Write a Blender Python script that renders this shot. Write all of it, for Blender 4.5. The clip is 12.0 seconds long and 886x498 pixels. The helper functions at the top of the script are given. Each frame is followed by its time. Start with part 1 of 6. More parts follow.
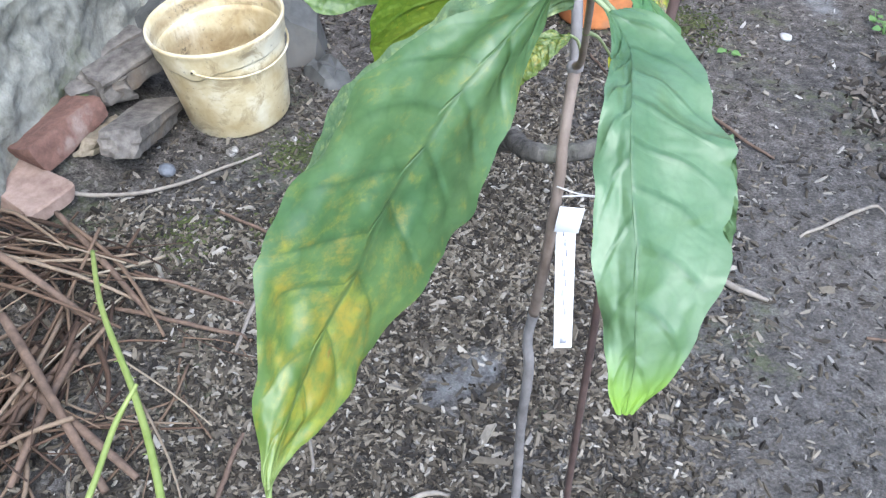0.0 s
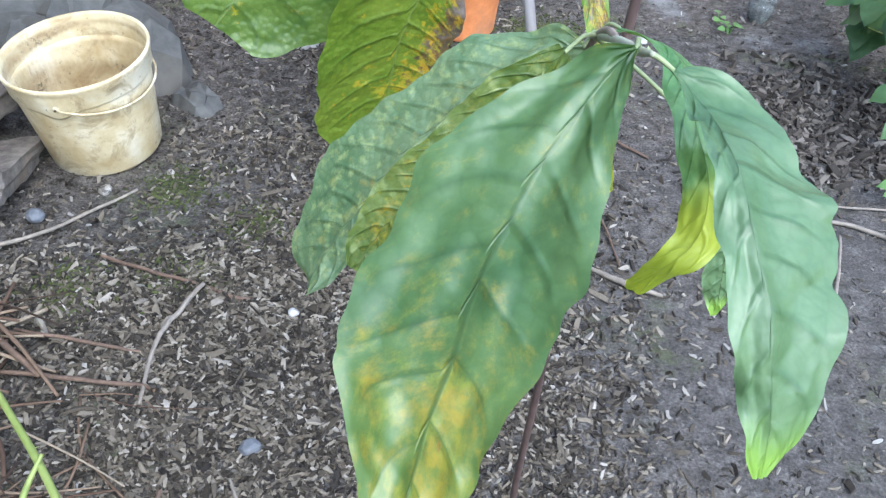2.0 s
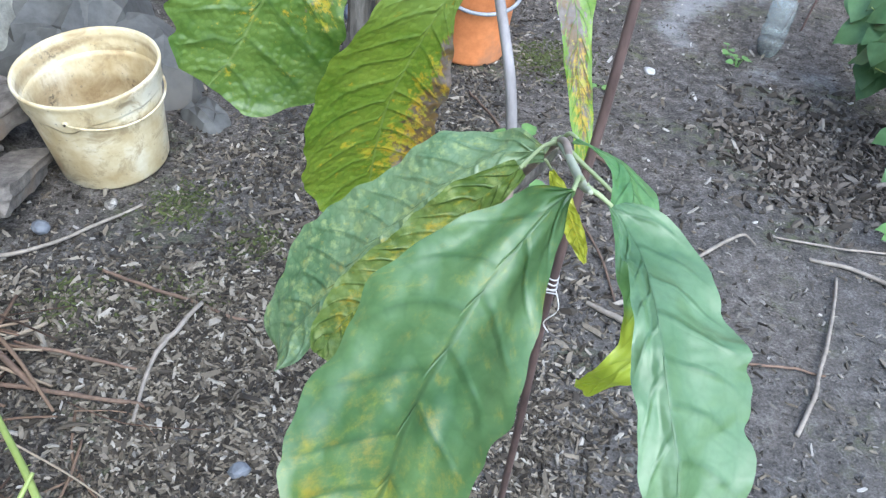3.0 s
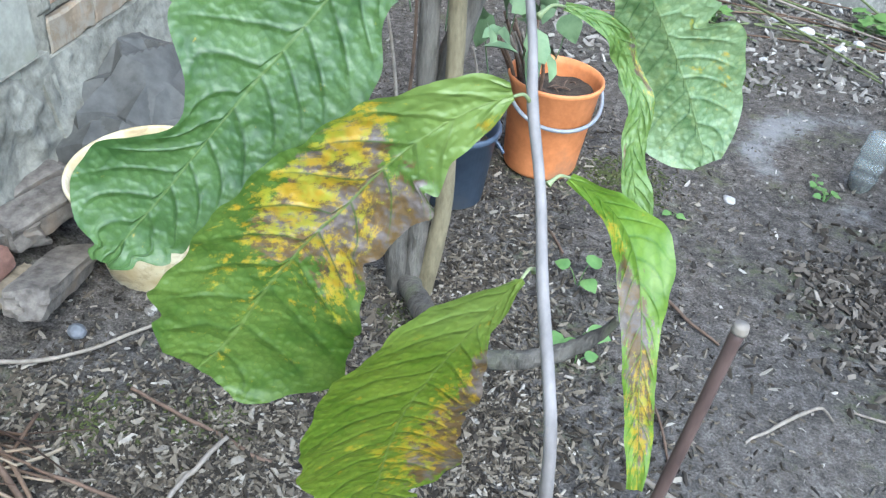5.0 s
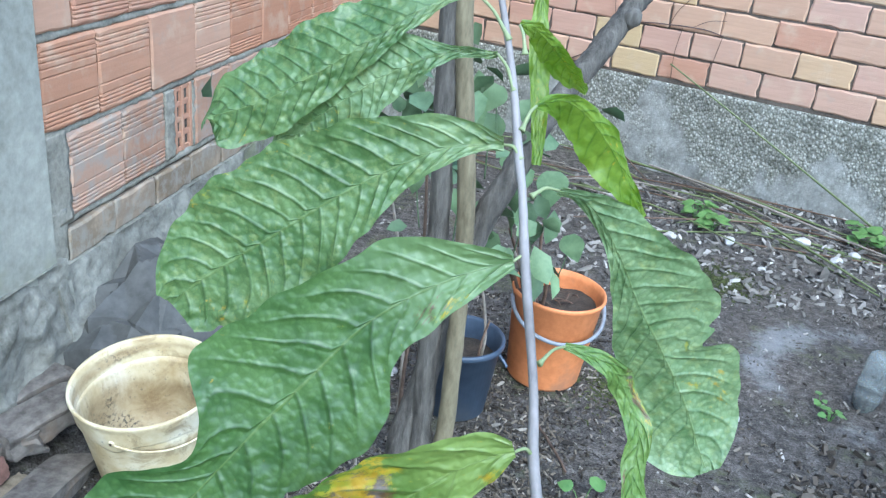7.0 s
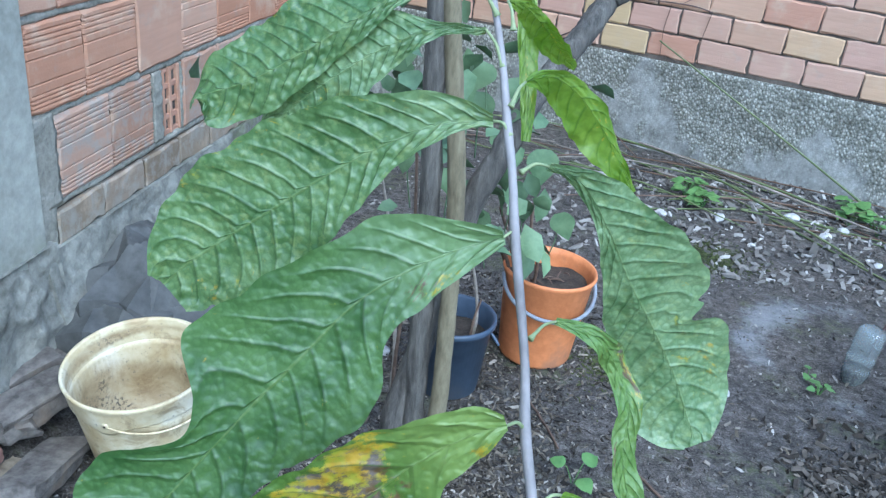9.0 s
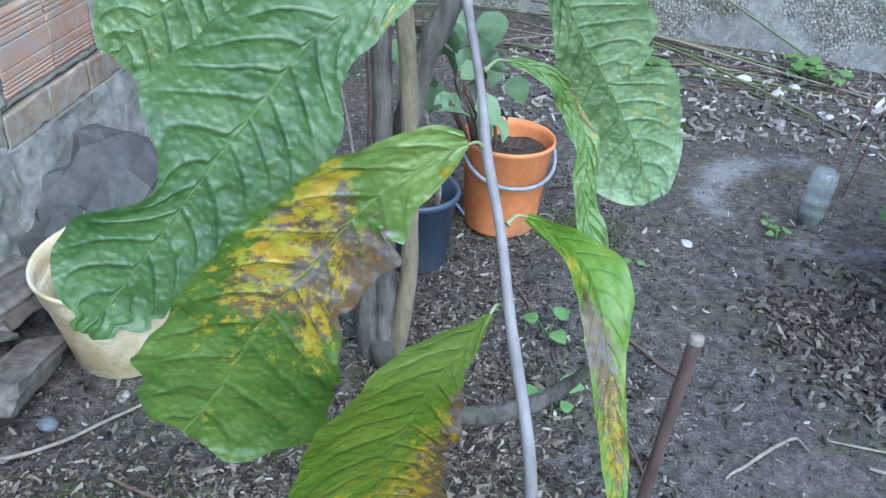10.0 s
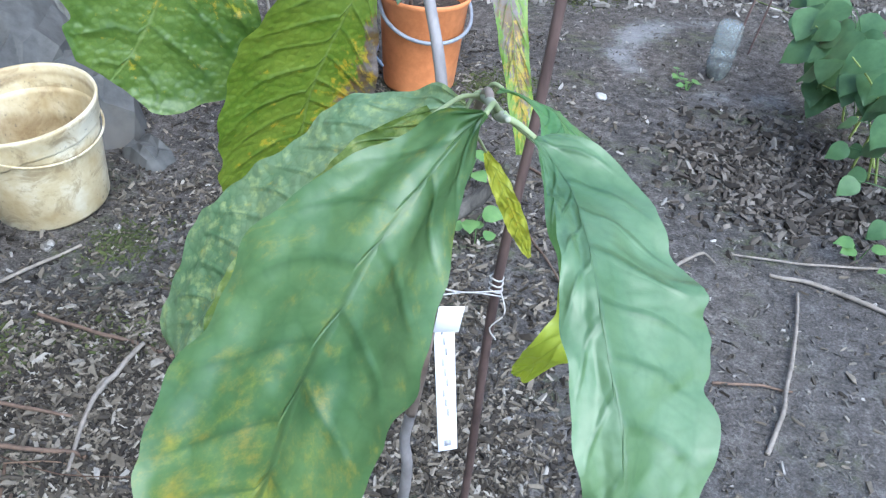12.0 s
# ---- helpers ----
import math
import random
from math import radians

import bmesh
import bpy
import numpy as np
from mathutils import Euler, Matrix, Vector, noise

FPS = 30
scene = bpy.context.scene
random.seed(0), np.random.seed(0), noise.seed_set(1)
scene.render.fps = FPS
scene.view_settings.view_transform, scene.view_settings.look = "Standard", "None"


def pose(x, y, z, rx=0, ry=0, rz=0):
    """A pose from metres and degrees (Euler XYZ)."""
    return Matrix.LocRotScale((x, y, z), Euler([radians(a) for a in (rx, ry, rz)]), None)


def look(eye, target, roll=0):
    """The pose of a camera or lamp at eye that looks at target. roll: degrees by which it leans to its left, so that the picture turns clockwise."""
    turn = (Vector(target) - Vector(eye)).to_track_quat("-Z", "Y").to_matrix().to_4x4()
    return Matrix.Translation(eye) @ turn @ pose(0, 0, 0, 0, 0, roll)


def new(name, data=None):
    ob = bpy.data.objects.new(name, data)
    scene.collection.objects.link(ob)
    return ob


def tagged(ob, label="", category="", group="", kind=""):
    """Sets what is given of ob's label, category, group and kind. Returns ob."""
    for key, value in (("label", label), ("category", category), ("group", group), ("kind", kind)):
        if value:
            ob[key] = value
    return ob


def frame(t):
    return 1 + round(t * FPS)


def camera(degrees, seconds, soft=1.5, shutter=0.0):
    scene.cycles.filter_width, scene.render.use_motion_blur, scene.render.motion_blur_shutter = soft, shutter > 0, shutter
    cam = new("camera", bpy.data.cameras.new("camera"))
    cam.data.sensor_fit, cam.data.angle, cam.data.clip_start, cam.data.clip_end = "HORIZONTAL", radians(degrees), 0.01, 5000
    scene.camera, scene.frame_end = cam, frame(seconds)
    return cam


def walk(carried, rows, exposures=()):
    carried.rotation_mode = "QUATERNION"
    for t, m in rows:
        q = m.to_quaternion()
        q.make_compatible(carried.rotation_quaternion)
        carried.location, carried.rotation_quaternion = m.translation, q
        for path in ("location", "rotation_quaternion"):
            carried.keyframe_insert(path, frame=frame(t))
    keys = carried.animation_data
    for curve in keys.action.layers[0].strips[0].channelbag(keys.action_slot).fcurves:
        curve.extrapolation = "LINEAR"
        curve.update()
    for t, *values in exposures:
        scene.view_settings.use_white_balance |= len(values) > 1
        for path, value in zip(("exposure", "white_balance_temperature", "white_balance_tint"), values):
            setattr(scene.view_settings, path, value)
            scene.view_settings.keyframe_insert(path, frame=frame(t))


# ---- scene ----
cam = camera(54.5, 12.0, soft=1.3)
PATH = [
    (0, (0.43, -0.768, 1.2), (0.06, 0.729, -0.074), -0.7),
    (0.5, (0.388, -0.771, 1.199), (0.161, 0.758, -0.07), 1.5),
    (1, (0.315, -0.788, 1.183), (0.25, 0.756, -0.087), 3.8),
    (1.5, (0.311, -0.782, 1.171), (0.333, 0.753, -0.111), 4.2),
    (2, (0.34, -0.755, 1.212), (0.289, 0.801, -0.044), 1.9),
    (2.5, (0.364, -0.739, 1.238), (0.252, 0.808, -0.025), 2.8),
    (2.7, (0.364, -0.743, 1.248), (0.293, 0.819, 0.001), 3.5),
    (4.3, (0.356, -0.61, 1.314), (0.179, 0.947, 0.071), 4.8),
    (4.5, (0.358, -0.572, 1.326), (0.152, 0.996, 0.102), 4.9),
    (5, (0.357, -0.518, 1.35), (0.119, 1.093, 0.188), 5.4),
    (5.5, (0.344, -0.493, 1.381), (0.087, 1.179, 0.314), 6.3),
    (6, (0.341, -0.49, 1.408), (0.041, 1.232, 0.437), 6.3),
    (6.5, (0.34, -0.492, 1.436), (0.026, 1.266, 0.536), 6.6),
    (7, (0.34, -0.485, 1.455), (0.023, 1.312, 0.638), 6.2),
    (7.2, (0.339, -0.483, 1.464), (0.024, 1.324, 0.667), 6.4),
    (8.8, (0.326, -0.491, 1.46), (0.022, 1.313, 0.652), 7.0),
    (9, (0.341, -0.488, 1.454), (0.052, 1.296, 0.597), 5.9),
    (9.5, (0.344, -0.518, 1.412), (0.1, 1.239, 0.488), 4.6),
    (10, (0.361, -0.552, 1.353), (0.18, 1.157, 0.329), 2.2),
    (10.5, (0.373, -0.595, 1.306), (0.23, 1.077, 0.218), 0.9),
    (11, (0.375, -0.661, 1.273), (0.265, 0.997, 0.159), 1.0),
    (11.5, (0.372, -0.727, 1.244), (0.345, 0.919, 0.107), 2.1),
    (12, (0.388, -0.71, 1.197), (0.389, 0.92, 0.038), 3.1),
]
# the clip's own exposure and white balance drift a little on the way
TONE = [(0, 0.96, 5670, 8), (2.7, 0.92, 5570, 6), (5, 0.97, 5570, 2), (7, 0.77, 5180, 1), (8.8, 0.56, 4860, 1), (9.5, 0.52, 4880, 2), (10.5, 0.68, 5320, 3), (12, 0.83, 5400, 6)]
walk(cam, [(t, look(eye, target, roll)) for t, eye, target, roll in PATH], TONE)

# ---- light ----
world = bpy.data.worlds.new("sky")
scene.world = world
world.use_nodes = True
wn = world.node_tree
sky = wn.nodes.new("ShaderNodeTexSky")
sky.sky_type = "NISHITA"
sky.sun_disc = False
sky.sun_elevation, sky.sun_rotation = radians(52), radians(150)
sky.air_density, sky.dust_density = 1.0, 2.5
wn.links.new(sky.outputs[0], wn.nodes["Background"].inputs[0])
wn.nodes["Background"].inputs[1].default_value = 0.31
sun_data = bpy.data.lights.new("sun", "SUN")
sun_data.energy, sun_data.angle, sun_data.color = 1.5, radians(65), (0.94, 0.97, 1.0)
sun = new("sun", sun_data)
sun.matrix_world = look((0, 0, 5), (-0.75, 1.3, 3.0))


# ---- materials ----
class Nodes:
    """Short hand for building a node material."""

    def __init__(self, name):
        self.m = bpy.data.materials.new(name)
        self.m.use_nodes = True
        self.t = self.m.node_tree
        self.b = self.t.nodes["Principled BSDF"]
        self.out = self.t.nodes["Material Output"]

    def add(self, kind, **values):
        n = self.t.nodes.new(kind)
        for k, v in values.items():
            setattr(n, k, v)
        return n

    def put(self, socket, value):
        if hasattr(value, "is_linked"):
            self.t.links.new(value, socket)
        elif isinstance(value, tuple) and len(value) == 3 and socket.type == "RGBA":
            socket.default_value = (*value, 1)
        else:
            socket.default_value = value

    def math(self, op, a, b=0.0, c=0.0, clamp=False):
        n = self.add("ShaderNodeMath", operation=op, use_clamp=clamp)
        for i, v in enumerate((a, b, c)):
            self.put(n.inputs[i], v)
        return n.outputs[0]

    def mix(self, f, a, b, blend="MIX"):
        n = self.add("ShaderNodeMix", data_type="RGBA", blend_type=blend)
        self.put(n.inputs[0], f), self.put(n.inputs[6], a), self.put(n.inputs[7], b)
        return n.outputs[2]

    def noise(self, scale, detail=4.0, rough=0.55, vec=None, dist=0.0):
        n = self.add("ShaderNodeTexNoise")
        n.inputs["Scale"].default_value, n.inputs["Detail"].default_value = scale, detail
        n.inputs["Roughness"].default_value, n.inputs["Distortion"].default_value = rough, dist
        self.put(n.inputs["Vector"], vec if vec is not None else self.where())
        return n.outputs["Fac"]

    def where(self, scale=(1, 1, 1), kind="Object"):
        c = self.add("ShaderNodeTexCoord").outputs[kind]
        if scale == (1, 1, 1):
            return c
        n = self.add("ShaderNodeMapping")
        self.put(n.inputs["Vector"], c)
        n.inputs["Scale"].default_value = scale
        return n.outputs[0]

    def cells(self, scale, vec=None, feature="F1", out="Distance", uneven=1.0):
        n = self.add("ShaderNodeTexVoronoi", feature=feature)
        n.inputs["Scale"].default_value, n.inputs["Randomness"].default_value = scale, uneven
        self.put(n.inputs["Vector"], vec if vec is not None else self.where())
        return n.outputs[out]

    def grey(self, color):
        n = self.add("ShaderNodeSeparateColor")
        self.put(n.inputs[0], color)
        return n.outputs[0]

    def ramp(self, f, stops):
        n = self.add("ShaderNodeValToRGB")
        e = n.color_ramp.elements
        while len(e) < len(stops):
            e.new(0.5)
        for el, (p, c) in zip(e, stops):
            el.position, el.color = p, (*c, 1) if len(c) == 3 else c
        self.put(n.inputs[0], f)
        return n.outputs[0]

    def step(self, f, lo, hi):
        n = self.add("ShaderNodeMapRange", interpolation_type="SMOOTHSTEP")
        self.put(n.inputs[0], f), self.put(n.inputs[1], lo), self.put(n.inputs[2], hi)
        return n.outputs[0]

    def height(self):
        n = self.add("ShaderNodeSeparateXYZ")
        self.put(n.inputs[0], self.where())
        return n.outputs[2]

    def random(self, island=False):
        if island:
            return self.add("ShaderNodeNewGeometry").outputs["Random Per Island"]
        return self.add("ShaderNodeObjectInfo").outputs["Random"]

    def bump(self, h, strength=0.4, dist=0.01):
        n = self.add("ShaderNodeBump")
        n.inputs["Strength"].default_value, n.inputs["Distance"].default_value = strength, dist
        self.put(n.inputs["Height"], h)
        self.put(self.b.inputs["Normal"], n.outputs[0])
        return n.outputs[0]

    def done(self, color, rough=0.7, metal=0.0, spec=0.4):
        self.put(self.b.inputs["Base Color"], color), self.put(self.b.inputs["Roughness"], rough)
        self.b.inputs["Metallic"].default_value = metal
        self.b.inputs["Specular IOR Level"].default_value = spec
        return self.m


def simple(name, dark, light, scale=30.0, rough=0.7, bump=0.4, dist=0.003, stretch=(1, 1, 1), spec=0.35, vary=0.0, island=False, stain=None):
    """A two-tone worn surface: fine grain, larger blotches, an own tone for each piece."""
    n = Nodes(name)
    v = n.where(stretch)
    g = n.noise(scale, 6, 0.65, v)
    big = n.noise(scale * 0.16, 3, 0.5, v)
    f = n.math("ADD", n.math("MULTIPLY", g, 0.6), n.math("MULTIPLY", big, 0.5))
    c = n.ramp(f, [(0.36, dark), (0.72, light)])
    if vary:
        r = n.random(island)
        c = n.mix(vary, c, n.mix(r, (0.35, 0.35, 0.35), (1.5, 1.45, 1.4)), "MULTIPLY")
    if stain:
        c = n.mix(n.step(n.noise(scale * 0.1, 5, 0.6, v), 0.55, 0.68), c, stain)
    n.bump(g, bump, dist)
    return n.done(c, rough, 0.0, spec)


def leaf_material(name, green, pale, yellows=(), browns=(), seed=0.0, through_light=0.3, bleach=0.0, rib=0.75, gloss=0.34, puff=0.4, veins=11.0, lines=0.25, tip=None, tip_color=(0.30, 0.36, 0.10), fade=0.85, base_color=None, late=None, blur=0.0):
    """A big veined leaf: u runs along the midrib, v across (-1 to 1).
    yellows and browns: (u, v, reach along, reach across, strength) of the places where the blade withers between its veins."""
    n = Nodes(name)
    sep = n.add("ShaderNodeSeparateXYZ")
    n.put(sep.inputs[0], n.add("ShaderNodeUVMap").outputs[0])
    u, v0 = sep.outputs[0], sep.outputs[1]
    v = n.math("SUBTRACT", n.math("MULTIPLY", v0, 2.0), 1.0)
    av = n.math("ABSOLUTE", v)
    pos = n.where()
    sep2 = n.add("ShaderNodeSeparateXYZ")
    n.put(sep2.inputs[0], n.add("ShaderNodeUVMap", uv_map="lead").outputs[0])
    ph = sep2.outputs[0]
    fr = n.math("ABSOLUTE", n.math("SUBTRACT", n.math("FRACT", ph), 0.5))
    fade_out = n.math("SUBTRACT", 1.0, n.step(av, 0.55, 1.0))
    vein = n.math("MULTIPLY", n.math("SUBTRACT", 1.0, n.step(fr, 0.0, 0.0050 * veins)), fade_out)
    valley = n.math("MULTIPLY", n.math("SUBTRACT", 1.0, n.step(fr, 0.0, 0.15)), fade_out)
    mid = n.math("SUBTRACT", 1.0, n.step(av, 0.006, 0.026 if puff > 0.45 else 0.05))
    # small pillows between the net of fine veins
    cell = 190.0 if puff > 0.45 else 120.0
    warp = n.add("ShaderNodeVectorMath", operation="MULTIPLY_ADD")
    wn_tex = n.add("ShaderNodeTexNoise")
    wn_tex.inputs["Scale"].default_value = 45.0
    n.put(wn_tex.inputs["Vector"], pos)
    n.put(warp.inputs[0], wn_tex.outputs["Color"])
    warp.inputs[1].default_value = (0.006, 0.006, 0.006)
    n.put(warp.inputs[2], pos)
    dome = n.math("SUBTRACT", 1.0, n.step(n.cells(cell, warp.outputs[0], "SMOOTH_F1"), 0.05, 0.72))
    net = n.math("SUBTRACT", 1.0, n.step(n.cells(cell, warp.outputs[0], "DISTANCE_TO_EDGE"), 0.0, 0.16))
    grain = n.noise(240, 4, 0.6, pos)
    blot = n.noise(16.0, 4, 0.6, pos)
    broad = n.noise(34.0, 3, 0.5, pos)
    tone = n.mix(n.step(n.math("ADD", n.math("MULTIPLY", blot, 0.6), n.math("MULTIPLY", broad, 0.4)), 0.34, 0.68), green, pale)
    # pillow tops mixed paler: their highlights are painted into the tone
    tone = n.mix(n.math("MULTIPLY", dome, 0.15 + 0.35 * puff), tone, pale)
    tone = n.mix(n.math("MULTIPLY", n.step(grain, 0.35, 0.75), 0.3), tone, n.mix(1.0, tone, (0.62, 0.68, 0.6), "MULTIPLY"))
    # net and valleys: darker vein green plus pillow shading painted into the tone
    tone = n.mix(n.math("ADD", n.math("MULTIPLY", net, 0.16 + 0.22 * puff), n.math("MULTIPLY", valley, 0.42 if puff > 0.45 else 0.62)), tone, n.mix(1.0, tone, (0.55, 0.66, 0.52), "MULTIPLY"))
    if late is not None:
        tone = n.mix(n.math("MULTIPLY", n.step(n.math("ADD", u, n.math("MULTIPLY", n.math("SUBTRACT", blot, 0.5), 0.3)), 0.40, 0.95), 0.7), tone, late)
    if base_color is not None:
        tone = n.mix(n.math("SUBTRACT", 0.8, n.math("MULTIPLY", n.step(u, 0.10, 0.32), 0.8)), tone, base_color)
    streak = n.add("ShaderNodeCombineXYZ")
    n.put(streak.inputs[0], n.math("MULTIPLY", ph, 2.2)), n.put(streak.inputs[1], n.math("MULTIPLY", v, 3.2))
    streak.inputs[2].default_value = seed
    off = n.add("ShaderNodeVectorMath", operation="ADD")
    n.put(off.inputs[0], pos)
    off.inputs[1].default_value = (seed, seed * 1.7, 0)

    def reach(spots):
        z = 0.0
        for su, sv, ru, rv, k in spots:
            d = n.math("ADD", n.math("POWER", n.math("DIVIDE", n.math("SUBTRACT", u, su), ru), 2.0), n.math("POWER", n.math("DIVIDE", n.math("SUBTRACT", v, sv), rv), 2.0))
            z = n.math("ADD", n.math("MULTIPLY", n.math("EXPONENT", n.math("MULTIPLY", d, -1.0)), k), z)
        return z

    patch = n.math("ADD", n.math("MULTIPLY", n.noise(1.3, 4, 0.7, streak.outputs[0], 0.0), 0.5), n.math("MULTIPLY", n.noise(110.0, 5, 0.75, off.outputs[0], 0.0), 0.5))
    away = n.math("SUBTRACT", 1.0, n.math("MULTIPLY", n.math("MAXIMUM", vein, mid), 0.75))
    if bleach:
        tone = n.mix(n.math("MULTIPLY", n.math("MULTIPLY", n.step(n.noise(120, 4, 0.65, off.outputs[0]), 0.5, 0.68), away), bleach), tone, (0.34, 0.40, 0.15))
    if browns:
        streak2 = n.add("ShaderNodeVectorMath", operation="ADD")
        n.put(streak2.inputs[0], streak.outputs[0])
        streak2.inputs[1].default_value = (7.3, 3.1, 5.0)
        patch2 = n.math("ADD", n.math("MULTIPLY", n.noise(0.9, 4, 0.7, streak2.outputs[0], 0.4), 0.6), n.math("MULTIPLY", n.noise(60.0, 5, 0.75, off.outputs[0], 0.5), 0.4))
        fb = n.step(n.math("ADD", patch2, n.math("MULTIPLY", reach(browns), 0.24)), 0.64, 0.72)
        dry = n.ramp(n.noise(42.0, 5, 0.65, off.outputs[0]), [(0.34, (0.065, 0.050, 0.045)), (0.46, (0.150, 0.088, 0.036)), (0.55, (0.140, 0.110, 0.108)), (0.70, (0.26, 0.21, 0.205))])
        tone = n.mix(n.math("MULTIPLY", n.math("MULTIPLY", fb, away), 0.95), tone, dry)
    if yellows:
        fy = n.step(n.math("ADD", patch, n.math("MULTIPLY", reach(yellows), 0.17)), 0.60 - blur, 0.71 + blur)
        tone = n.mix(n.math("MULTIPLY", n.math("MULTIPLY", fy, away), fade), tone, n.mix(n.step(n.noise(90, 3, 0.6, pos), 0.35, 0.65), (0.36, 0.35, 0.025), (0.47, 0.30, 0.015)))
    if tip is not None:
        tone = n.mix(n.step(n.math("ADD", u, n.math("MULTIPLY", n.math("SUBTRACT", blot, 0.5), 0.25)), tip - 0.06, tip + 0.07), tone, tip_color)
    dark = n.mix(1.0, tone, (rib, rib, rib * 0.95), "MULTIPLY")
    tone = n.mix(n.math("MULTIPLY", vein, lines * (0.7 if puff > 0.45 else 0.45)), tone, dark)
    tone = n.mix(n.math("MULTIPLY", mid, 0.5), tone, n.mix(0.6, tone, (0.21, 0.27, 0.09)) if puff > 0.45 else dark)
    h = n.math("ADD", n.math("MULTIPLY", dome, 0.12 + 0.42 * puff), n.math("MULTIPLY", grain, 0.06))
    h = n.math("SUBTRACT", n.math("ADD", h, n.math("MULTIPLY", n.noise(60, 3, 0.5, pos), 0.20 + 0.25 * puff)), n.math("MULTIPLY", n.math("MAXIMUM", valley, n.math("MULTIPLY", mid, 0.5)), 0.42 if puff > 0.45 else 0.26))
    n.bump(h, 0.75, 0.0021)
    n.done(tone, n.math("ADD", gloss, n.math("MULTIPLY", grain, 0.15)), 0.0, 0.65)
    tr = n.add("ShaderNodeBsdfTranslucent")
    n.put(tr.inputs[0], n.mix(1.0, tone, (1.3, 1.2, 0.4), "MULTIPLY"))
    mx = n.add("ShaderNodeMixShader")
    mx.inputs[0].default_value = through_light
    n.t.links.new(n.b.outputs[0], mx.inputs[1])
    n.t.links.new(tr.outputs[0], mx.inputs[2])
    n.t.links.new(mx.outputs[0], n.out.inputs[0])
    return n.m


LEAN = 1.28


def chip_material(name, cols):
    n = Nodes(name)
    p = n.where()
    c = n.ramp(n.random(True), cols)
    g = n.noise(140, 5, 0.65, p)
    c = n.mix(0.6, c, n.mix(g, (0.35, 0.35, 0.35), (1.6, 1.6, 1.6)), "MULTIPLY")
    n.bump(g, 0.5, 0.002)
    return n.done(c, 0.8, 0.0, 0.3)


# places where pale wood ash was strewn: x, y, reach, strength
ASH = [(0.98, 2.24, 0.10, 0.7), (1.06, 2.42, 0.11, 0.7), (1.17, 2.54, 0.11, 0.6), (1.38, 2.60, 0.12, 0.5), (1.02, 2.09, 0.08, 0.5), (1.25, 1.93, 0.11, 0.5), (1.45, 1.90, 0.12, 0.5), (0.23, 0.32, 0.07, 0.55), (0.17, 0.24, 0.06, 0.45)]


def soil_material():
    n = Nodes("dark_garden_soil")
    p = n.where()
    fine = n.noise(160, 8, 0.7, p)
    mid = n.noise(28, 5, 0.6, p)
    big = n.noise(2.2, 4, 0.55, p)
    c = n.ramp(n.math("ADD", n.math("MULTIPLY", fine, 0.6), n.math("MULTIPLY", mid, 0.45)), [(0.40, (0.014, 0.012, 0.010)), (0.54, (0.075, 0.068, 0.060)), (0.70, (0.20, 0.188, 0.172))])
    c = n.mix(n.step(big, 0.42, 0.62), c, n.mix(1.0, c, (1.25, 1.21, 1.16), "MULTIPLY"))
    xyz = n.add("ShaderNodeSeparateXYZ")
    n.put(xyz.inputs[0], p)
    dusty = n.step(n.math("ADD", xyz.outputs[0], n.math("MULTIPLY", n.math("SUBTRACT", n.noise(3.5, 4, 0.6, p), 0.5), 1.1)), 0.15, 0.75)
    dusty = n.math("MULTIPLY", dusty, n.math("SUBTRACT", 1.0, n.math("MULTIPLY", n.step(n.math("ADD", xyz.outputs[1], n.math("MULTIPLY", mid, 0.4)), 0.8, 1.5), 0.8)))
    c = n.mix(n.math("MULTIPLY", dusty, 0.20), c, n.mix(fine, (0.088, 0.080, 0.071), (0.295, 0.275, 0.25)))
    moss = n.math("MULTIPLY", n.step(n.noise(3.1, 5, 0.65, p), 0.52, 0.64), n.step(mid, 0.42, 0.6))
    c = n.mix(n.math("MULTIPLY", moss, 0.6), c, (0.06, 0.075, 0.02))
    ash = 0.0
    for ax, ay, ar, k in ASH:
        d = n.math("ADD", n.math("POWER", n.math("SUBTRACT", xyz.outputs[0], ax), 2.0), n.math("POWER", n.math("SUBTRACT", xyz.outputs[1], ay), 2.0))
        ash = n.math("ADD", n.math("MULTIPLY", n.math("EXPONENT", n.math("MULTIPLY", d, -1.0 / ar ** 2)), k), ash)
    ash = n.step(n.math("ADD", ash, n.math("SUBTRACT", n.noise(22, 6, 0.7, p, 0.6), 0.5)), 0.30, 0.85)
    c = n.mix(n.math("MULTIPLY", ash, 0.65), c, n.mix(fine, (0.16, 0.165, 0.165), (0.42, 0.425, 0.42)))
    n.bump(n.math("ADD", fine, n.math("MULTIPLY", mid, 1.5)), 0.9, 0.008)
    return n.done(c, 0.9, 0.0, 0.25)


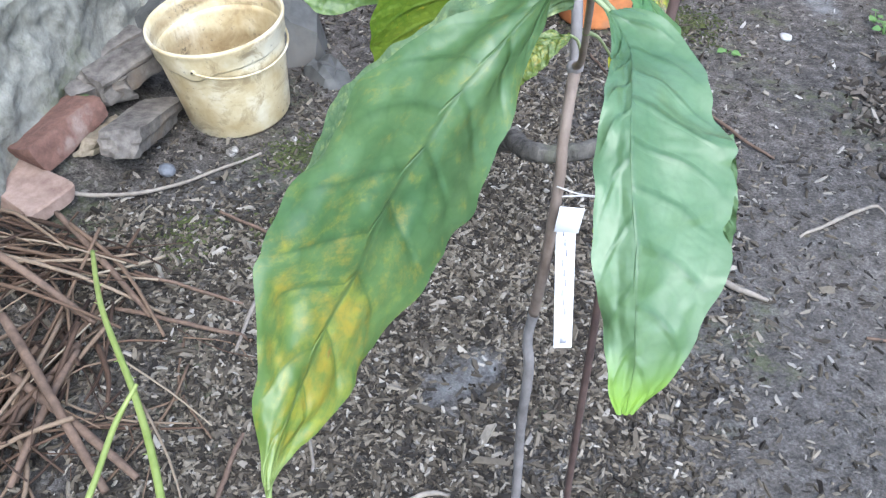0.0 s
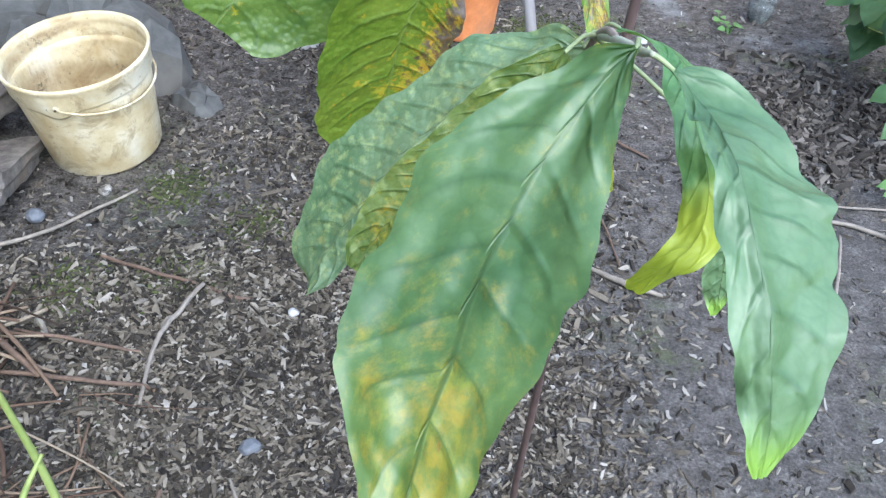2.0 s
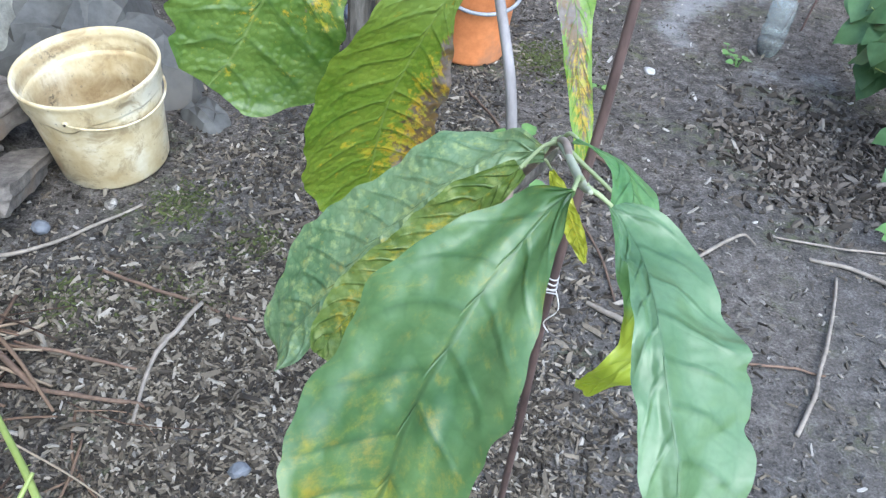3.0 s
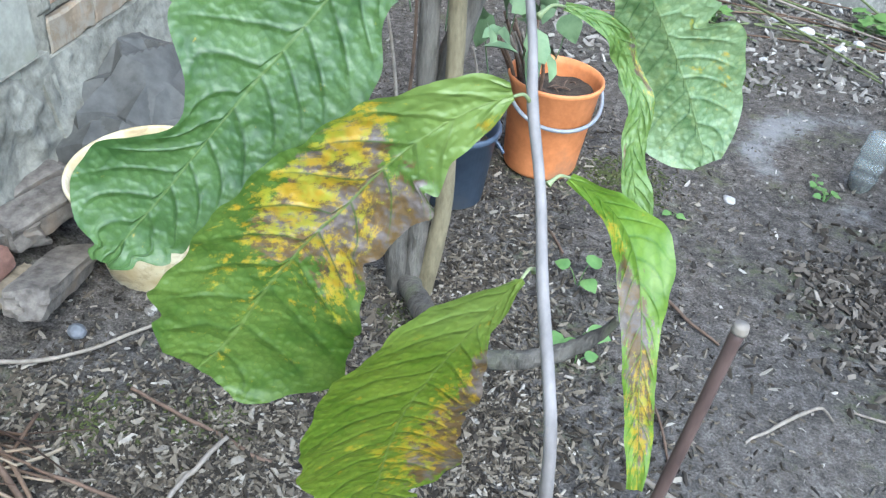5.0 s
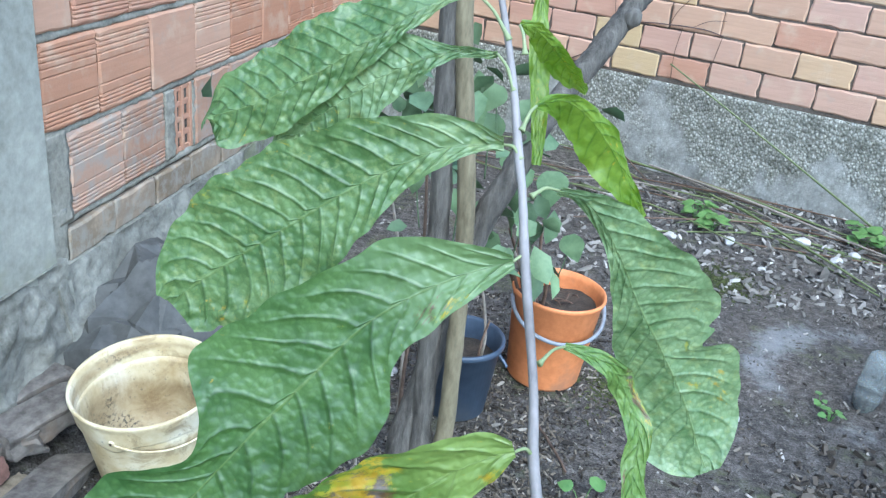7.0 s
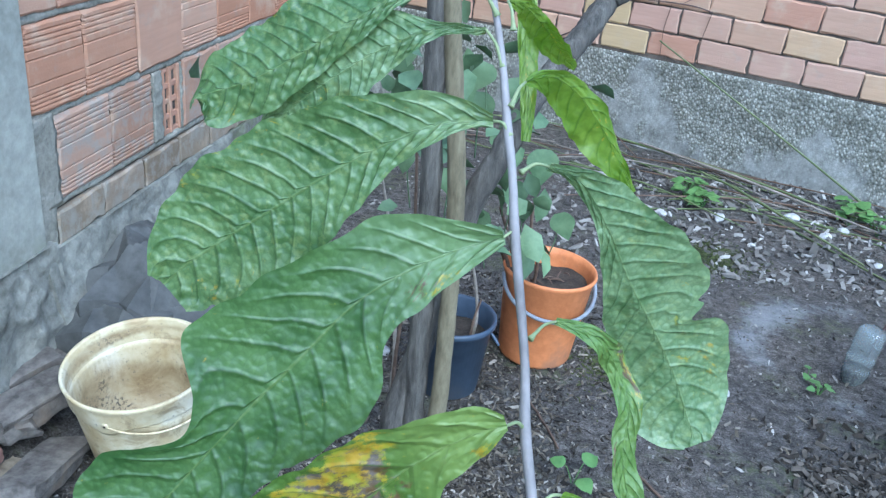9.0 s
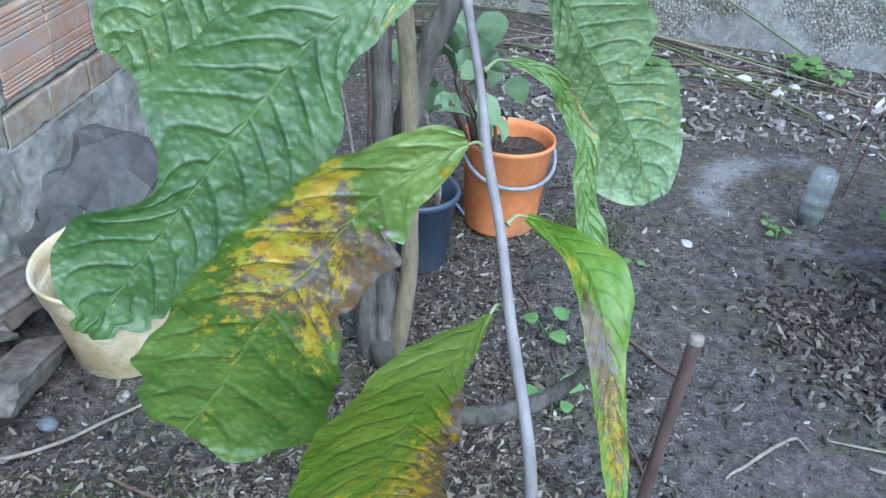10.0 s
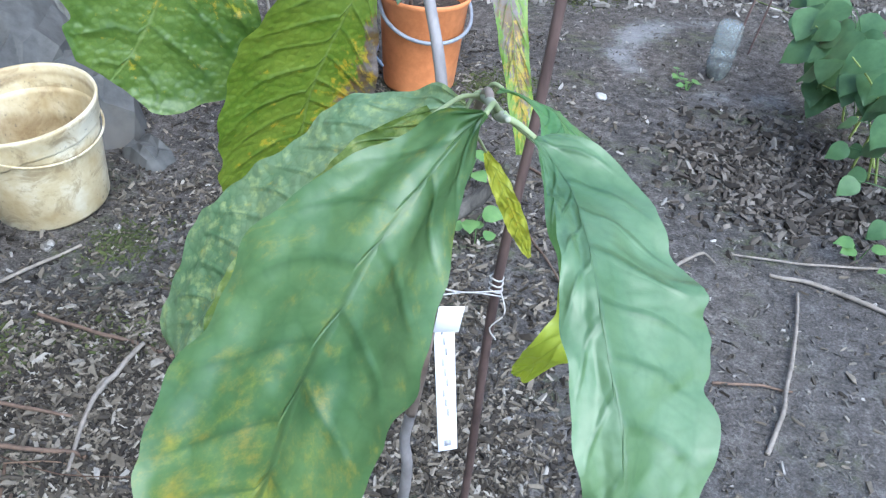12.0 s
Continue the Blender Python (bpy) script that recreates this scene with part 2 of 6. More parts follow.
def pebbledash_material():
    """Cement thrown on with small pebbles; smoother where it was patched near the ground."""
    n = Nodes("pebbledash_concrete")
    p = n.where((1, 1, 0.75))
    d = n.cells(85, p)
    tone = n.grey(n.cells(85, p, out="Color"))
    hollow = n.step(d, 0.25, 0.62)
    c = n.ramp(n.math("ADD", n.math("MULTIPLY", tone, 0.6), n.math("MULTIPLY", n.noise(9, 4, 0.6, p), 0.5)), [(0.25, (0.17, 0.168, 0.135)), (0.55, (0.29, 0.288, 0.24)), (0.8, (0.42, 0.415, 0.355))])
    # gaps between pebbles go darker: their shade is painted into the colour
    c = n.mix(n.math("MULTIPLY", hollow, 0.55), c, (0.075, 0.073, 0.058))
    patch = n.step(n.math("SUBTRACT", n.noise(2.6, 4, 0.6, p), n.math("MULTIPLY", n.height(), 0.35)), 0.42, 0.52)
    smooth = n.ramp(n.noise(30, 5, 0.65, p), [(0.35, (0.20, 0.20, 0.18)), (0.7, (0.36, 0.36, 0.33))])
    c = n.mix(n.math("MULTIPLY", patch, 0.75), c, smooth)
    h = n.math("MULTIPLY", n.math("SUBTRACT", 1.0, d), n.math("SUBTRACT", 1.0, n.math("MULTIPLY", patch, 0.85)))
    n.bump(n.math("ADD", h, n.math("MULTIPLY", n.noise(150, 4, 0.6, p), 0.3)), 0.8, 0.008)
    return n.done(c, 0.92, 0.0, 0.25)


def clay_material(name, tones, smear):
    """Fired clay: an own tone for each brick, fine drag marks, scuffs and thin cement smears."""
    n = Nodes(name)
    p = n.where()
    c = n.ramp(n.random(), tones)
    drag = n.noise(40, 5, 0.6, n.where((0.12, 1, 1.6)))
    c = n.mix(0.55, c, n.mix(drag, (0.62, 0.6, 0.58), (1.35, 1.36, 1.38)), "MULTIPLY")
    own = n.add("ShaderNodeVectorMath", operation="ADD")
    n.put(own.inputs[0], p)
    shift = n.add("ShaderNodeCombineXYZ")
    n.put(shift.inputs[0], n.math("MULTIPLY", n.random(), 37.0))
    n.put(own.inputs[1], shift.outputs[0])
    blot = n.noise(9, 5, 0.6, own.outputs[0])
    c = n.mix(n.math("MULTIPLY", n.step(blot, 0.50, 0.72), 0.55), c, (0.50, 0.385, 0.27))
    c = n.mix(n.math("MULTIPLY", n.step(n.noise(16, 6, 0.7, own.outputs[0], 0.4), 0.60 - 0.22 * smear, 0.74 - 0.12 * smear), 0.85 * smear), c, (0.31, 0.295, 0.25))
    n.bump(n.math("ADD", n.noise(120, 5, 0.65, p), n.math("MULTIPLY", drag, 0.6)), 0.45, 0.003)
    return n.done(c, 0.85, 0.0, 0.3)


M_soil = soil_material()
M_potting_hole = simple("potting_soil_hole_dark", (0.014, 0.011, 0.008), (0.085, 0.066, 0.048), 120, 0.95, 0.9, 0.006)
M_chip = chip_material("bark_chips", [(0.0, (0.014, 0.011, 0.008)), (0.35, (0.043, 0.035, 0.025)), (0.62, (0.096, 0.080, 0.058)), (0.82, (0.155, 0.132, 0.098)), (0.95, (0.22, 0.195, 0.155)), (1.0, (0.32, 0.295, 0.25))])
M_clod = chip_material("dark_soil_clods", [(0.0, (0.022, 0.018, 0.013)), (0.5, (0.060, 0.050, 0.039)), (0.85, (0.115, 0.099, 0.08)), (1.0, (0.19, 0.17, 0.142))])
M_crumb = chip_material("soil_crumbs", [(0.0, (0.028, 0.024, 0.019)), (0.5, (0.068, 0.060, 0.047)), (0.85, (0.13, 0.117, 0.096)), (1.0, (0.25, 0.232, 0.20))])
M_pebble = chip_material("small_pebbles", [(0.0, (0.075, 0.069, 0.060)), (0.5, (0.165, 0.152, 0.132)), (0.85, (0.27, 0.252, 0.222)), (1.0, (0.42, 0.40, 0.36))])
M_twig = chip_material("dry_twigs", [(0.0, (0.028, 0.017, 0.011)), (0.4, (0.082, 0.050, 0.032)), (0.7, (0.145, 0.098, 0.064)), (0.9, (0.215, 0.160, 0.108)), (1.0, (0.29, 0.24, 0.17))])
M_stick_pale = simple("pale_dry_stick", (0.12, 0.103, 0.082), (0.30, 0.262, 0.215), 60, 0.8, 0.5, 0.001)
M_stick_brown = simple("brown_stick", (0.052, 0.034, 0.024), (0.175, 0.118, 0.082), 60, 0.8, 0.4, 0.001)
M_shoot = simple("green_shoot", (0.14, 0.19, 0.04), (0.25, 0.30, 0.09), 40, 0.5, 0.2, 0.001)
M_cane = simple("dull_green_cane", (0.075, 0.10, 0.035), (0.16, 0.185, 0.08), 40, 0.6, 0.2, 0.001)
M_stem = simple("grey_young_bark", (0.13, 0.12, 0.115), (0.285, 0.265, 0.255), 70, 0.6, 0.35, 0.0008, (1, 1, 0.35))
M_stem_brown = simple("brown_young_bark", (0.125, 0.090, 0.068), (0.31, 0.25, 0.205), 70, 0.6, 0.35, 0.0008, (1, 1, 0.35))
M_stake = simple("dark_cane", (0.045, 0.03, 0.027), (0.15, 0.10, 0.085), 80, 0.55, 0.3, 0.0008, (1, 1, 0.25))
M_bark = simple("grey_fissured_bark", (0.016, 0.014, 0.012), (0.165, 0.152, 0.13), 75, 0.9, 1.0, 0.010, (1, 1, 0.2), stain=(0.115, 0.12, 0.075))
M_bark_tan = simple("tan_smooth_bark", (0.085, 0.070, 0.040), (0.26, 0.225, 0.140), 60, 0.85, 0.7, 0.004, (1, 1, 0.3))
M_bud = simple("downy_green_bud", (0.20, 0.215, 0.14), (0.36, 0.37, 0.27), 90, 0.7, 0.2, 0.0006)
M_petiole = simple("pale_petiole", (0.15, 0.19, 0.08), (0.29, 0.33, 0.17), 60, 0.5, 0.1, 0.001)
M_concrete = simple("rough_render", (0.085, 0.083, 0.066), (0.29, 0.285, 0.24), 38, 0.92, 0.8, 0.008, stain=(0.13, 0.14, 0.085))
M_column = simple("grey_cement_render", (0.20, 0.20, 0.165), (0.385, 0.385, 0.325), 34, 0.92, 0.6, 0.005, stain=(0.26, 0.265, 0.20))
M_plinth = pebbledash_material()
M_mortar = simple("grey_mortar", (0.15, 0.143, 0.112), (0.345, 0.33, 0.27), 70, 0.95, 0.8, 0.005)
M_brick = clay_material("hollow_clay_brick", [(0.0, (0.36, 0.175, 0.10)), (0.3, (0.41, 0.22, 0.13)), (0.6, (0.43, 0.25, 0.16)), (0.85, (0.455, 0.285, 0.19)), (1.0, (0.385, 0.20, 0.125))], 0.35)
M_brick_foot = clay_material("brick_with_cement_film", [(0.0, (0.33, 0.19, 0.12)), (0.5, (0.38, 0.235, 0.155)), (1.0, (0.41, 0.265, 0.185))], 0.8)
M_brick_low = clay_material("cement_smeared_brick", [(0.0, (0.19, 0.145, 0.095)), (0.5, (0.235, 0.185, 0.125)), (1.0, (0.26, 0.205, 0.145))], 0.8)
M_brick_back = clay_material("smooth_clay_brick", [(0.0, (0.42, 0.225, 0.14)), (0.25, (0.46, 0.30, 0.225)), (0.5, (0.44, 0.285, 0.19)), (0.7, (0.49, 0.32, 0.21)), (0.9, (0.47, 0.36, 0.19)), (1.0, (0.43, 0.30, 0.235))], 0.25)
# dark joint mortar, with the shade of deep open gaps painted in
M_mortar_dark = simple("joint_shade_mortar", (0.045, 0.036, 0.028), (0.15, 0.125, 0.10), 50, 0.95, 0.6, 0.004)
M_red = simple("old_red_brick", (0.085, 0.045, 0.034), (0.205, 0.112, 0.082), 50, 0.9, 0.8, 0.005, stain=(0.27, 0.205, 0.17))
M_tan_stone = simple("tan_mossy_stone", (0.10, 0.08, 0.05), (0.30, 0.25, 0.18), 40, 0.88, 0.8, 0.005, stain=(0.10, 0.105, 0.04))
M_pink = simple("pale_pink_brick", (0.15, 0.095, 0.072), (0.33, 0.245, 0.195), 36, 0.9, 0.8, 0.005, stain=(0.22, 0.12, 0.09))
M_slate = simple("grey_rough_stone", (0.036, 0.031, 0.026), (0.225, 0.200, 0.172), 34, 0.85, 0.9, 0.006, stain=(0.17, 0.125, 0.085))
M_white = simple("white_pebble", (0.26, 0.255, 0.24), (0.50, 0.49, 0.465), 60, 0.8, 0.5, 0.003)
M_blue_stone = simple("blue_grey_stone", (0.06, 0.066, 0.075), (0.16, 0.168, 0.182), 50, 0.85, 0.6, 0.003)
M_tarp = simple("grey_plastic_sheet", (0.045, 0.045, 0.041), (0.118, 0.118, 0.110), 22, 0.7, 0.35, 0.003, spec=0.3, stain=(0.13, 0.12, 0.105))
M_orange = simple("orange_plastic", (0.50, 0.17, 0.055), (0.74, 0.29, 0.11), 34, 0.55, 0.2, 0.001, spec=0.4, stain=(0.40, 0.19, 0.10))
M_handle = simple("grey_plastic_handle", (0.15, 0.165, 0.185), (0.29, 0.31, 0.34), 50, 0.5, 0.1, 0.001)
M_black = simple("black_blue_plastic", (0.03, 0.046, 0.072), (0.075, 0.102, 0.145), 22, 0.42, 0.15, 0.001, spec=0.5, stain=(0.11, 0.115, 0.12))
M_label = simple("white_plastic_label", (0.74, 0.74, 0.76), (0.86, 0.86, 0.87), 30, 0.4, 0.05, 0.001)
M_ink = simple("grey_print", (0.27, 0.27, 0.30), (0.42, 0.42, 0.45), 60, 0.6)
M_string = simple("white_string", (0.30, 0.285, 0.26), (0.56, 0.54, 0.50), 90, 0.9, 0.3, 0.0006)
M_moss = simple("green_moss", (0.028, 0.036, 0.010), (0.080, 0.092, 0.030), 60, 0.95, 0.5, 0.003, vary=0.4, island=True)
M_weed = simple("fresh_weed_leaf", (0.05, 0.115, 0.03), (0.12, 0.21, 0.06), 30, 0.5, 0.2, 0.001, vary=0.4, island=True)
M_vine = simple("bean_leaf", (0.035, 0.085, 0.028), (0.088, 0.165, 0.06), 25, 0.5, 0.3, 0.001, vary=0.45, island=True)
M_shrub = simple("shrub_leaf", (0.06, 0.11, 0.05), (0.17, 0.25, 0.13), 25, 0.5, 0.3, 0.001, vary=0.5, island=True)


def bucket_material():
    n = Nodes("dirty_cream_plastic")
    p = n.where()
    c = n.ramp(n.noise(8, 5, 0.6, p), [(0.34, (0.41, 0.31, 0.155)), (0.5, (0.55, 0.47, 0.29)), (0.64, (0.66, 0.61, 0.46))])
    xyz = n.add("ShaderNodeSeparateXYZ")
    n.put(xyz.inputs[0], p)
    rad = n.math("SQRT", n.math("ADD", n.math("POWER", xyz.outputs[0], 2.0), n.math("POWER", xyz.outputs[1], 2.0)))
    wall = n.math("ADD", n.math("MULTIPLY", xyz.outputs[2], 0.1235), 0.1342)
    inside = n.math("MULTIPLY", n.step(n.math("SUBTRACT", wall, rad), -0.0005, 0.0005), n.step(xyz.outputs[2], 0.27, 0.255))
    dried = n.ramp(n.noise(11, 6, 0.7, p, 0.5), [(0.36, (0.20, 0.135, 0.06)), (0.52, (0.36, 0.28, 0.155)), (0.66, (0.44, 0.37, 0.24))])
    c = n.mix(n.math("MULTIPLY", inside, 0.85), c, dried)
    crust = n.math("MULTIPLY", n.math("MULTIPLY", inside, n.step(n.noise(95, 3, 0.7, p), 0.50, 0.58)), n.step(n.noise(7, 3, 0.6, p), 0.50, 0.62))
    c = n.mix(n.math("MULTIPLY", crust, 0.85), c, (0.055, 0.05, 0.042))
    c = n.mix(n.math("MULTIPLY", n.step(n.noise(13, 7, 0.72, p, 0.8), 0.50, 0.66), 0.75), c, (0.30, 0.225, 0.12))
    c = n.mix(n.math("MULTIPLY", n.step(n.noise(60, 6, 0.75, p), 0.58, 0.70), 0.7), c, (0.13, 0.11, 0.085))
    n.bump(n.noise(40, 4, 0.6, p), 0.15, 0.002)
    return n.done(c, 0.5, 0.0, 0.45)


def clear_plastic():
    n = Nodes("clear_plastic")
    n.done((0.42, 0.46, 0.45), 0.14, 0.0, 0.6)
    n.bump(n.noise(60, 2, 0.5), 0.4, 0.003)
    see = n.add("ShaderNodeBsdfTransparent")
    see.inputs[0].default_value = (0.93, 0.96, 0.96, 1)
    mx = n.add("ShaderNodeMixShader")
    n.put(mx.inputs[0], n.math("MULTIPLY", n.noise(25, 3, 0.6), 0.55))
    n.t.links.new(see.outputs[0], mx.inputs[1])
    n.t.links.new(n.b.outputs[0], mx.inputs[2])
    n.t.links.new(mx.outputs[0], n.out.inputs[0])
    return n.m


M_cream = bucket_material()
M_clear = clear_plastic()
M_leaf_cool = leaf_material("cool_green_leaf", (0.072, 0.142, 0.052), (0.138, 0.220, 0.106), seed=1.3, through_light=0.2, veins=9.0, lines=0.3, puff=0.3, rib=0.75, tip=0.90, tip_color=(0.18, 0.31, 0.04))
# tip colour: lime underside, with light passing through it painted in
M_leaf_curl = leaf_material("green_leaf_lit_lime_tip", (0.08, 0.19, 0.05), (0.15, 0.27, 0.09), seed=3.7, through_light=0.3, veins=12.0, lines=0.3, puff=0.4, tip=0.60, tip_color=(0.38, 0.45, 0.04))
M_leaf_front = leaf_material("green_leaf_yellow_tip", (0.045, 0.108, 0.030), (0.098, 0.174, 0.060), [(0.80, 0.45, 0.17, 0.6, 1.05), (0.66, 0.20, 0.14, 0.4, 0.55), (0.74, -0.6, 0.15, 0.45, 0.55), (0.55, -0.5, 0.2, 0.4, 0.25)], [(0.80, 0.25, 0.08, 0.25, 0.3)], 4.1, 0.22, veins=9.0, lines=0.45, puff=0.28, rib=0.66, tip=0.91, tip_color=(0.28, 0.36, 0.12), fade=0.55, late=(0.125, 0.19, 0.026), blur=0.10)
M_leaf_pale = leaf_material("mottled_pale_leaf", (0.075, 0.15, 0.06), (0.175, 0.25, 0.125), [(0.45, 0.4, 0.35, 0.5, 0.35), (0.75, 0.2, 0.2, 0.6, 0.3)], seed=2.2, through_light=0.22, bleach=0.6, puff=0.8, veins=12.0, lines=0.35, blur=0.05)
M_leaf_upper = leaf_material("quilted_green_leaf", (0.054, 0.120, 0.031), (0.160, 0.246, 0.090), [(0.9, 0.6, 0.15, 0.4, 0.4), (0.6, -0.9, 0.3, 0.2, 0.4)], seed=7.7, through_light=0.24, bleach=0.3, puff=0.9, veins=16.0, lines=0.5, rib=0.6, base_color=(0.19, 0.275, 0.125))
# paler copy of the quilted leaf: sky sheen is painted into its colour
M_leaf_sheen = leaf_material("quilted_leaf_painted_sheen", (0.095, 0.175, 0.062), (0.235, 0.325, 0.165), [(0.75, 0.5, 0.15, 0.5, 0.4)], seed=11.3, through_light=0.26, bleach=0.3, puff=1.0, veins=16.0, lines=0.5, rib=0.6)
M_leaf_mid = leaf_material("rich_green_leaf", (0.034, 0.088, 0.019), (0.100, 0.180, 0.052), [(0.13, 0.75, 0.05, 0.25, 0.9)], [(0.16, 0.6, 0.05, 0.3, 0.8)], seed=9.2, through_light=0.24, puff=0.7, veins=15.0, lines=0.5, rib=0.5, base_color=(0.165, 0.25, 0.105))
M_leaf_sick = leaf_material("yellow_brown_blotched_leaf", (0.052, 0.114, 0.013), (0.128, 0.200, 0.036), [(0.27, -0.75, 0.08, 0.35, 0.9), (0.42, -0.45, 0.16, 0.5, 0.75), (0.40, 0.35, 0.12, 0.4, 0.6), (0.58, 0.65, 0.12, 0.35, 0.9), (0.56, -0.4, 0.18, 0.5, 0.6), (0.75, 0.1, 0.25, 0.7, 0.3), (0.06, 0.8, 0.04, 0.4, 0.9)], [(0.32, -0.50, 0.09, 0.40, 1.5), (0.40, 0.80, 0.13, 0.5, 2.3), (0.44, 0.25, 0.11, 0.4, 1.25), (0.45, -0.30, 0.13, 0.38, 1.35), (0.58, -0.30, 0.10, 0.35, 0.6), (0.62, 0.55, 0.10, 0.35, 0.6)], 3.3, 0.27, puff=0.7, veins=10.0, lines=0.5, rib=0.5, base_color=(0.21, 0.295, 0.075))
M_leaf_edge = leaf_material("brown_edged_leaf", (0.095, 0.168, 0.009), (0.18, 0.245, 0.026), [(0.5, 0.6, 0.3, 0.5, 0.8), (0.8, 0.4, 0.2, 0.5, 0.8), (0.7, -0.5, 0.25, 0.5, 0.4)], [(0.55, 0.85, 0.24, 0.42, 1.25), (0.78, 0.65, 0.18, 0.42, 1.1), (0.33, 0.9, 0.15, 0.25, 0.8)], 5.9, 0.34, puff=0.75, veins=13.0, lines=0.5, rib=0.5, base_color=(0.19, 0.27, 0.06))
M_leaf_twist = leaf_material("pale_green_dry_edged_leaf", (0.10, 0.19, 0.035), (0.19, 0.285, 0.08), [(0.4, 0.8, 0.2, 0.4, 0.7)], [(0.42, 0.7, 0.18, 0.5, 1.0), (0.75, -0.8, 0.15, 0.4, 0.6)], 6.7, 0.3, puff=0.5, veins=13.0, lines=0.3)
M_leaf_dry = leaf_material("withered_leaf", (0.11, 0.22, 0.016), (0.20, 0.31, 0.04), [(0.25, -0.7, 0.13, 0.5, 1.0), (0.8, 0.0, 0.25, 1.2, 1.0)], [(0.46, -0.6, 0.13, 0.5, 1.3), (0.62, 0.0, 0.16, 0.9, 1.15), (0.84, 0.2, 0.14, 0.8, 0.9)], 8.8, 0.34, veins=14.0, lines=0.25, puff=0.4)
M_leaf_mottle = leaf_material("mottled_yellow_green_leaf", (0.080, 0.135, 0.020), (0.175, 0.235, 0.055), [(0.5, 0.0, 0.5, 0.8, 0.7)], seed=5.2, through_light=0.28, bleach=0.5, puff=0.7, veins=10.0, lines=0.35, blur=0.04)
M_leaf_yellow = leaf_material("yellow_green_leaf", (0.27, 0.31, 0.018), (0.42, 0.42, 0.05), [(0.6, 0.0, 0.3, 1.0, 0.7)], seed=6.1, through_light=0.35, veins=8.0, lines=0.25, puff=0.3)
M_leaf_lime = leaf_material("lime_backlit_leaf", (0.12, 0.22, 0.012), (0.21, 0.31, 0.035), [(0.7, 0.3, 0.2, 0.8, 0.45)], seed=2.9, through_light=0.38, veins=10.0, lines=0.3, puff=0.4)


# ---- geometry helpers ----
def mesh_from(bm, name, material, smooth=True):
    me = bpy.data.meshes.new(name)
    bm.to_mesh(me)
    bm.free()
    me.materials.append(material)
    if smooth:
        me.shade_smooth()
    return me


def part(name, bm, material, parent=None, label="", smooth=True, kind=""):
    """Links a bmesh as one object, under a thing where one is given."""
    ob = new(name, mesh_from(bm, name, material, smooth))
    if parent is not None:
        ob.parent = parent
    return tagged(ob, label=label, kind=kind)


def thing(name, label, category, at=(0, 0, 0), group="", kind=""):
    ob = new(name)
    ob.location = at
    ob.empty_display_size = 0.05
    return tagged(ob, label, category, group, kind)


def spline(points, steps):
    """A smooth curve through the points (each a tuple of any length)."""
    p = np.array(points, float)
    n = len(p)
    out = []
    for i in np.linspace(0, n - 1, steps):
        k = min(int(i), n - 2)
        f = i - k
        a, b, c, d = p[max(k - 1, 0)], p[k], p[k + 1], p[min(k + 2, n - 1)]
        out.append(0.5 * ((2 * b) + (c - a) * f + (2 * a - 5 * b + 4 * c - d) * f ** 2 + (3 * b - a - 3 * c + d) * f ** 3))
    return np.array(out)


def tube(bm, points, radii, steps=16, sides=8, rough=0.0, seed=0):
    """A tapered, slightly uneven rod along a smooth curve, closed at both ends."""
    rnd = random.Random(seed)
    rows = spline([(*p, r) for p, r in zip(points, radii)], steps)
    rings = []
    for i, row in enumerate(rows):
        t = Vector(rows[min(i + 1, steps - 1)][:3] - rows[max(i - 1, 0)][:3]).normalized()
        x = t.cross(Vector((0.31, 0.2, 0.93)))
        x = (x if x.length > 0.05 else t.cross(Vector((1, 0, 0)))).normalized()
        y = t.cross(x)
        ring = []
        for k in range(sides):
            a = 2 * math.pi * k / sides
            r = max(float(row[3]), 0.0004) * (1 + rough * (rnd.random() - 0.5))
            ring.append(bm.verts.new(Vector(row[:3]) + r * (math.cos(a) * x + math.sin(a) * y)))
        rings.append(ring)
    for a, b in zip(rings, rings[1:]):
        for k in range(sides):
            bm.faces.new((a[k], a[(k + 1) % sides], b[(k + 1) % sides], b[k]))
    bm.faces.new(rings[0][::-1])
    bm.faces.new(rings[-1])
    return bm


def lathe(bm, profile, sides=48, axis=None):
    """A turned body: profile of (radius, height), outside up and inside down."""
    rings = []
    for r, z in profile:
        rings.append([bm.verts.new((r * math.cos(2 * math.pi * k / sides), r * math.sin(2 * math.pi * k / sides), z)) for k in range(sides)])
    for a, b in zip(rings, rings[1:]):
        for k in range(sides):
            bm.faces.new((a[k], a[(k + 1) % sides], b[(k + 1) % sides], b[k]))
    return bm


def box(bm, size, at=(0, 0, 0), turn=None, bevel=0.003, jitter=0.0, seed=0):
    """A block with soft, slightly chipped edges."""
    tmp = bmesh.new()
    bmesh.ops.create_cube(tmp, size=1.0)
    bmesh.ops.scale(tmp, vec=size, verts=tmp.verts)
    if bevel:
        bmesh.ops.bevel(tmp, geom=tmp.edges[:], offset=bevel, segments=1, affect="EDGES")
    rnd = random.Random(seed)
    m = Matrix.Translation(at) @ (turn if turn is not None else Matrix.Identity(4))
    old = {}
    for v in tmp.verts:
        j = Vector((rnd.uniform(-1, 1), rnd.uniform(-1, 1), rnd.uniform(-1, 1))) * jitter
        old[v] = bm.verts.new(m @ (v.co + j))
    for f in tmp.faces:
        bm.faces.new([old[v] for v in f.verts])
    tmp.free()
    return bm


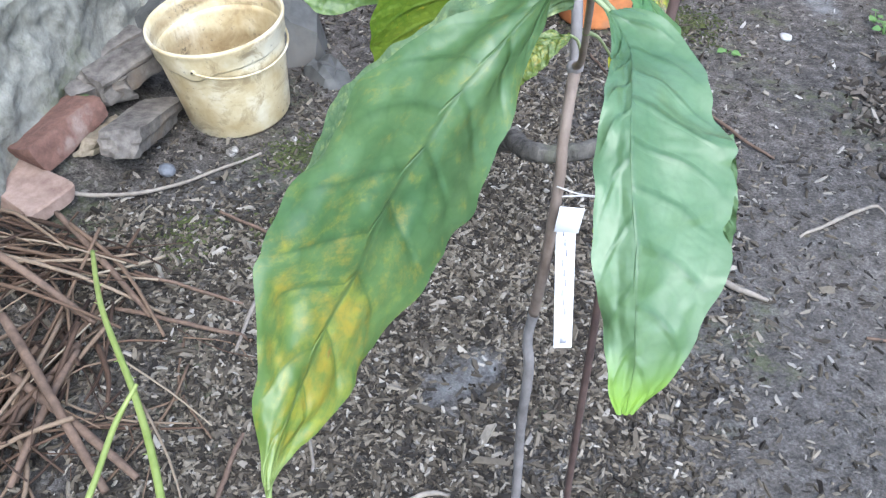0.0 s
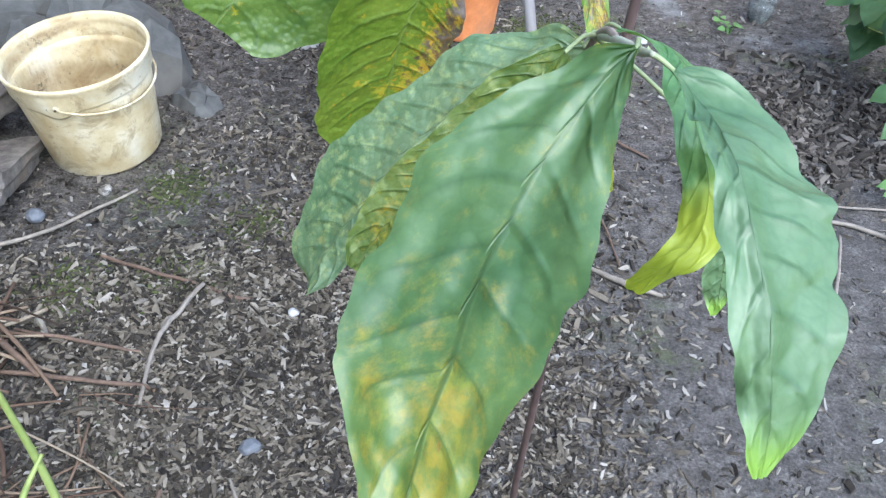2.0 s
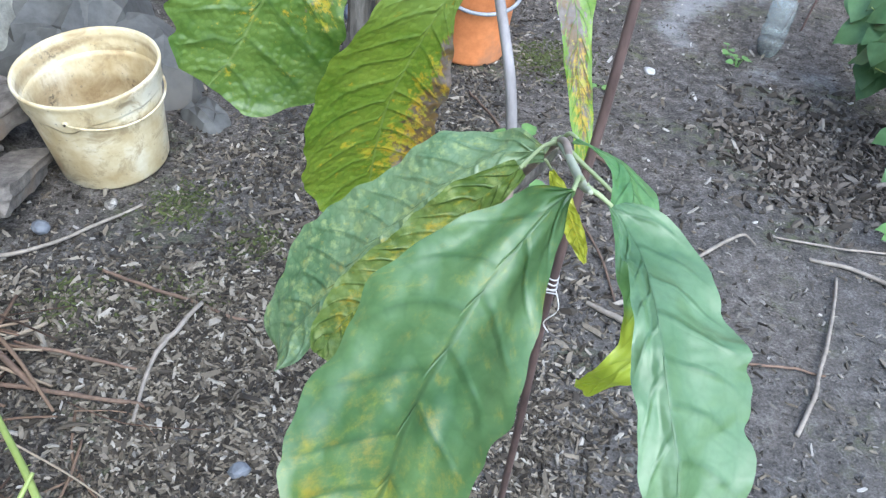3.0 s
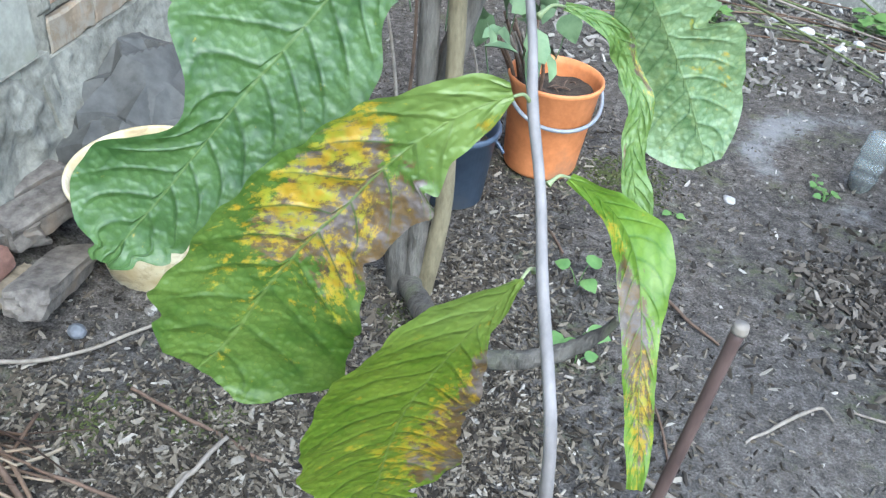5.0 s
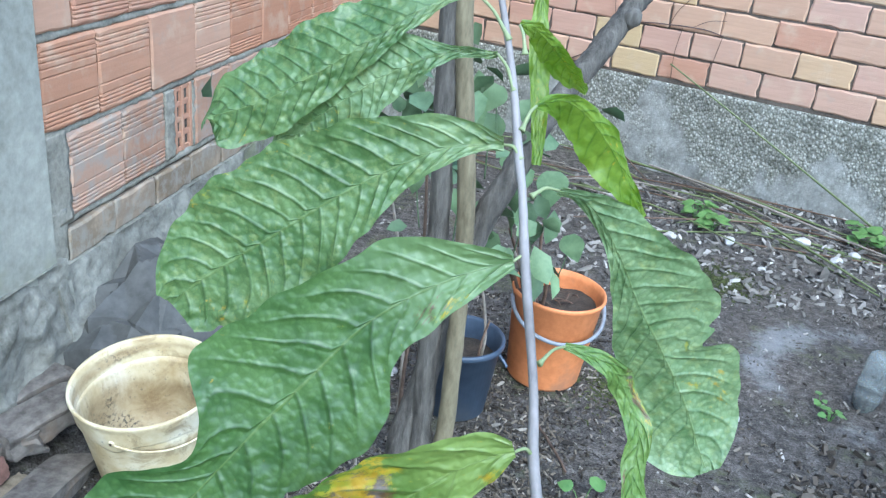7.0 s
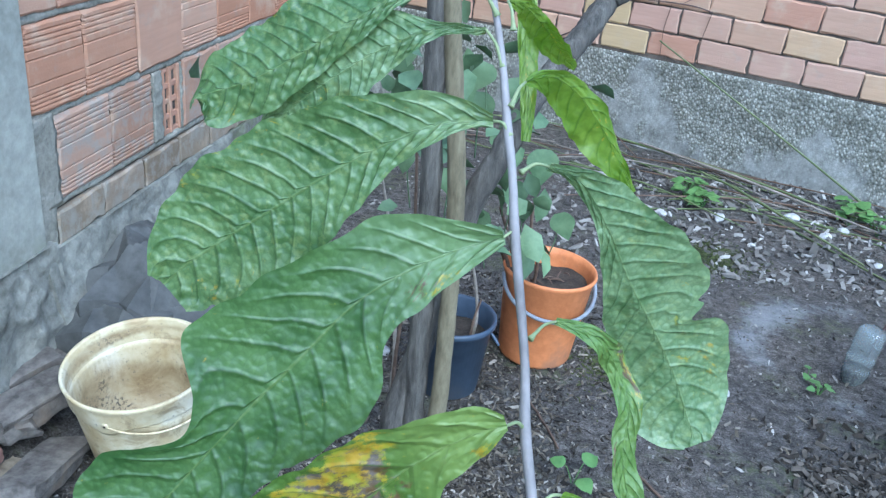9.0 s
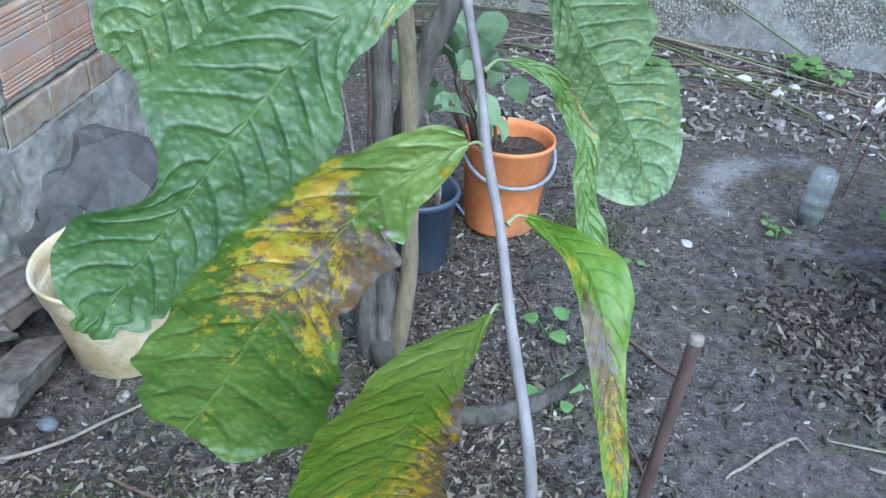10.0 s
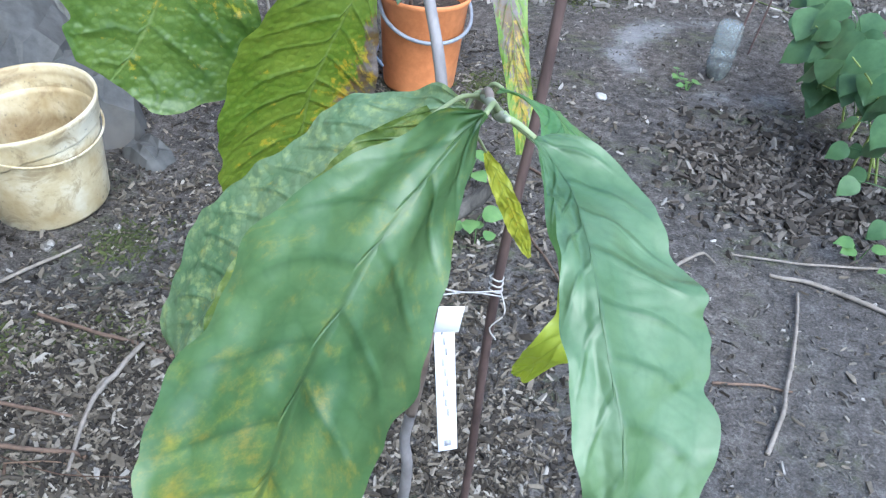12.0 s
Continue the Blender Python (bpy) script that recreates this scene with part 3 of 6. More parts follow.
def rock(size, seed, cuts=2, rough=0.22, flat=0.0):
    """An uneven stone with a few flat breaks."""
    bm = bmesh.new()
    bmesh.ops.create_icosphere(bm, subdivisions=cuts, radius=0.5)
    off = Vector((seed * 3.1, seed * 1.7, seed * 0.9))
    for v in bm.verts:
        n = noise.noise(v.co * 2.2 + off) * rough + noise.noise(v.co * 6 + off) * rough * 0.35
        v.co *= 1 + n
        for k in range(3):
            d = Vector((math.sin(seed * 2 + k * 2.1), math.cos(seed * 3 + k * 1.3), math.sin(seed + k * 4.0) * 0.6)).normalized()
            if v.co.dot(d) > 0.36:
                v.co -= d * (v.co.dot(d) - 0.36) * 0.85
        v.co = Vector((v.co.x * size[0], v.co.y * size[1], v.co.z * size[2]))
    return bm


def smooth01(a, b, x):
    f = min(1, max(0, (x - a) / (b - a)))
    return f * f * (3 - 2 * f)


# ---- the large structure ----
def ground_z(x, y):
    """Nearly level soil, with a low bank of rubble along the rendered wall and a hollow by the beans."""
    bank = 0.10 * (1 - smooth01(-0.98, -0.74, x)) * smooth01(0.35, 0.75, y) * (1 - smooth01(3.0, 4.0, y))
    hollow = -0.035 * math.exp(-((x - 1.35) ** 2 / 0.05 + (y - 1.4) ** 2 / 0.06))
    near = 1 if abs(x) < 4 and -2 < y < 6 else 0
    return bank + hollow + near * (0.010 * noise.noise(Vector((x * 2.3, y * 2.3, 0.4))) + 0.004 * noise.noise(Vector((x * 14, y * 14, 2.0)))) - 0.002


def build_ground():
    def axis(lo, hi, step, far):
        inner = list(np.arange(lo, hi + 1e-6, step))
        out, d, e = [], step, hi
        while e < far:
            d *= 1.5
            e += d
            out.append(e)
        low, d, e = [], step, lo
        while e > -far:
            d *= 1.5
            e -= d
            low.append(e)
        return low[::-1] + inner + out
    xs, ys = ([float(q) for q in ax] for ax in (axis(-1.2, 2.2, 0.02, 400), axis(-0.7, 4.6, 0.024, 400)))
    verts = [(x, y, ground_z(x, y)) for y in ys for x in xs]
    w = len(xs)
    faces = [(j * w + i, j * w + i + 1, (j + 1) * w + i + 1, (j + 1) * w + i) for j in range(len(ys) - 1) for i in range(w - 1)]
    me = bpy.data.meshes.new("ground")
    me.from_pydata(verts, [], faces)
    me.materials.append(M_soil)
    me.shade_smooth()
    return tagged(new("ground", me), "dark crumbly garden soil with patches of moss", "ground", kind="structure")


build_ground()

# the rendered wall of hollow bricks runs along y; the far wall meets it at an angle
WALL_X = -1.0
FAR_O, FAR_D = Vector((0.484, 4.336, 0)), Vector((0.943, -0.333, 0))
FAR_N = Vector((-0.333, -0.943, 0))
ROW_Z, ROW_H = 0.971, 0.244
COL_Y = 1.315
COL_END = 1.303


def wall_piece(name, lo, hi, material, label, bevel=0.0):
    bm = bmesh.new()
    size = [hi[i] - lo[i] for i in range(3)]
    box(bm, size, [(hi[i] + lo[i]) / 2 for i in range(3)], None, bevel)
    return part(name, bm, material, None, label, smooth=False, kind="structure")


def rough_sheet(name, corner, du, dv, nu, nv, out, amp, scale, material, label, seed=0, back=0.25):
    """A rough rendered face with body behind it: a grid that is pushed in and out along out."""
    bm = bmesh.new()
    o, u, v, n = Vector(corner), Vector(du), Vector(dv), Vector(out)
    g = []
    for j in range(nv + 1):
        row = []
        for i in range(nu + 1):
            p = o + u * (i / nu) + v * (j / nv)
            h = noise.noise(p * scale + Vector((seed, 0, 0))) + 0.5 * noise.noise(p * scale * 3.1)
            edge = 0 if i in (0, nu) or j in (0, nv) else 1
            row.append(bm.verts.new(p + n * (h * amp * edge)))
        g.append(row)
    for j in range(nv):
        for i in range(nu):
            bm.faces.new((g[j][i], g[j][i + 1], g[j + 1][i + 1], g[j + 1][i]))
    rim = [g[0][i] for i in range(nu + 1)] + [g[j][nu] for j in range(1, nv + 1)] + [g[nv][i] for i in range(nu - 1, -1, -1)] + [g[j][0] for j in range(nv - 1, 0, -1)]
    deep = [bm.verts.new(p.co - n * back) for p in rim]
    for k in range(len(rim)):
        bm.faces.new((rim[k], deep[k], deep[(k + 1) % len(rim)], rim[(k + 1) % len(rim)]))
    bm.faces.new(deep)
    bmesh.ops.recalc_face_normals(bm, faces=bm.faces[:])
    return part(name, bm, material, None, label, kind="structure")


# mortar body of the side wall, its rendered column and its rough cement footing
wall_side = wall_piece("wall_west", (WALL_X - 0.16, COL_END - 0.05, 0.33), (WALL_X - 0.016, 4.92, 2.6), M_mortar_dark, "wall of hollow red clay bricks in grey mortar")
for made in (
        rough_sheet("trim_column", (WALL_X + 0.010, -3.0, 0.30), (0, COL_END + 3.0, 0), (0, 0, 2.3), 150, 90, (1, 0, 0), 0.006, 7, M_column, "grey cement rendered column beside the bricks", 3, 0.17),
        rough_sheet("trim_footing", (WALL_X + 0.115, COL_END - 0.02, -0.05), (0, 3.6, 0), (-0.10, 0, 0.43), 220, 40, (1, 0, 0), 0.016, 11, M_concrete, "rough grey cement footing under the bricks", 8, 0.14),
        rough_sheet("trim_base", (WALL_X + 0.075, -3.0, -0.05), (0, COL_END + 3.03, 0), (-0.055, 0, 0.455), 260, 52, (1, 0, 0), 0.026, 9, M_concrete, "lumpy poured concrete base of the column", 5, 0.2)):
    made.data.set_sharp_from_angle(angle=radians(55))

# far wall: concrete plinth with a mortar body above
PL_Z = 0.496


def far_block(name, s0, s1, z0, z1, thick, inset, material, label):
    bm = bmesh.new()
    c = FAR_O + FAR_D * ((s0 + s1) / 2) - FAR_N * (inset + thick / 2) + Vector((0, 0, (z0 + z1) / 2))
    turn = Matrix((FAR_D.to_4d(), (-FAR_N).to_4d(), Vector((0, 0, 1, 0)), Vector((0, 0, 0, 1)))).transposed()
    turn[3][3] = 1
    for k in range(3):
        turn[k][3] = 0
        turn[3][k] = 0
    box(bm, (s1 - s0, thick, z1 - z0), c, turn, 0.0)
    return part(name, bm, material, None, label, smooth=False, kind="structure")


wall_far = far_block("wall_north", -1.62, 7.0, PL_Z - 0.02, 2.6, 0.16, 0.008, M_mortar_dark, "wall of smooth orange bricks with dark joints")
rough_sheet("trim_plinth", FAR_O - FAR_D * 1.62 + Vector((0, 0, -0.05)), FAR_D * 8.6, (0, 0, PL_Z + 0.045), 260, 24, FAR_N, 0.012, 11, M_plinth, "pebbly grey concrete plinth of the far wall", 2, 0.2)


# ---- the young fruit tree in the foreground ----
def blade(name, rows, material, parent, wave=0.0022, quilt=0.0019, bites=(), seed=0, label="", nu=170, nv=16, veins=11.0, bulge=0.0):
    """A big drooping leaf. Each row: midrib x, y, z; left half width and its angle round the midrib; the same for the right half.
    bites: (side, u, depth, width) of torn places in the edge."""
    fine = spline(rows, 400)
    run = np.concatenate([[0], np.cumsum(np.linalg.norm(np.diff(fine[:, :3], axis=0), axis=1))])
    even = np.linspace(0, run[-1], nu + 1)
    rows = np.stack([np.interp(even, run, fine[:, k]) for k in range(7)], 1)
    bm = bmesh.new()
    uv = bm.loops.layers.uv.new("uv")
    uv_lead = bm.loops.layers.uv.new("lead")
    rnd = random.Random(seed)
    ph = [rnd.uniform(0, 6.3) for _ in range(4)]
    grid, co = [], {}
    for i, row in enumerate(rows):
        u = i / nu
        m = Vector(row[:3])
        t = Vector(rows[min(i + 1, nu)][:3] - rows[max(i - 1, 0)][:3]).normalized()
        x = Vector((1, 0, 0))
        x = (x - t * x.dot(t)).normalized()
        b = t.cross(x)
        line = []
        for k in range(-nv, nv + 1):
            v = k / nv
            left = k < 0
            w, a = (float(row[3]), float(row[4])) if left else (float(row[5]), float(row[6]))
            w = max(w, 0.0006)
            for side, bu, depth, width in bites:
                if (side < 0) == left:
                    w *= 1 - depth * math.exp(-((u - bu) / width) ** 2)
            w *= 1 + 0.03 * math.sin(u * 34 + ph[0] + (1.3 if left else 0)) + 0.02 * math.sin(u * 71 + ph[1])
            e = math.cos(radians(a)) * x + math.sin(radians(a)) * b
            nrm = (e.cross(t) if not left else t.cross(e)).normalized()
            av = abs(v)
            lead = u * veins - LEAN * veins / 11.0 * (0.55 * av + 0.55 * av ** 2.2) + (0.0 if left else 0.45)
            lead += 0.30 * noise.noise(Vector((u * veins * 0.45, (-1.0 if left else 1.0) * (1 + av * 0.9), seed * 2.3)))
            q = math.cos(math.pi * lead) ** 2
            off = 0.52 * quilt * (q ** 0.6 - 0.55) * min(1, av * 3.2) * (1 - 0.5 * av) * (0.75 + 0.6 * noise.noise(Vector((u * 9, v * 2, seed * 5.0))))
            off += quilt * 0.45 * noise.noise(Vector((u * 24, v * 5, seed * 3.0))) + quilt * 0.25 * noise.noise(Vector((u * 52, v * 11, seed * 4.0)))
            off += 0.0011 * noise.noise(Vector((u * 11, v * 3.0 + 7, seed * 2.9))) * min(1, av * 4)
            off += wave * av ** 2 * (math.sin(u * 19 + ph[2] + (2 if left else 0)) + 0.6 * math.sin(u * 37 + ph[3]))
            off += w * 0.14 * av * (1 - av)
            off += bulge * noise.noise(Vector((u * 6.5, v * 2.1 + 3, seed * 1.7))) * min(1, u * 6) * min(1, (1 - u) * 6)
            p = m + e * (w * av) + nrm * off
            line.append(bm.verts.new(p))
            co[line[-1]] = (u, (v + 1) / 2), (lead, 0.0)
        grid.append(line)
    for a, c in zip(grid, grid[1:]):
        for k in range(2 * nv):
            f = bm.faces.new((a[k], a[k + 1], c[k + 1], c[k]))
            for lp in f.loops:
                lp[uv].uv, lp[uv_lead].uv = co[lp.vert]
    ob = part(name, bm, material, parent, label)
    return ob


def petiole(leaf_ob, start, end, r0=0.0013, r1=0.0010, sag=(0, 0, 0.004)):
    a, c = Vector(start), Vector(end)
    bm = tube(bmesh.new(), [a, a.lerp(c, 0.15) + Vector(sag) * 0.4, (a + c) / 2 + Vector(sag), c], [r0 * 2.0, r0 * 1.15, (r0 + r1) / 2, r1], 14, 8)
    part("petiole", bm, M_petiole, leaf_ob)


tree = thing("fruit_sapling", "slender young fruit tree with big drooping yellow-blotched leaves", "sapling", (0.40, 0.06, 0))
tree.location = (0, 0, 0)
STEM = [(0.232, 0.135, 1.44), (0.262, 0.096, 1.365), (0.276, 0.078, 1.325), (0.2885, 0.055, 1.283), (0.2955, 0.043, 1.262), (0.3055, 0.021, 1.223), (0.3245, -0.014, 1.158), (0.3325, -0.035, 1.12),
        (0.3465, -0.060, 1.075), (0.3580, -0.087, 1.025), (0.379, -0.130, 0.946), (0.386, -0.150, 0.875)]
part("stem", tube(bmesh.new(), STEM, [0.0022, 0.0024, 0.0026, 0.0032, 0.0028, 0.0033, 0.0030, 0.0037, 0.0034, 0.0040, 0.0044, 0.0046], 70, 12, 0.06, 4), M_stem, tree, "smooth grey upper stem")
LOW = [(0.386, -0.150, 0.878), (0.384, -0.175, 0.83), (0.384, -0.180, 0.79), (0.378, -0.165, 0.70), (0.366, -0.12, 0.58), (0.358, -0.085, 0.45), (0.353, -0.04, 0.30), (0.349, 0.0, 0.14), (0.347, 0.02, -0.03)]
part("stem", tube(bmesh.new(), LOW[:5], [0.0050, 0.0046, 0.0048, 0.0052, 0.0057], 40, 12, 0.10, 5), M_stem_brown, tree, "brown middle stem below the graft")
part("stem", tube(bmesh.new(), [LOW[4], (0.3595, -0.100, 0.52), (0.362, -0.088, 0.455), *LOW[6:]], [0.0057, 0.0056, 0.0063, 0.0065, 0.007, 0.0075], 60, 12, 0.12, 15), M_stem, tree, "grey lower stem rooted in the soil")
SHOOT = [(0.386, -0.150, 0.880), (0.394, -0.205, 0.915), (0.4035, -0.329, 1.0175), (0.4045, -0.385, 1.0415), (0.4058, -0.430, 1.058), (0.4105, -0.472, 1.078)]
part("side_shoot", tube(bmesh.new(), SHOOT[:4], [0.0036, 0.0026, 0.0022, 0.0019], 40, 10, 0.08, 6), M_stem_brown, tree, "short side shoot with a whorl of leaves")
part("bud", tube(bmesh.new(), SHOOT[2:5] + [(0.4078, -0.448, 1.0655)], [0.0019, 0.0021, 0.0022, 0.0010], 24, 10, 0.08, 7), M_bud, tree, "soft grey-green growing tip")
knot = rock((0.014, 0.013, 0.012), 3.0)
bmesh.ops.translate(knot, vec=(0.386, -0.151, 0.880), verts=knot.verts)
part("knot", knot, M_stem, tree, "grafted knot in the stem")

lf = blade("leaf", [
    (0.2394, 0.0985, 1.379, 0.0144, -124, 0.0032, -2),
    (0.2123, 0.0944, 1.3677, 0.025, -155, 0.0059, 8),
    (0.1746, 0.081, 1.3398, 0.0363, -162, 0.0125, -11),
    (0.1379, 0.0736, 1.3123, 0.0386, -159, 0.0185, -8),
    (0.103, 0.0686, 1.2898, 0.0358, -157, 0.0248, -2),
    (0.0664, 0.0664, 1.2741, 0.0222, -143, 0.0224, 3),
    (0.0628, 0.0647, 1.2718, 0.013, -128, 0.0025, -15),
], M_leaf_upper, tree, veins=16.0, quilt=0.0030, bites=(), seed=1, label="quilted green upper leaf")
petiole(lf, (0.268, 0.089, 1.352), (0.2394, 0.0985, 1.379))

lf = blade("leaf", [
    (0.2615, 0.0864, 1.3427, 0.0022, 169, 0.0025, -10),
    (0.2291, 0.0848, 1.3394, 0.0051, 182, 0.0059, 3),
    (0.1959, 0.0809, 1.3235, 0.0292, 190, 0.0141, -3),
    (0.162, 0.0775, 1.2991, 0.0318, 198, 0.0237, -3),
    (0.1345, 0.0756, 1.2757, 0.0243, 197, 0.0242, -1),
    (0.1155, 0.0713, 1.2533, 0.0089, 185, 0.0115, 0),
], M_leaf_sheen, tree, veins=16.0, quilt=0.0030, bites=(), seed=2, label="green upper leaf, its sheen put into the colour")
petiole(lf, (0.277, 0.076, 1.322), (0.2615, 0.0864, 1.3427))

lf = blade("leaf", [
    (0.2771, 0.0587, 1.2897, 0.0091, 112, 0.0063, 37),
    (0.2434, 0.0545, 1.2842, 0.0219, 149, 0.0115, 14),
    (0.2081, 0.0481, 1.2657, 0.0378, 161, 0.0165, 10),
    (0.1724, 0.0407, 1.2417, 0.0487, 164, 0.0324, 1),
    (0.136, 0.0325, 1.2131, 0.0539, 165, 0.0444, -1),
    (0.1021, 0.0249, 1.1861, 0.0509, 165, 0.0508, -2),
    (0.075, 0.0186, 1.1635, 0.0339, 162, 0.049, -1),
    (0.0594, 0.0143, 1.1465, 0.0149, 150, 0.0272, 5),
], M_leaf_upper, tree, veins=16.0, quilt=0.0030, bites=((1, 0.93, 0.3, 0.04),), seed=3, label="broad quilted green leaf with torn tip")
petiole(lf, (0.29, 0.054, 1.283), (0.2771, 0.0587, 1.2897))

lf = blade("leaf", [
    (0.2977, 0.0168, 1.2269, 0.0079, 104, 0.0062, 35),
    (0.2744, 0.0094, 1.2186, 0.0218, 139, 0.0152, -4),
    (0.2408, -0.0027, 1.2006, 0.041, 151, 0.0244, -8),
    (0.2105, -0.0154, 1.1768, 0.0458, 156, 0.0328, -7),
    (0.1807, -0.0313, 1.1397, 0.061, 159, 0.0606, -10),
    (0.156, -0.0445, 1.1084, 0.0627, 159, 0.0518, -9),
    (0.1402, -0.0532, 1.0872, 0.0314, 154, 0.0471, -9),
    (0.1241, -0.0622, 1.0655, 0.0224, 150, 0.0411, -7),
    (0.1043, -0.0736, 1.0373, 0.0528, 158, 0.0365, -6),
    (0.0804, -0.0866, 1.0059, 0.0446, 157, 0.032, -5),
    (0.0646, -0.0959, 0.9824, 0.0121, 137, 0.0063, 49),
], M_leaf_mid, tree, veins=15.0, wave=0.0010, quilt=0.0026, bites=((1, 0.95, 0.35, 0.012), (1, 0.90, 0.18, 0.01), (-1, 0.97, 0.4, 0.012), (1, 0.62, 0.08, 0.012)), seed=4, label="rich green leaf with a torn notch in its edge")
petiole(lf, (0.306, 0.029, 1.223), (0.2977, 0.0168, 1.2269))

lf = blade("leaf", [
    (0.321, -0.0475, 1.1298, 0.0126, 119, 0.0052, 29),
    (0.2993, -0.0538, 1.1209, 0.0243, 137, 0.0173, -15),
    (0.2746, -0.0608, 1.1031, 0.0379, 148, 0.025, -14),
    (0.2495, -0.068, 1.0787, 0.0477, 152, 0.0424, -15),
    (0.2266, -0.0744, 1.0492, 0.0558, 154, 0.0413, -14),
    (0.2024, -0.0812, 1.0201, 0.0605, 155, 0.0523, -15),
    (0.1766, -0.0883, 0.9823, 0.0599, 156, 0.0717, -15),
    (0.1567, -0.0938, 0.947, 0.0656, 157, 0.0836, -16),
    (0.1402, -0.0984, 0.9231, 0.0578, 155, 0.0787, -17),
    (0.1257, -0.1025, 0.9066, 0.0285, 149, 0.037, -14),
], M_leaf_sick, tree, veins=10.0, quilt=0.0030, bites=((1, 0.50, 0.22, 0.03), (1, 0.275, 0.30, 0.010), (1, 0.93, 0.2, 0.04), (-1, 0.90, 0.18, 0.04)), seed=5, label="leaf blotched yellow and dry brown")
petiole(lf, (0.332, -0.034, 1.12), (0.321, -0.0475, 1.1298))

lf = blade("leaf", [
    (0.3448, -0.0968, 1.0351, 0.0106, 125, 0.0037, 58),
    (0.3324, -0.0985, 1.0148, 0.0357, 140, 0.0082, -7),
    (0.3155, -0.0997, 0.983, 0.0541, 143, 0.018, -21),
    (0.2974, -0.1002, 0.9463, 0.0661, 145, 0.0414, -27),
    (0.2799, -0.0994, 0.906, 0.0706, 146, 0.0526, -27),
    (0.2688, -0.094, 0.862, 0.0693, 147, 0.0532, -26),
    (0.2613, -0.0869, 0.8192, 0.062, 147, 0.0644, -26),
    (0.2527, -0.0781, 0.7681, 0.0341, 144, 0.0368, -24),
], M_leaf_edge, tree, veins=13.0, quilt=0.0020, bites=((1, 0.955, 0.35, 0.02), (-1, 0.94, 0.25, 0.015), (-1, 0.985, 0.3, 0.01), (1, 0.55, 0.08, 0.01)), seed=6, label="green leaf with dry brown edge")
petiole(lf, (0.351, -0.073, 1.025), (0.3448, -0.0968, 1.0351))

lf = blade("leaf", [
    (0.3175, 0.0635, 1.263, 0.0032, 114, 0.0039, -49),
    (0.3418, 0.0876, 1.2455, 0.0067, 158, 0.0149, -31),
    (0.3658, 0.1077, 1.2069, 0.0086, 165, 0.0348, -24),
    (0.3887, 0.1243, 1.1611, 0.0212, 158, 0.0567, -23),
    (0.4149, 0.1421, 1.1167, 0.0395, 172, 0.0542, -23),
    (0.4434, 0.1527, 1.0679, 0.0506, 170, 0.0513, -23),
    (0.464, 0.1541, 1.0261, 0.0438, 170, 0.0361, -22),
    (0.4767, 0.1518, 1.0039, 0.0152, 170, 0.0108, -18),
], M_leaf_sheen, tree, veins=16.0, quilt=0.0030, bites=((1, 0.64, 0.42, 0.022), (1, 0.60, 0.2, 0.012)), seed=7, label="long hanging green leaf with a bite in its edge")
petiole(lf, (0.301, 0.043, 1.263), (0.3175, 0.0635, 1.263))

lf = blade("leaf", [
    (0.2924, 0.0867, 1.3117, 0.0026, 69, 0.0023, -78),
    (0.3094, 0.1119, 1.3116, 0.0143, 118, 0.0066, -70),
    (0.3284, 0.1358, 1.2955, 0.021, 142, 0.0093, -56),
    (0.3489, 0.1549, 1.2683, 0.0237, 146, 0.0117, -63),
    (0.3666, 0.1673, 1.2399, 0.0153, 140, 0.0044, -50),
    (0.3824, 0.173, 1.2144, 0.0026, 151, 0.0031, -36),
], M_leaf_lime, tree, veins=10.0, quilt=0.0009, bites=(), seed=8, label="folded leaf showing its lime green side")
petiole(lf, (0.287, 0.062, 1.3), (0.2924, 0.0867, 1.3117))

lf = blade("leaf", [
    (0.2729, 0.0949, 1.3616, 0.0019, 77, 0.003, -71),
    (0.2825, 0.1163, 1.356, 0.0074, 129, 0.0054, -81),
    (0.2954, 0.1543, 1.3368, 0.0136, 151, 0.0065, -38),
    (0.3067, 0.1808, 1.3173, 0.0117, 155, 0.0078, 2),
    (0.3202, 0.2118, 1.297, 0.0019, 123, 0.0029, -62),
], M_leaf_lime, tree, veins=10.0, quilt=0.0009, bites=(), seed=9, label="narrow folded lime green leaf")
petiole(lf, (0.28, 0.085, 1.345), (0.2729, 0.0949, 1.3616))

lf = blade("leaf", [
    (0.2734, 0.2044, 1.3821, 0.003, 171, 0.0035, -9),
    (0.2781, 0.1872, 1.3425, 0.0075, 171, 0.0075, -9),
    (0.2822, 0.1735, 1.3108, 0.0055, 171, 0.0100, -9),
    (0.2908, 0.1559, 1.2809, 0.0064, 174, 0.0055, -6),
    (0.2925, 0.1384, 1.2539, 0.0021, 173, 0.0052, -4),
], M_leaf_lime, tree, veins=8.0, quilt=0.0006, bites=(), seed=10, label="yellow green hanging leaf")
petiole(lf, (0.276, 0.1, 1.39), (0.2734, 0.2044, 1.3821))

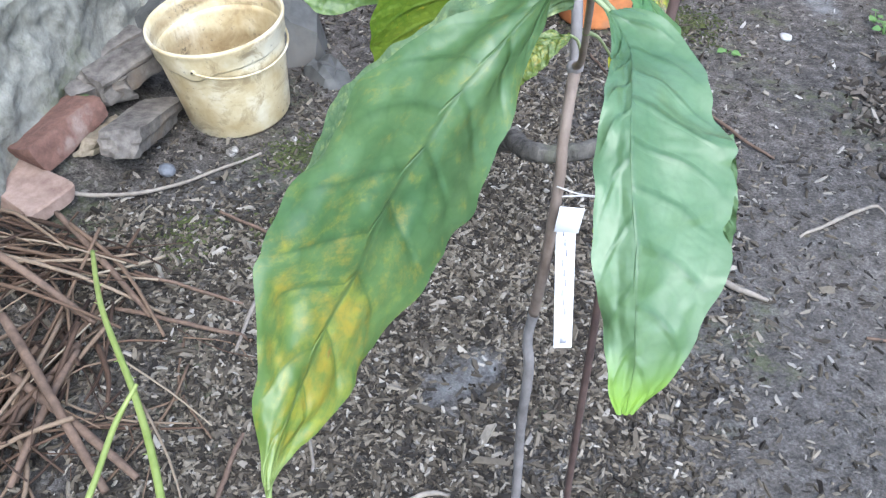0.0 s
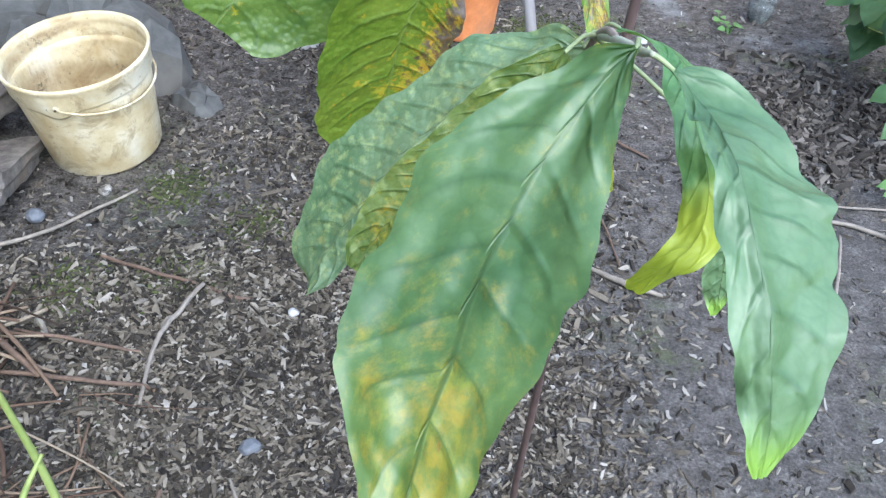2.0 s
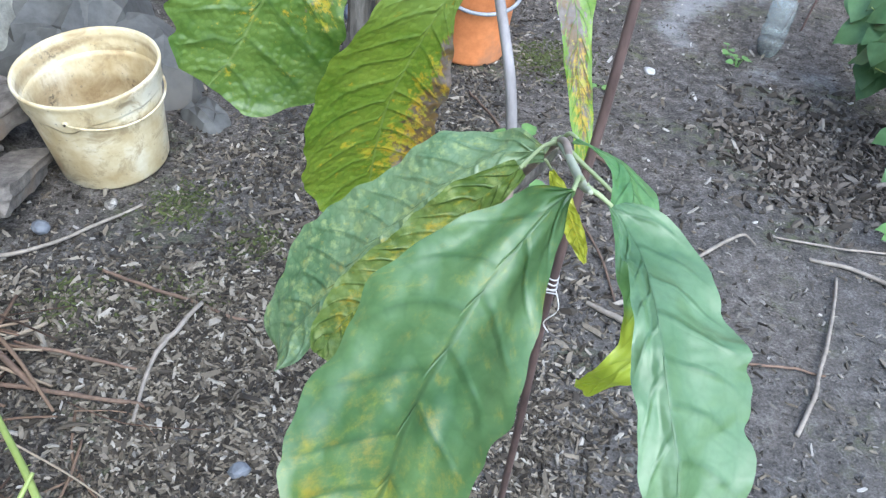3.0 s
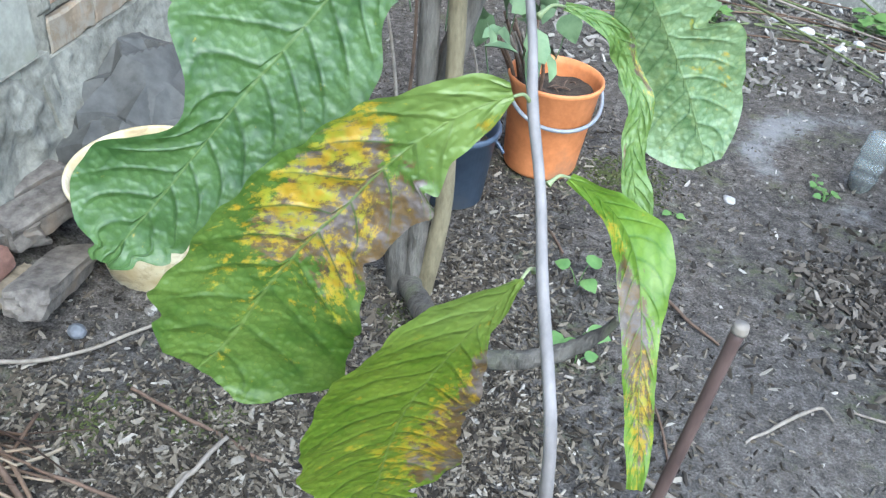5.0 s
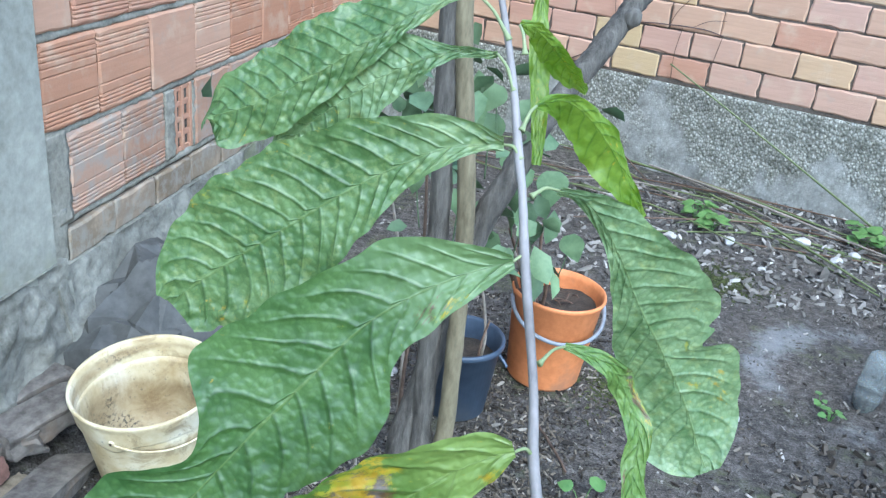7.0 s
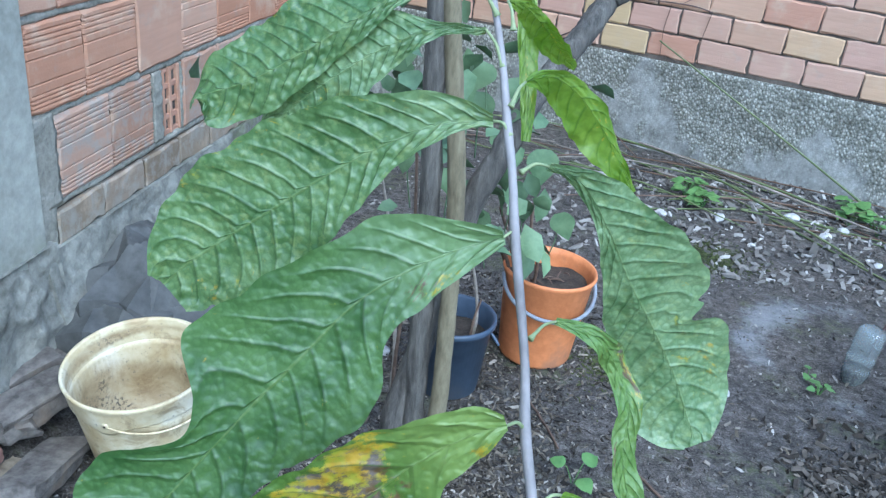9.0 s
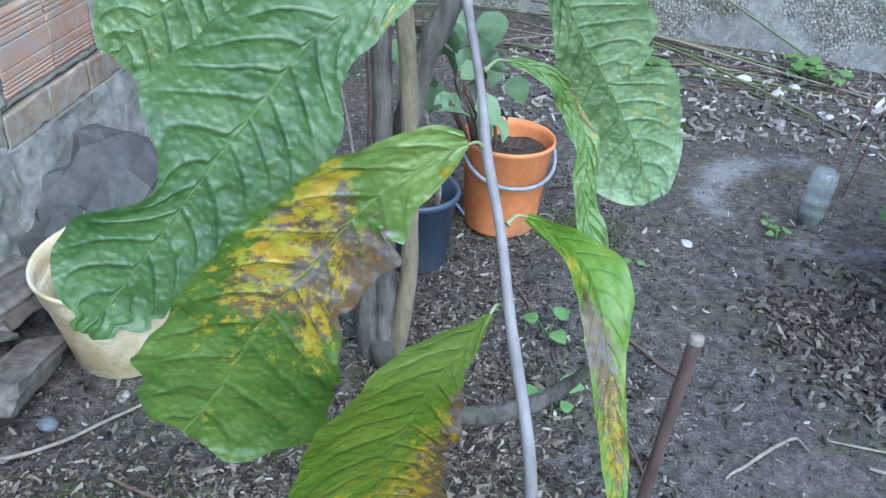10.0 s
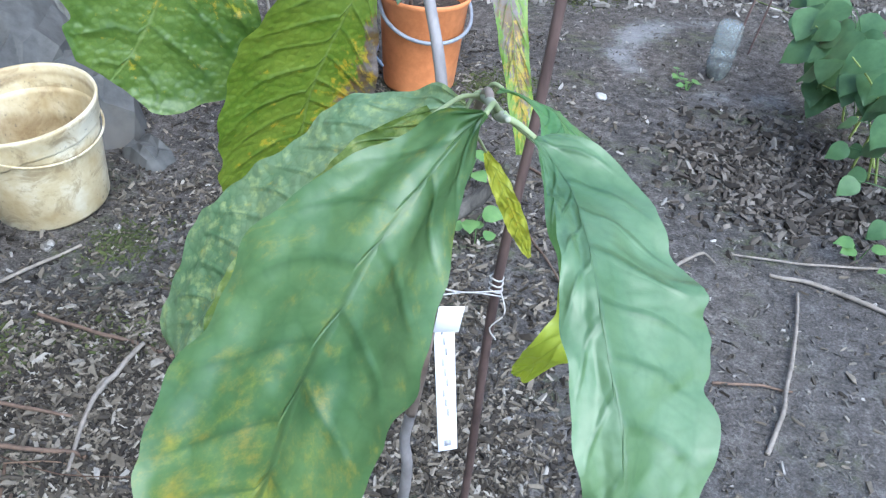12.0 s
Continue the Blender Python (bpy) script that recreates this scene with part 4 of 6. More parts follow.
lf = blade("leaf", [
    (0.3395, 0.0518, 1.1536, 0.0022, 100, 0.0031, -71),
    (0.3592, 0.0567, 1.1478, 0.006, 111, 0.0057, -61),
    (0.3764, 0.0632, 1.1361, 0.0097, 128, 0.0079, -41),
    (0.3912, 0.0715, 1.1101, 0.009, 153, 0.0152, -71),
    (0.4047, 0.0669, 1.0837, 0.0106, 163, 0.0091, -3),
    (0.4053, 0.0566, 1.0521, 0.0084, 161, 0.0091, -11),
    (0.4134, 0.0497, 1.0237, 0.0094, 176, 0.0121, -16),
    (0.4264, 0.0423, 1.0022, 0.0046, 180, 0.0054, -12),
], M_leaf_twist, tree, veins=13.0, quilt=0.0016, bites=(), seed=11, label="narrow twisted leaf with dry edges")
petiole(lf, (0.325, 0.014, 1.158), (0.3395, 0.0518, 1.1536))

lf = blade("leaf", [
    (0.3625, -0.0335, 1.0736, 0.0037, 114, 0.0041, -49),
    (0.3841, -0.0193, 1.0545, 0.0075, 123, 0.0094, -26),
    (0.4033, -0.0085, 1.0311, 0.0109, 156, 0.0174, -42),
    (0.4179, -0.0111, 1.0073, 0.0150, 183, 0.034, -40),
    (0.4276, -0.0227, 0.9806, 0.0160, 168, 0.0200, -9),
    (0.4346, -0.0388, 0.9483, 0.0148, 171, 0.0124, -10),
    (0.439, -0.0533, 0.9187, 0.0105, 171, 0.0113, -9),
    (0.4469, -0.0664, 0.8817, 0.0104, 165, 0.0107, -9),
    (0.4505, -0.0793, 0.8492, 0.0058, 171, 0.0058, -13),
], M_leaf_dry, tree, veins=14.0, quilt=0.0008, bites=(), seed=12, label="withered hanging leaf, half dry and brown")
petiole(lf, (0.35, -0.049, 1.075), (0.3625, -0.0335, 1.0736))

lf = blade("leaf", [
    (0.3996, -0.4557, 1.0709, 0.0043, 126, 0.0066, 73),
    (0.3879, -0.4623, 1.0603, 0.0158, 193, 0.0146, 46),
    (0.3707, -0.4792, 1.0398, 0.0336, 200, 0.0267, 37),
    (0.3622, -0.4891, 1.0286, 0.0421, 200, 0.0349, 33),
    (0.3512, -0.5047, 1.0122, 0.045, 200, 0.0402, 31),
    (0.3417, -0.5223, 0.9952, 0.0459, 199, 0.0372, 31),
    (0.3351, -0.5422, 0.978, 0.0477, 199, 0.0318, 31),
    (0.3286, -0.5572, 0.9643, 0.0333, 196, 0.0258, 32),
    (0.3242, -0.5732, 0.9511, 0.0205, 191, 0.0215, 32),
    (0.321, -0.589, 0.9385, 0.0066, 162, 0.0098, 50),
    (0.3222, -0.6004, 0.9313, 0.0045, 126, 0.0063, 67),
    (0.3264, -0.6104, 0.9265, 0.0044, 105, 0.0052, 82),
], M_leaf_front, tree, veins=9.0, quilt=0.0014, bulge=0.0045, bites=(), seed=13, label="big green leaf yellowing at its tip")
petiole(lf, (0.4055, -0.428, 1.0575), (0.3996, -0.4557, 1.0709))

lf = blade("leaf", [
    (0.3955, -0.3399, 1.0156, 0.0045, -120, 0.0040, 50),
    (0.3746, -0.3367, 1.0118, 0.0175, -115, 0.0120, 50),
    (0.3512, -0.3413, 0.9980, 0.0345, -127, 0.0230, 34),
    (0.3275, -0.3472, 0.9772, 0.0338, -131, 0.0216, 33),
    (0.3044, -0.3527, 0.9532, 0.0383, -136, 0.0145, 41),
    (0.2841, -0.3613, 0.9289, 0.0454, -139, 0.0140, 39),
    (0.2676, -0.3672, 0.9057, 0.0369, -137, 0.0148, 39),
    (0.2525, -0.3755, 0.8816, 0.0304, -128, 0.0117, 38),
    (0.2482, -0.3790, 0.8717, 0.0218, -101, 0.0086, 71),
], M_leaf_pale, tree, veins=12.0, quilt=0.0012, bulge=0.003, bites=(), seed=14, label="mottled grey-green leaf")
petiole(lf, (0.4037, -0.330, 1.0190), (0.3955, -0.3399, 1.0156))

lf = blade("leaf", [
    (0.3812, -0.3871, 1.0353, 0.0047, -165, 0.0047, 15),
    (0.3586, -0.3887, 1.0104, 0.0151, -168, 0.0101, 15),
    (0.3347, -0.3931, 0.9823, 0.0162, -169, 0.0101, 12),
    (0.309, -0.3982, 0.9533, 0.0179, -167, 0.0148, 13),
    (0.2909, -0.4022, 0.9284, 0.0132, -168, 0.0113, 7),
    (0.2823, -0.4066, 0.9122, 0.0061, -172, 0.0048, -5),
], M_leaf_mottle, tree, veins=13.0, quilt=0.0006, bites=(), seed=15, label="pale yellow green leaf mottled with veins")
petiole(lf, (0.4035, -0.329, 1.017), (0.3812, -0.3871, 1.0353))

lf = blade("leaf", [
    (0.4180, -0.4440, 1.0570, 0.0028, -183, 0.0060, 10),
    (0.4274, -0.4612, 1.0521, 0.0064, -183, 0.0226, -4),
    (0.4304, -0.4916, 1.0539, 0.0086, -183, 0.0335, -18),
    (0.4325, -0.5173, 1.0490, 0.0109, -183, 0.0395, -27),
    (0.4370, -0.5400, 1.0330, 0.0132, -183, 0.0390, -31),
    (0.4405, -0.5525, 1.0160, 0.0132, -183, 0.0330, -29),
    (0.4430, -0.5595, 1.0014, 0.0109, -183, 0.0250, -24),
    (0.4445, -0.5643, 0.9892, 0.0092, -183, 0.0165, -21),
    (0.4443, -0.5691, 0.9790, 0.0071, -183, 0.0105, -15),
    (0.4439, -0.5715, 0.9715, 0.0030, -183, 0.0040, -9),
], M_leaf_cool, tree, veins=9.0, quilt=0.0011, bulge=0.002, seed=16, label="long cool green leaf with a lime tip")
petiole(lf, (0.4065, -0.440, 1.0625), (0.4180, -0.4440, 1.0570), sag=(0, 0, 0.001))

lf = blade("leaf", [
    (0.4115, -0.3454, 1.0297, 0.003, 160, 0.003, -20),
    (0.4222, -0.3607, 1.0329, 0.007, 170, 0.009, -25),
    (0.4355, -0.379, 1.0313, 0.01, 175, 0.013, -30),
    (0.4359, -0.4336, 1.025, 0.011, 175, 0.013, -20),
    (0.4448, -0.44, 1.0008, 0.0115, 185, 0.0125, -8),
    (0.4438, -0.4461, 0.9773, 0.0105, 200, 0.011, 15),
    (0.4317, -0.4478, 0.9597, 0.0075, 215, 0.0075, 30),
    (0.4231, -0.4223, 0.9239, 0.003, 220, 0.003, 35),
], M_leaf_curl, tree, veins=12.0, quilt=0.0008, bites=(), seed=17, label="drooping green leaf with a curled lime yellow tip")
petiole(lf, (0.4038, -0.332, 1.0195), (0.4115, -0.3454, 1.0297))

lf = blade("leaf", [
    (0.4795, -0.3675, 0.9613, 0.006, 176, 0.006, -4),
    (0.4851, -0.3714, 0.9247, 0.011, 175, 0.0094, 1),
    (0.4884, -0.3733, 0.8908, 0.0115, 180, 0.0092, -2),
    (0.4902, -0.3753, 0.8663, 0.0034, 182, 0.0024, -14),
], M_leaf_cool, tree, veins=9.0, quilt=0.0011, bites=(), seed=18, label="small crinkled leaf")
petiole(lf, (0.4038, -0.331, 1.018), (0.4795, -0.3675, 0.9613))

lf = blade("leaf", [
    (0.4135, -0.2030, 0.9181, 0.0022, 172, 0.0020, -8),
    (0.4213, -0.2035, 0.9021, 0.0062, 172, 0.0056, -8),
    (0.4330, -0.2023, 0.8762, 0.0078, 172, 0.0070, -8),
    (0.4448, -0.1979, 0.8470, 0.0066, 172, 0.0059, -8),
    (0.4526, -0.1937, 0.8263, 0.0014, 172, 0.0013, -8),
], M_leaf_yellow, tree, veins=8.0, quilt=0.0006, bites=(), seed=19, label="small bright yellow hanging leaf")
petiole(lf, (0.3985, -0.262, 0.962), (0.4135, -0.2030, 0.9181))

lf = blade("leaf", [
    (0.3860, -0.2230, 0.9400, 0.0030, 170, 0.0030, -10),
    (0.3740, -0.2290, 0.9370, 0.0080, 178, 0.0085, -5),
    (0.3610, -0.2370, 0.9270, 0.0100, 182, 0.0110, 0),
    (0.3490, -0.2440, 0.9150, 0.0075, 184, 0.0085, 0),
    (0.3420, -0.2480, 0.9060, 0.0020, 184, 0.0020, 0),
], M_leaf_mottle, tree, veins=8.0, quilt=0.0014, bulge=0.002, seed=20, label="small pale mottled leaf low on the shoot")
petiole(lf, (0.3945, -0.212, 0.921), (0.3860, -0.2230, 0.9400))

# ---- things on and round the sapling ----
cane = thing("garden_stake", "thin dark cane stake stuck in the soil", "stake")
STAKE = [(0.462, -0.150, 1.068), (0.452, -0.145, 0.93), (0.433, -0.155, 0.76), (0.428, -0.11, 0.5), (0.425, -0.05, 0.25), (0.425, 0.0, -0.04)]
part("cane", tube(bmesh.new(), STAKE, [0.0040, 0.0040, 0.0042, 0.0044, 0.0046, 0.0048], 60, 10, 0.05, 9), M_stake, cane)
part("cut_end", tube(bmesh.new(), [(0.4621, -0.1502, 1.0665), (0.4625, -0.1504, 1.0715)], [0.0047, 0.0040], 4, 12), M_stick_pale, cane, "pale cut end")

tag = thing("plant_label", "white plastic plant label looped round the stem", "plant label")
bm = bmesh.new()
box(bm, (0.021, 0.0012, 0.030), (0.396, -0.187, 0.757), pose(0, 0, 0, 8, 5, 12), 0.0004)
part("loop_end", bm, M_label, tag)
bm = bmesh.new()
box(bm, (0.0175, 0.0010, 0.142), (0.397, -0.174, 0.673), pose(0, 0, 0, -10, -2, 14), 0.0004)
strip = part("strip", bm, M_label, tag)
face = pose(0.397, -0.174, 0.673, -10, -2, 14)
for k in range(9):
    bm = bmesh.new()
    box(bm, (0.0014, 0.0003, 0.0075), face @ Vector((-0.002 + 0.0016 * (k % 3), -0.0009, 0.055 - 0.0105 * k)), face.to_3x3().to_4x4(), 0.0)
    part("print_bar", bm, M_ink, strip)
bm = bmesh.new()
box(bm, (0.006, 0.0003, 0.006), face @ Vector((0.0, -0.0009, -0.062)), face.to_3x3().to_4x4(), 0.0)
part("print_bar", bm, M_ink, strip)

tie = thing("string_tie", "white string tying the stem to the stake", "string")
bm = bmesh.new()
tube(bm, [(0.383, -0.186, 0.789), (0.405, -0.183, 0.782), (0.437, -0.166, 0.772)], [0.0007] * 3, 14, 6)
tube(bm, [(0.384, -0.182, 0.776), (0.41, -0.170, 0.772), (0.438, -0.163, 0.764)], [0.0007] * 3, 14, 6)
tube(bm, [(0.437, -0.166, 0.770), (0.441, -0.170, 0.752), (0.430, -0.172, 0.738), (0.436, -0.168, 0.722)], [0.0007] * 4, 16, 6)
for z in (0.766, 0.772, 0.778):
    ring = [(0.433 + 0.0055 * math.cos(a), -0.1555 + 0.0055 * math.sin(a), z + 0.001 * math.sin(2 * a)) for a in np.linspace(0, 2 * math.pi, 10)]
    tube(bm, ring, [0.0008] * 10, 20, 5)
part("string", bm, M_string, tie)


# ---- buckets and pots ----
def bail(bm, radius, height, drop, start, r=0.004, sides=8):
    """A bucket handle that hangs down in front."""
    pts = []
    for a in np.linspace(-90, 90, 15):
        c = math.cos(radians(a))
        pts.append(((radius + 0.006 + 0.012 * c) * math.sin(radians(a)), -(radius + 0.010) * c, height - drop * c ** 0.8 if c > 0 else height))
    return tube(bm, pts, [r] * len(pts), 40, sides)


cream = thing("paint_bucket", "dirty cream plastic bucket, empty and stained", "bucket")
bm = bmesh.new()
lathe(bm, [(0.0, 0.0), (0.115, 0.0), (0.133, 0.002), (0.1375, 0.011), (0.150, 0.12), (0.1605, 0.205), (0.163, 0.222), (0.1672, 0.224), (0.1685, 0.228), (0.1702, 0.256), (0.1722, 0.259), (0.1722, 0.266), (0.1740, 0.270), (0.1758, 0.277), (0.1745, 0.2825), (0.1695, 0.283), (0.1660, 0.277), (0.1630, 0.22), (0.148, 0.12), (0.1335, 0.014), (0.0, 0.010)], 72)
for v in bm.verts:
    a = math.atan2(v.co.y, v.co.x)
    r = math.hypot(v.co.x, v.co.y)
    if 0.165 < r < 0.1705 and v.co.z < 0.26:
        # the lower edge of the rim is worn and dips beside each lug
        v.co.z -= 0.020 * math.exp(-((abs(math.sin(a)) - 0.0) / 0.22) ** 2) + 0.003 * noise.noise(Vector((math.cos(a) * 6, math.sin(a) * 6, 1)))
    f = 1 + 0.006 * math.cos(2 * a + 0.5) * v.co.z / 0.28
    v.co.x, v.co.y = v.co.x * f, v.co.y * f
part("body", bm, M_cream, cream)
bm = bail(bmesh.new(), 0.163, 0.232, 0.042, 0, 0.0030)
for v in bm.verts:
    v.co.y += 0.007
part("handle", bm, M_cream, cream, "thin plastic handle hanging close to the side")
for sx in (-1, 1):
    part("handle_lug", tube(bmesh.new(), [(sx * 0.165, 0, 0.234), (sx * 0.174, 0, 0.234)], [0.009, 0.007], 4, 14), M_cream, cream)
    # solid dark stub in place of the shade inside the pin hole
    part("pin_hole", tube(bmesh.new(), [(sx * 0.1735, 0, 0.234), (sx * 0.1752, 0, 0.234)], [0.003, 0.003], 3, 10), M_potting_hole, cream, "dark stub painted as the shade in the pin hole")
bm = bmesh.new()
lathe(bm, [(0.0, 0.028), (0.06, 0.032), (0.098, 0.027), (0.1335, 0.020)], 40)
for v in bm.verts:
    v.co.z += 0.006 * noise.noise(v.co * 40)
part("dirt", bm, M_potting_hole, cream, "dark dirt in the bottom")
lean = Vector((-0.0366, -0.1192, 1.0)).to_track_quat("Z", "Y").to_matrix().to_4x4()
cream.matrix_world = Matrix.Translation((-0.592, 1.094, ground_z(-0.592, 1.094) + 0.006)) @ lean @ pose(0, 0, 0, 0, 0, 109)

orange = thing("orange_bucket", "orange plastic bucket filled with soil and dry cut stems", "bucket")
bm = bmesh.new()
lathe(bm, [(0.0, 0.0), (0.10, 0.0), (0.112, 0.004), (0.116, 0.015), (0.138, 0.285), (0.143, 0.290), (0.147, 0.300), (0.145, 0.308), (0.139, 0.307), (0.135, 0.285), (0.128, 0.18)], 64)
part("body", bm, M_orange, orange)
bm = bmesh.new()
lathe(bm, [(0.0, 0.252), (0.05, 0.258), (0.10, 0.256), (0.133, 0.250)], 40)
for v in bm.verts:
    v.co.z += 0.016 * noise.noise(v.co * 22)
part("soil", bm, M_potting_hole, orange)
part("handle", bail(bmesh.new(), 0.140, 0.282, 0.085, 0, 0.0062, 10), M_handle, orange, "grey plastic handle hanging down")
for k in range(13):
    r = random.Random(k)
    a = r.uniform(2.2, 4.0)
    p = Vector((-0.085 + 0.03 * r.uniform(-1, 1), 0.02 + 0.06 * r.uniform(-1, 1), 0.22))
    q = p + Vector((-0.05 + 0.06 * r.uniform(-1, 1), 0.05 * r.uniform(-1, 1), 0.17 + 0.10 * r.random()))
    part("cut_stem", tube(bmesh.new(), [p, (p + q) / 2 + Vector((0.01, 0, 0)), q], [0.006, 0.0055, 0.005], 8, 7, 0.1, k), M_stick_brown if k % 3 else M_stick_pale, orange, "dry cut stem")
for k in range(10):
    r = random.Random(200 + k)
    a, d = r.uniform(0, 6.3), r.uniform(0, 0.09)
    p = Vector((d * math.cos(a), d * math.sin(a), 0.262))
    q = p + Vector((r.uniform(-0.05, 0.05), r.uniform(-0.05, 0.05), r.uniform(-0.004, 0.012)))
    part("dry_twig", tube(bmesh.new(), [p, (p + q) / 2 + Vector((0, 0, 0.006)), q], [0.002, 0.0025, 0.0015], 6, 6, 0.2, k), M_stick_brown, orange)
orange.matrix_world = Matrix.Translation((0.279, 1.915, ground_z(0.279, 1.915))) @ pose(0, 0, 0, 1, 2, 22)

pot = thing("nursery_pot", "black plastic nursery pot with a thin dry stem", "plant pot")
bm = bmesh.new()
lathe(bm, [(0.0, 0.0), (0.085, 0.0), (0.092, 0.006), (0.116, 0.215), (0.124, 0.218), (0.128, 0.226), (0.127, 0.238), (0.121, 0.240), (0.115, 0.232), (0.108, 0.16)], 56)
part("body", bm, M_black, pot)
bm = bmesh.new()
lathe(bm, [(0.0, 0.176), (0.06, 0.18), (0.110, 0.172)], 36)
for v in bm.verts:
    v.co.z += 0.012 * noise.noise(v.co * 25)
part("soil", bm, M_potting_hole, pot)
part("dry_stem", tube(bmesh.new(), [(0.06, 0.0, 0.16), (0.068, 0.0, 0.24), (0.055, 0.01, 0.33), (0.02, 0.02, 0.46)], [0.006, 0.005, 0.0045, 0.003], 20, 7, 0.2, 3), M_stick_pale, pot)
part("dry_stem", tube(bmesh.new(), [(0.056, -0.02, 0.16), (0.062, -0.01, 0.24), (0.075, 0.0, 0.3)], [0.004, 0.0035, 0.003], 12, 7, 0.2, 4), M_stick_brown, pot)
part("rim_tab", tube(bmesh.new(), [(0.118, -0.04, 0.222), (0.135, -0.05, 0.208), (0.146, -0.055, 0.196)], [0.005, 0.005, 0.004], 8, 7), M_black, pot)
pot.matrix_world = Matrix.Translation((0.045, 1.64, ground_z(0.045, 1.64)))

bottle = thing("plastic_bottle", "clear plastic bottle stuck upside down in the soil", "bottle")
bm = bmesh.new()
lathe(bm, [(0.012, -0.03), (0.02, 0.0), (0.034, 0.02), (0.041, 0.045), (0.042, 0.055), (0.0395, 0.060), (0.0395, 0.072), (0.042, 0.077), (0.042, 0.090), (0.0395, 0.095), (0.0395, 0.107), (0.042, 0.112), (0.042, 0.15), (0.040, 0.165), (0.030, 0.173), (0.012, 0.168), (0.0, 0.166)], 40)
part("body", bm, M_clear, bottle)
bm = bmesh.new()
lathe(bm, [(0.0, 0.004), (0.018, 0.004), (0.032, 0.022), (0.038, 0.044), (0.036, 0.058), (0.0, 0.056)], 32)
part("dregs", bm, M_soil, bottle, "dirty water and soil inside")
bottle.matrix_world = Matrix.Translation((1.295, 2.09, ground_z(1.305, 2.085) - 0.01)) @ pose(0, 0, 0, -3, 6, 0) @ Matrix.Diagonal((1.05, 1.05, 1.22, 1))

# ---- the shrub with several trunks behind ----
shrub = thing("old_shrub", "old multi-stemmed shrub with grey fissured bark and pruned branches", "shrub")


def fissured(bm, depth):
    """Furrows that run along the bark, and a few lumps."""
    bm.normal_update()
    for v in bm.verts:
        c = v.co
        f = noise.noise(Vector((c.x * 90, c.y * 90, c.z * 14))) + 0.6 * noise.noise(Vector((c.x * 190, c.y * 190, c.z * 30)))
        v.co = c + v.normal * (depth * f + depth * 0.8 * noise.noise(c * 14))
    return bm


TR = [
    ([(0.035, 1.155, -0.04), (0.045, 1.16, 0.15), (0.040, 1.165, 0.45), (0.036, 1.16, 0.75), (0.018, 1.15, 1.18), (0.0, 1.16, 1.7), (-0.03, 1.2, 2.3)], [0.034, 0.027, 0.023, 0.021, 0.020, 0.018, 0.012], M_bark, "grey fissured trunk"),
    ([(0.060, 1.15, -0.04), (0.098, 1.155, 0.22), (0.102, 1.15, 0.45), (0.092, 1.15, 0.79), (0.064, 1.15, 1.03), (0.038, 1.15, 1.25), (-0.01, 1.17, 1.8), (-0.05, 1.2, 2.3)], [0.026, 0.021, 0.019, 0.019, 0.018, 0.018, 0.015, 0.010], M_bark_tan, "smooth tan trunk"),
    ([(0.015, 1.16, -0.04), (-0.002, 1.165, 0.18), (0.028, 1.19, 0.34), (0.100, 1.23, 0.70), (0.162, 1.25, 0.86), (0.205, 1.30, 0.965), (0.247, 1.36, 1.037), (0.293, 1.40, 1.11), (0.347, 1.46, 1.205), (0.429, 1.55, 1.343), (0.60, 1.72, 1.62)], [0.036, 0.033, 0.031, 0.028, 0.026, 0.025, 0.025, 0.025, 0.024, 0.021, 0.014], M_bark, "leaning grey branch"),
]
for k, (p, r, m, l) in enumerate(TR):
    part("trunk", fissured(tube(bmesh.new(), p, r, 220, 30, 0.0, 20 + k), 0.0035 if m is M_bark else 0.0012), m, shrub, l)
knob = rock((0.05, 0.04, 0.05), 6.0)
bmesh.ops.translate(knob, vec=(0.352, 1.438, 1.192), verts=knob.verts)
part("burl", knob, M_bark, shrub, "pruning scar on the branch")
part("branch", tube(bmesh.new(), [(0.20, 0.80, 0.20), (0.26, 0.70, 0.24), (0.345, 0.688, 0.26), (0.43, 0.70, 0.30), (0.485, 0.70, 0.36), (0.50, 0.69, 0.40)], [0.022, 0.020, 0.019, 0.016, 0.010, 0.006], 30, 12, 0.3, 31), M_bark, shrub, "low grey cut branch")
part("branch", tube(bmesh.new(), [(0.03, 1.15, 0.03), (0.12, 0.95, 0.10), (0.20, 0.80, 0.205)], [0.03, 0.028, 0.026], 16, 12, 0.2, 33), M_bark, shrub)
part("cut_branch", tube(bmesh.new(), [(0.17, 0.86, 0.16), (0.195, 0.70, 0.32), (0.222, 0.52, 0.485)], [0.012, 0.010, 0.009], 14, 9, 0.15, 32), M_bark, shrub)
part("cut_end", tube(bmesh.new(), [(0.2215, 0.523, 0.482), (0.2235, 0.512, 0.492)], [0.0095, 0.0085], 3, 12), M_stick_pale, shrub, "pale pruned cut")


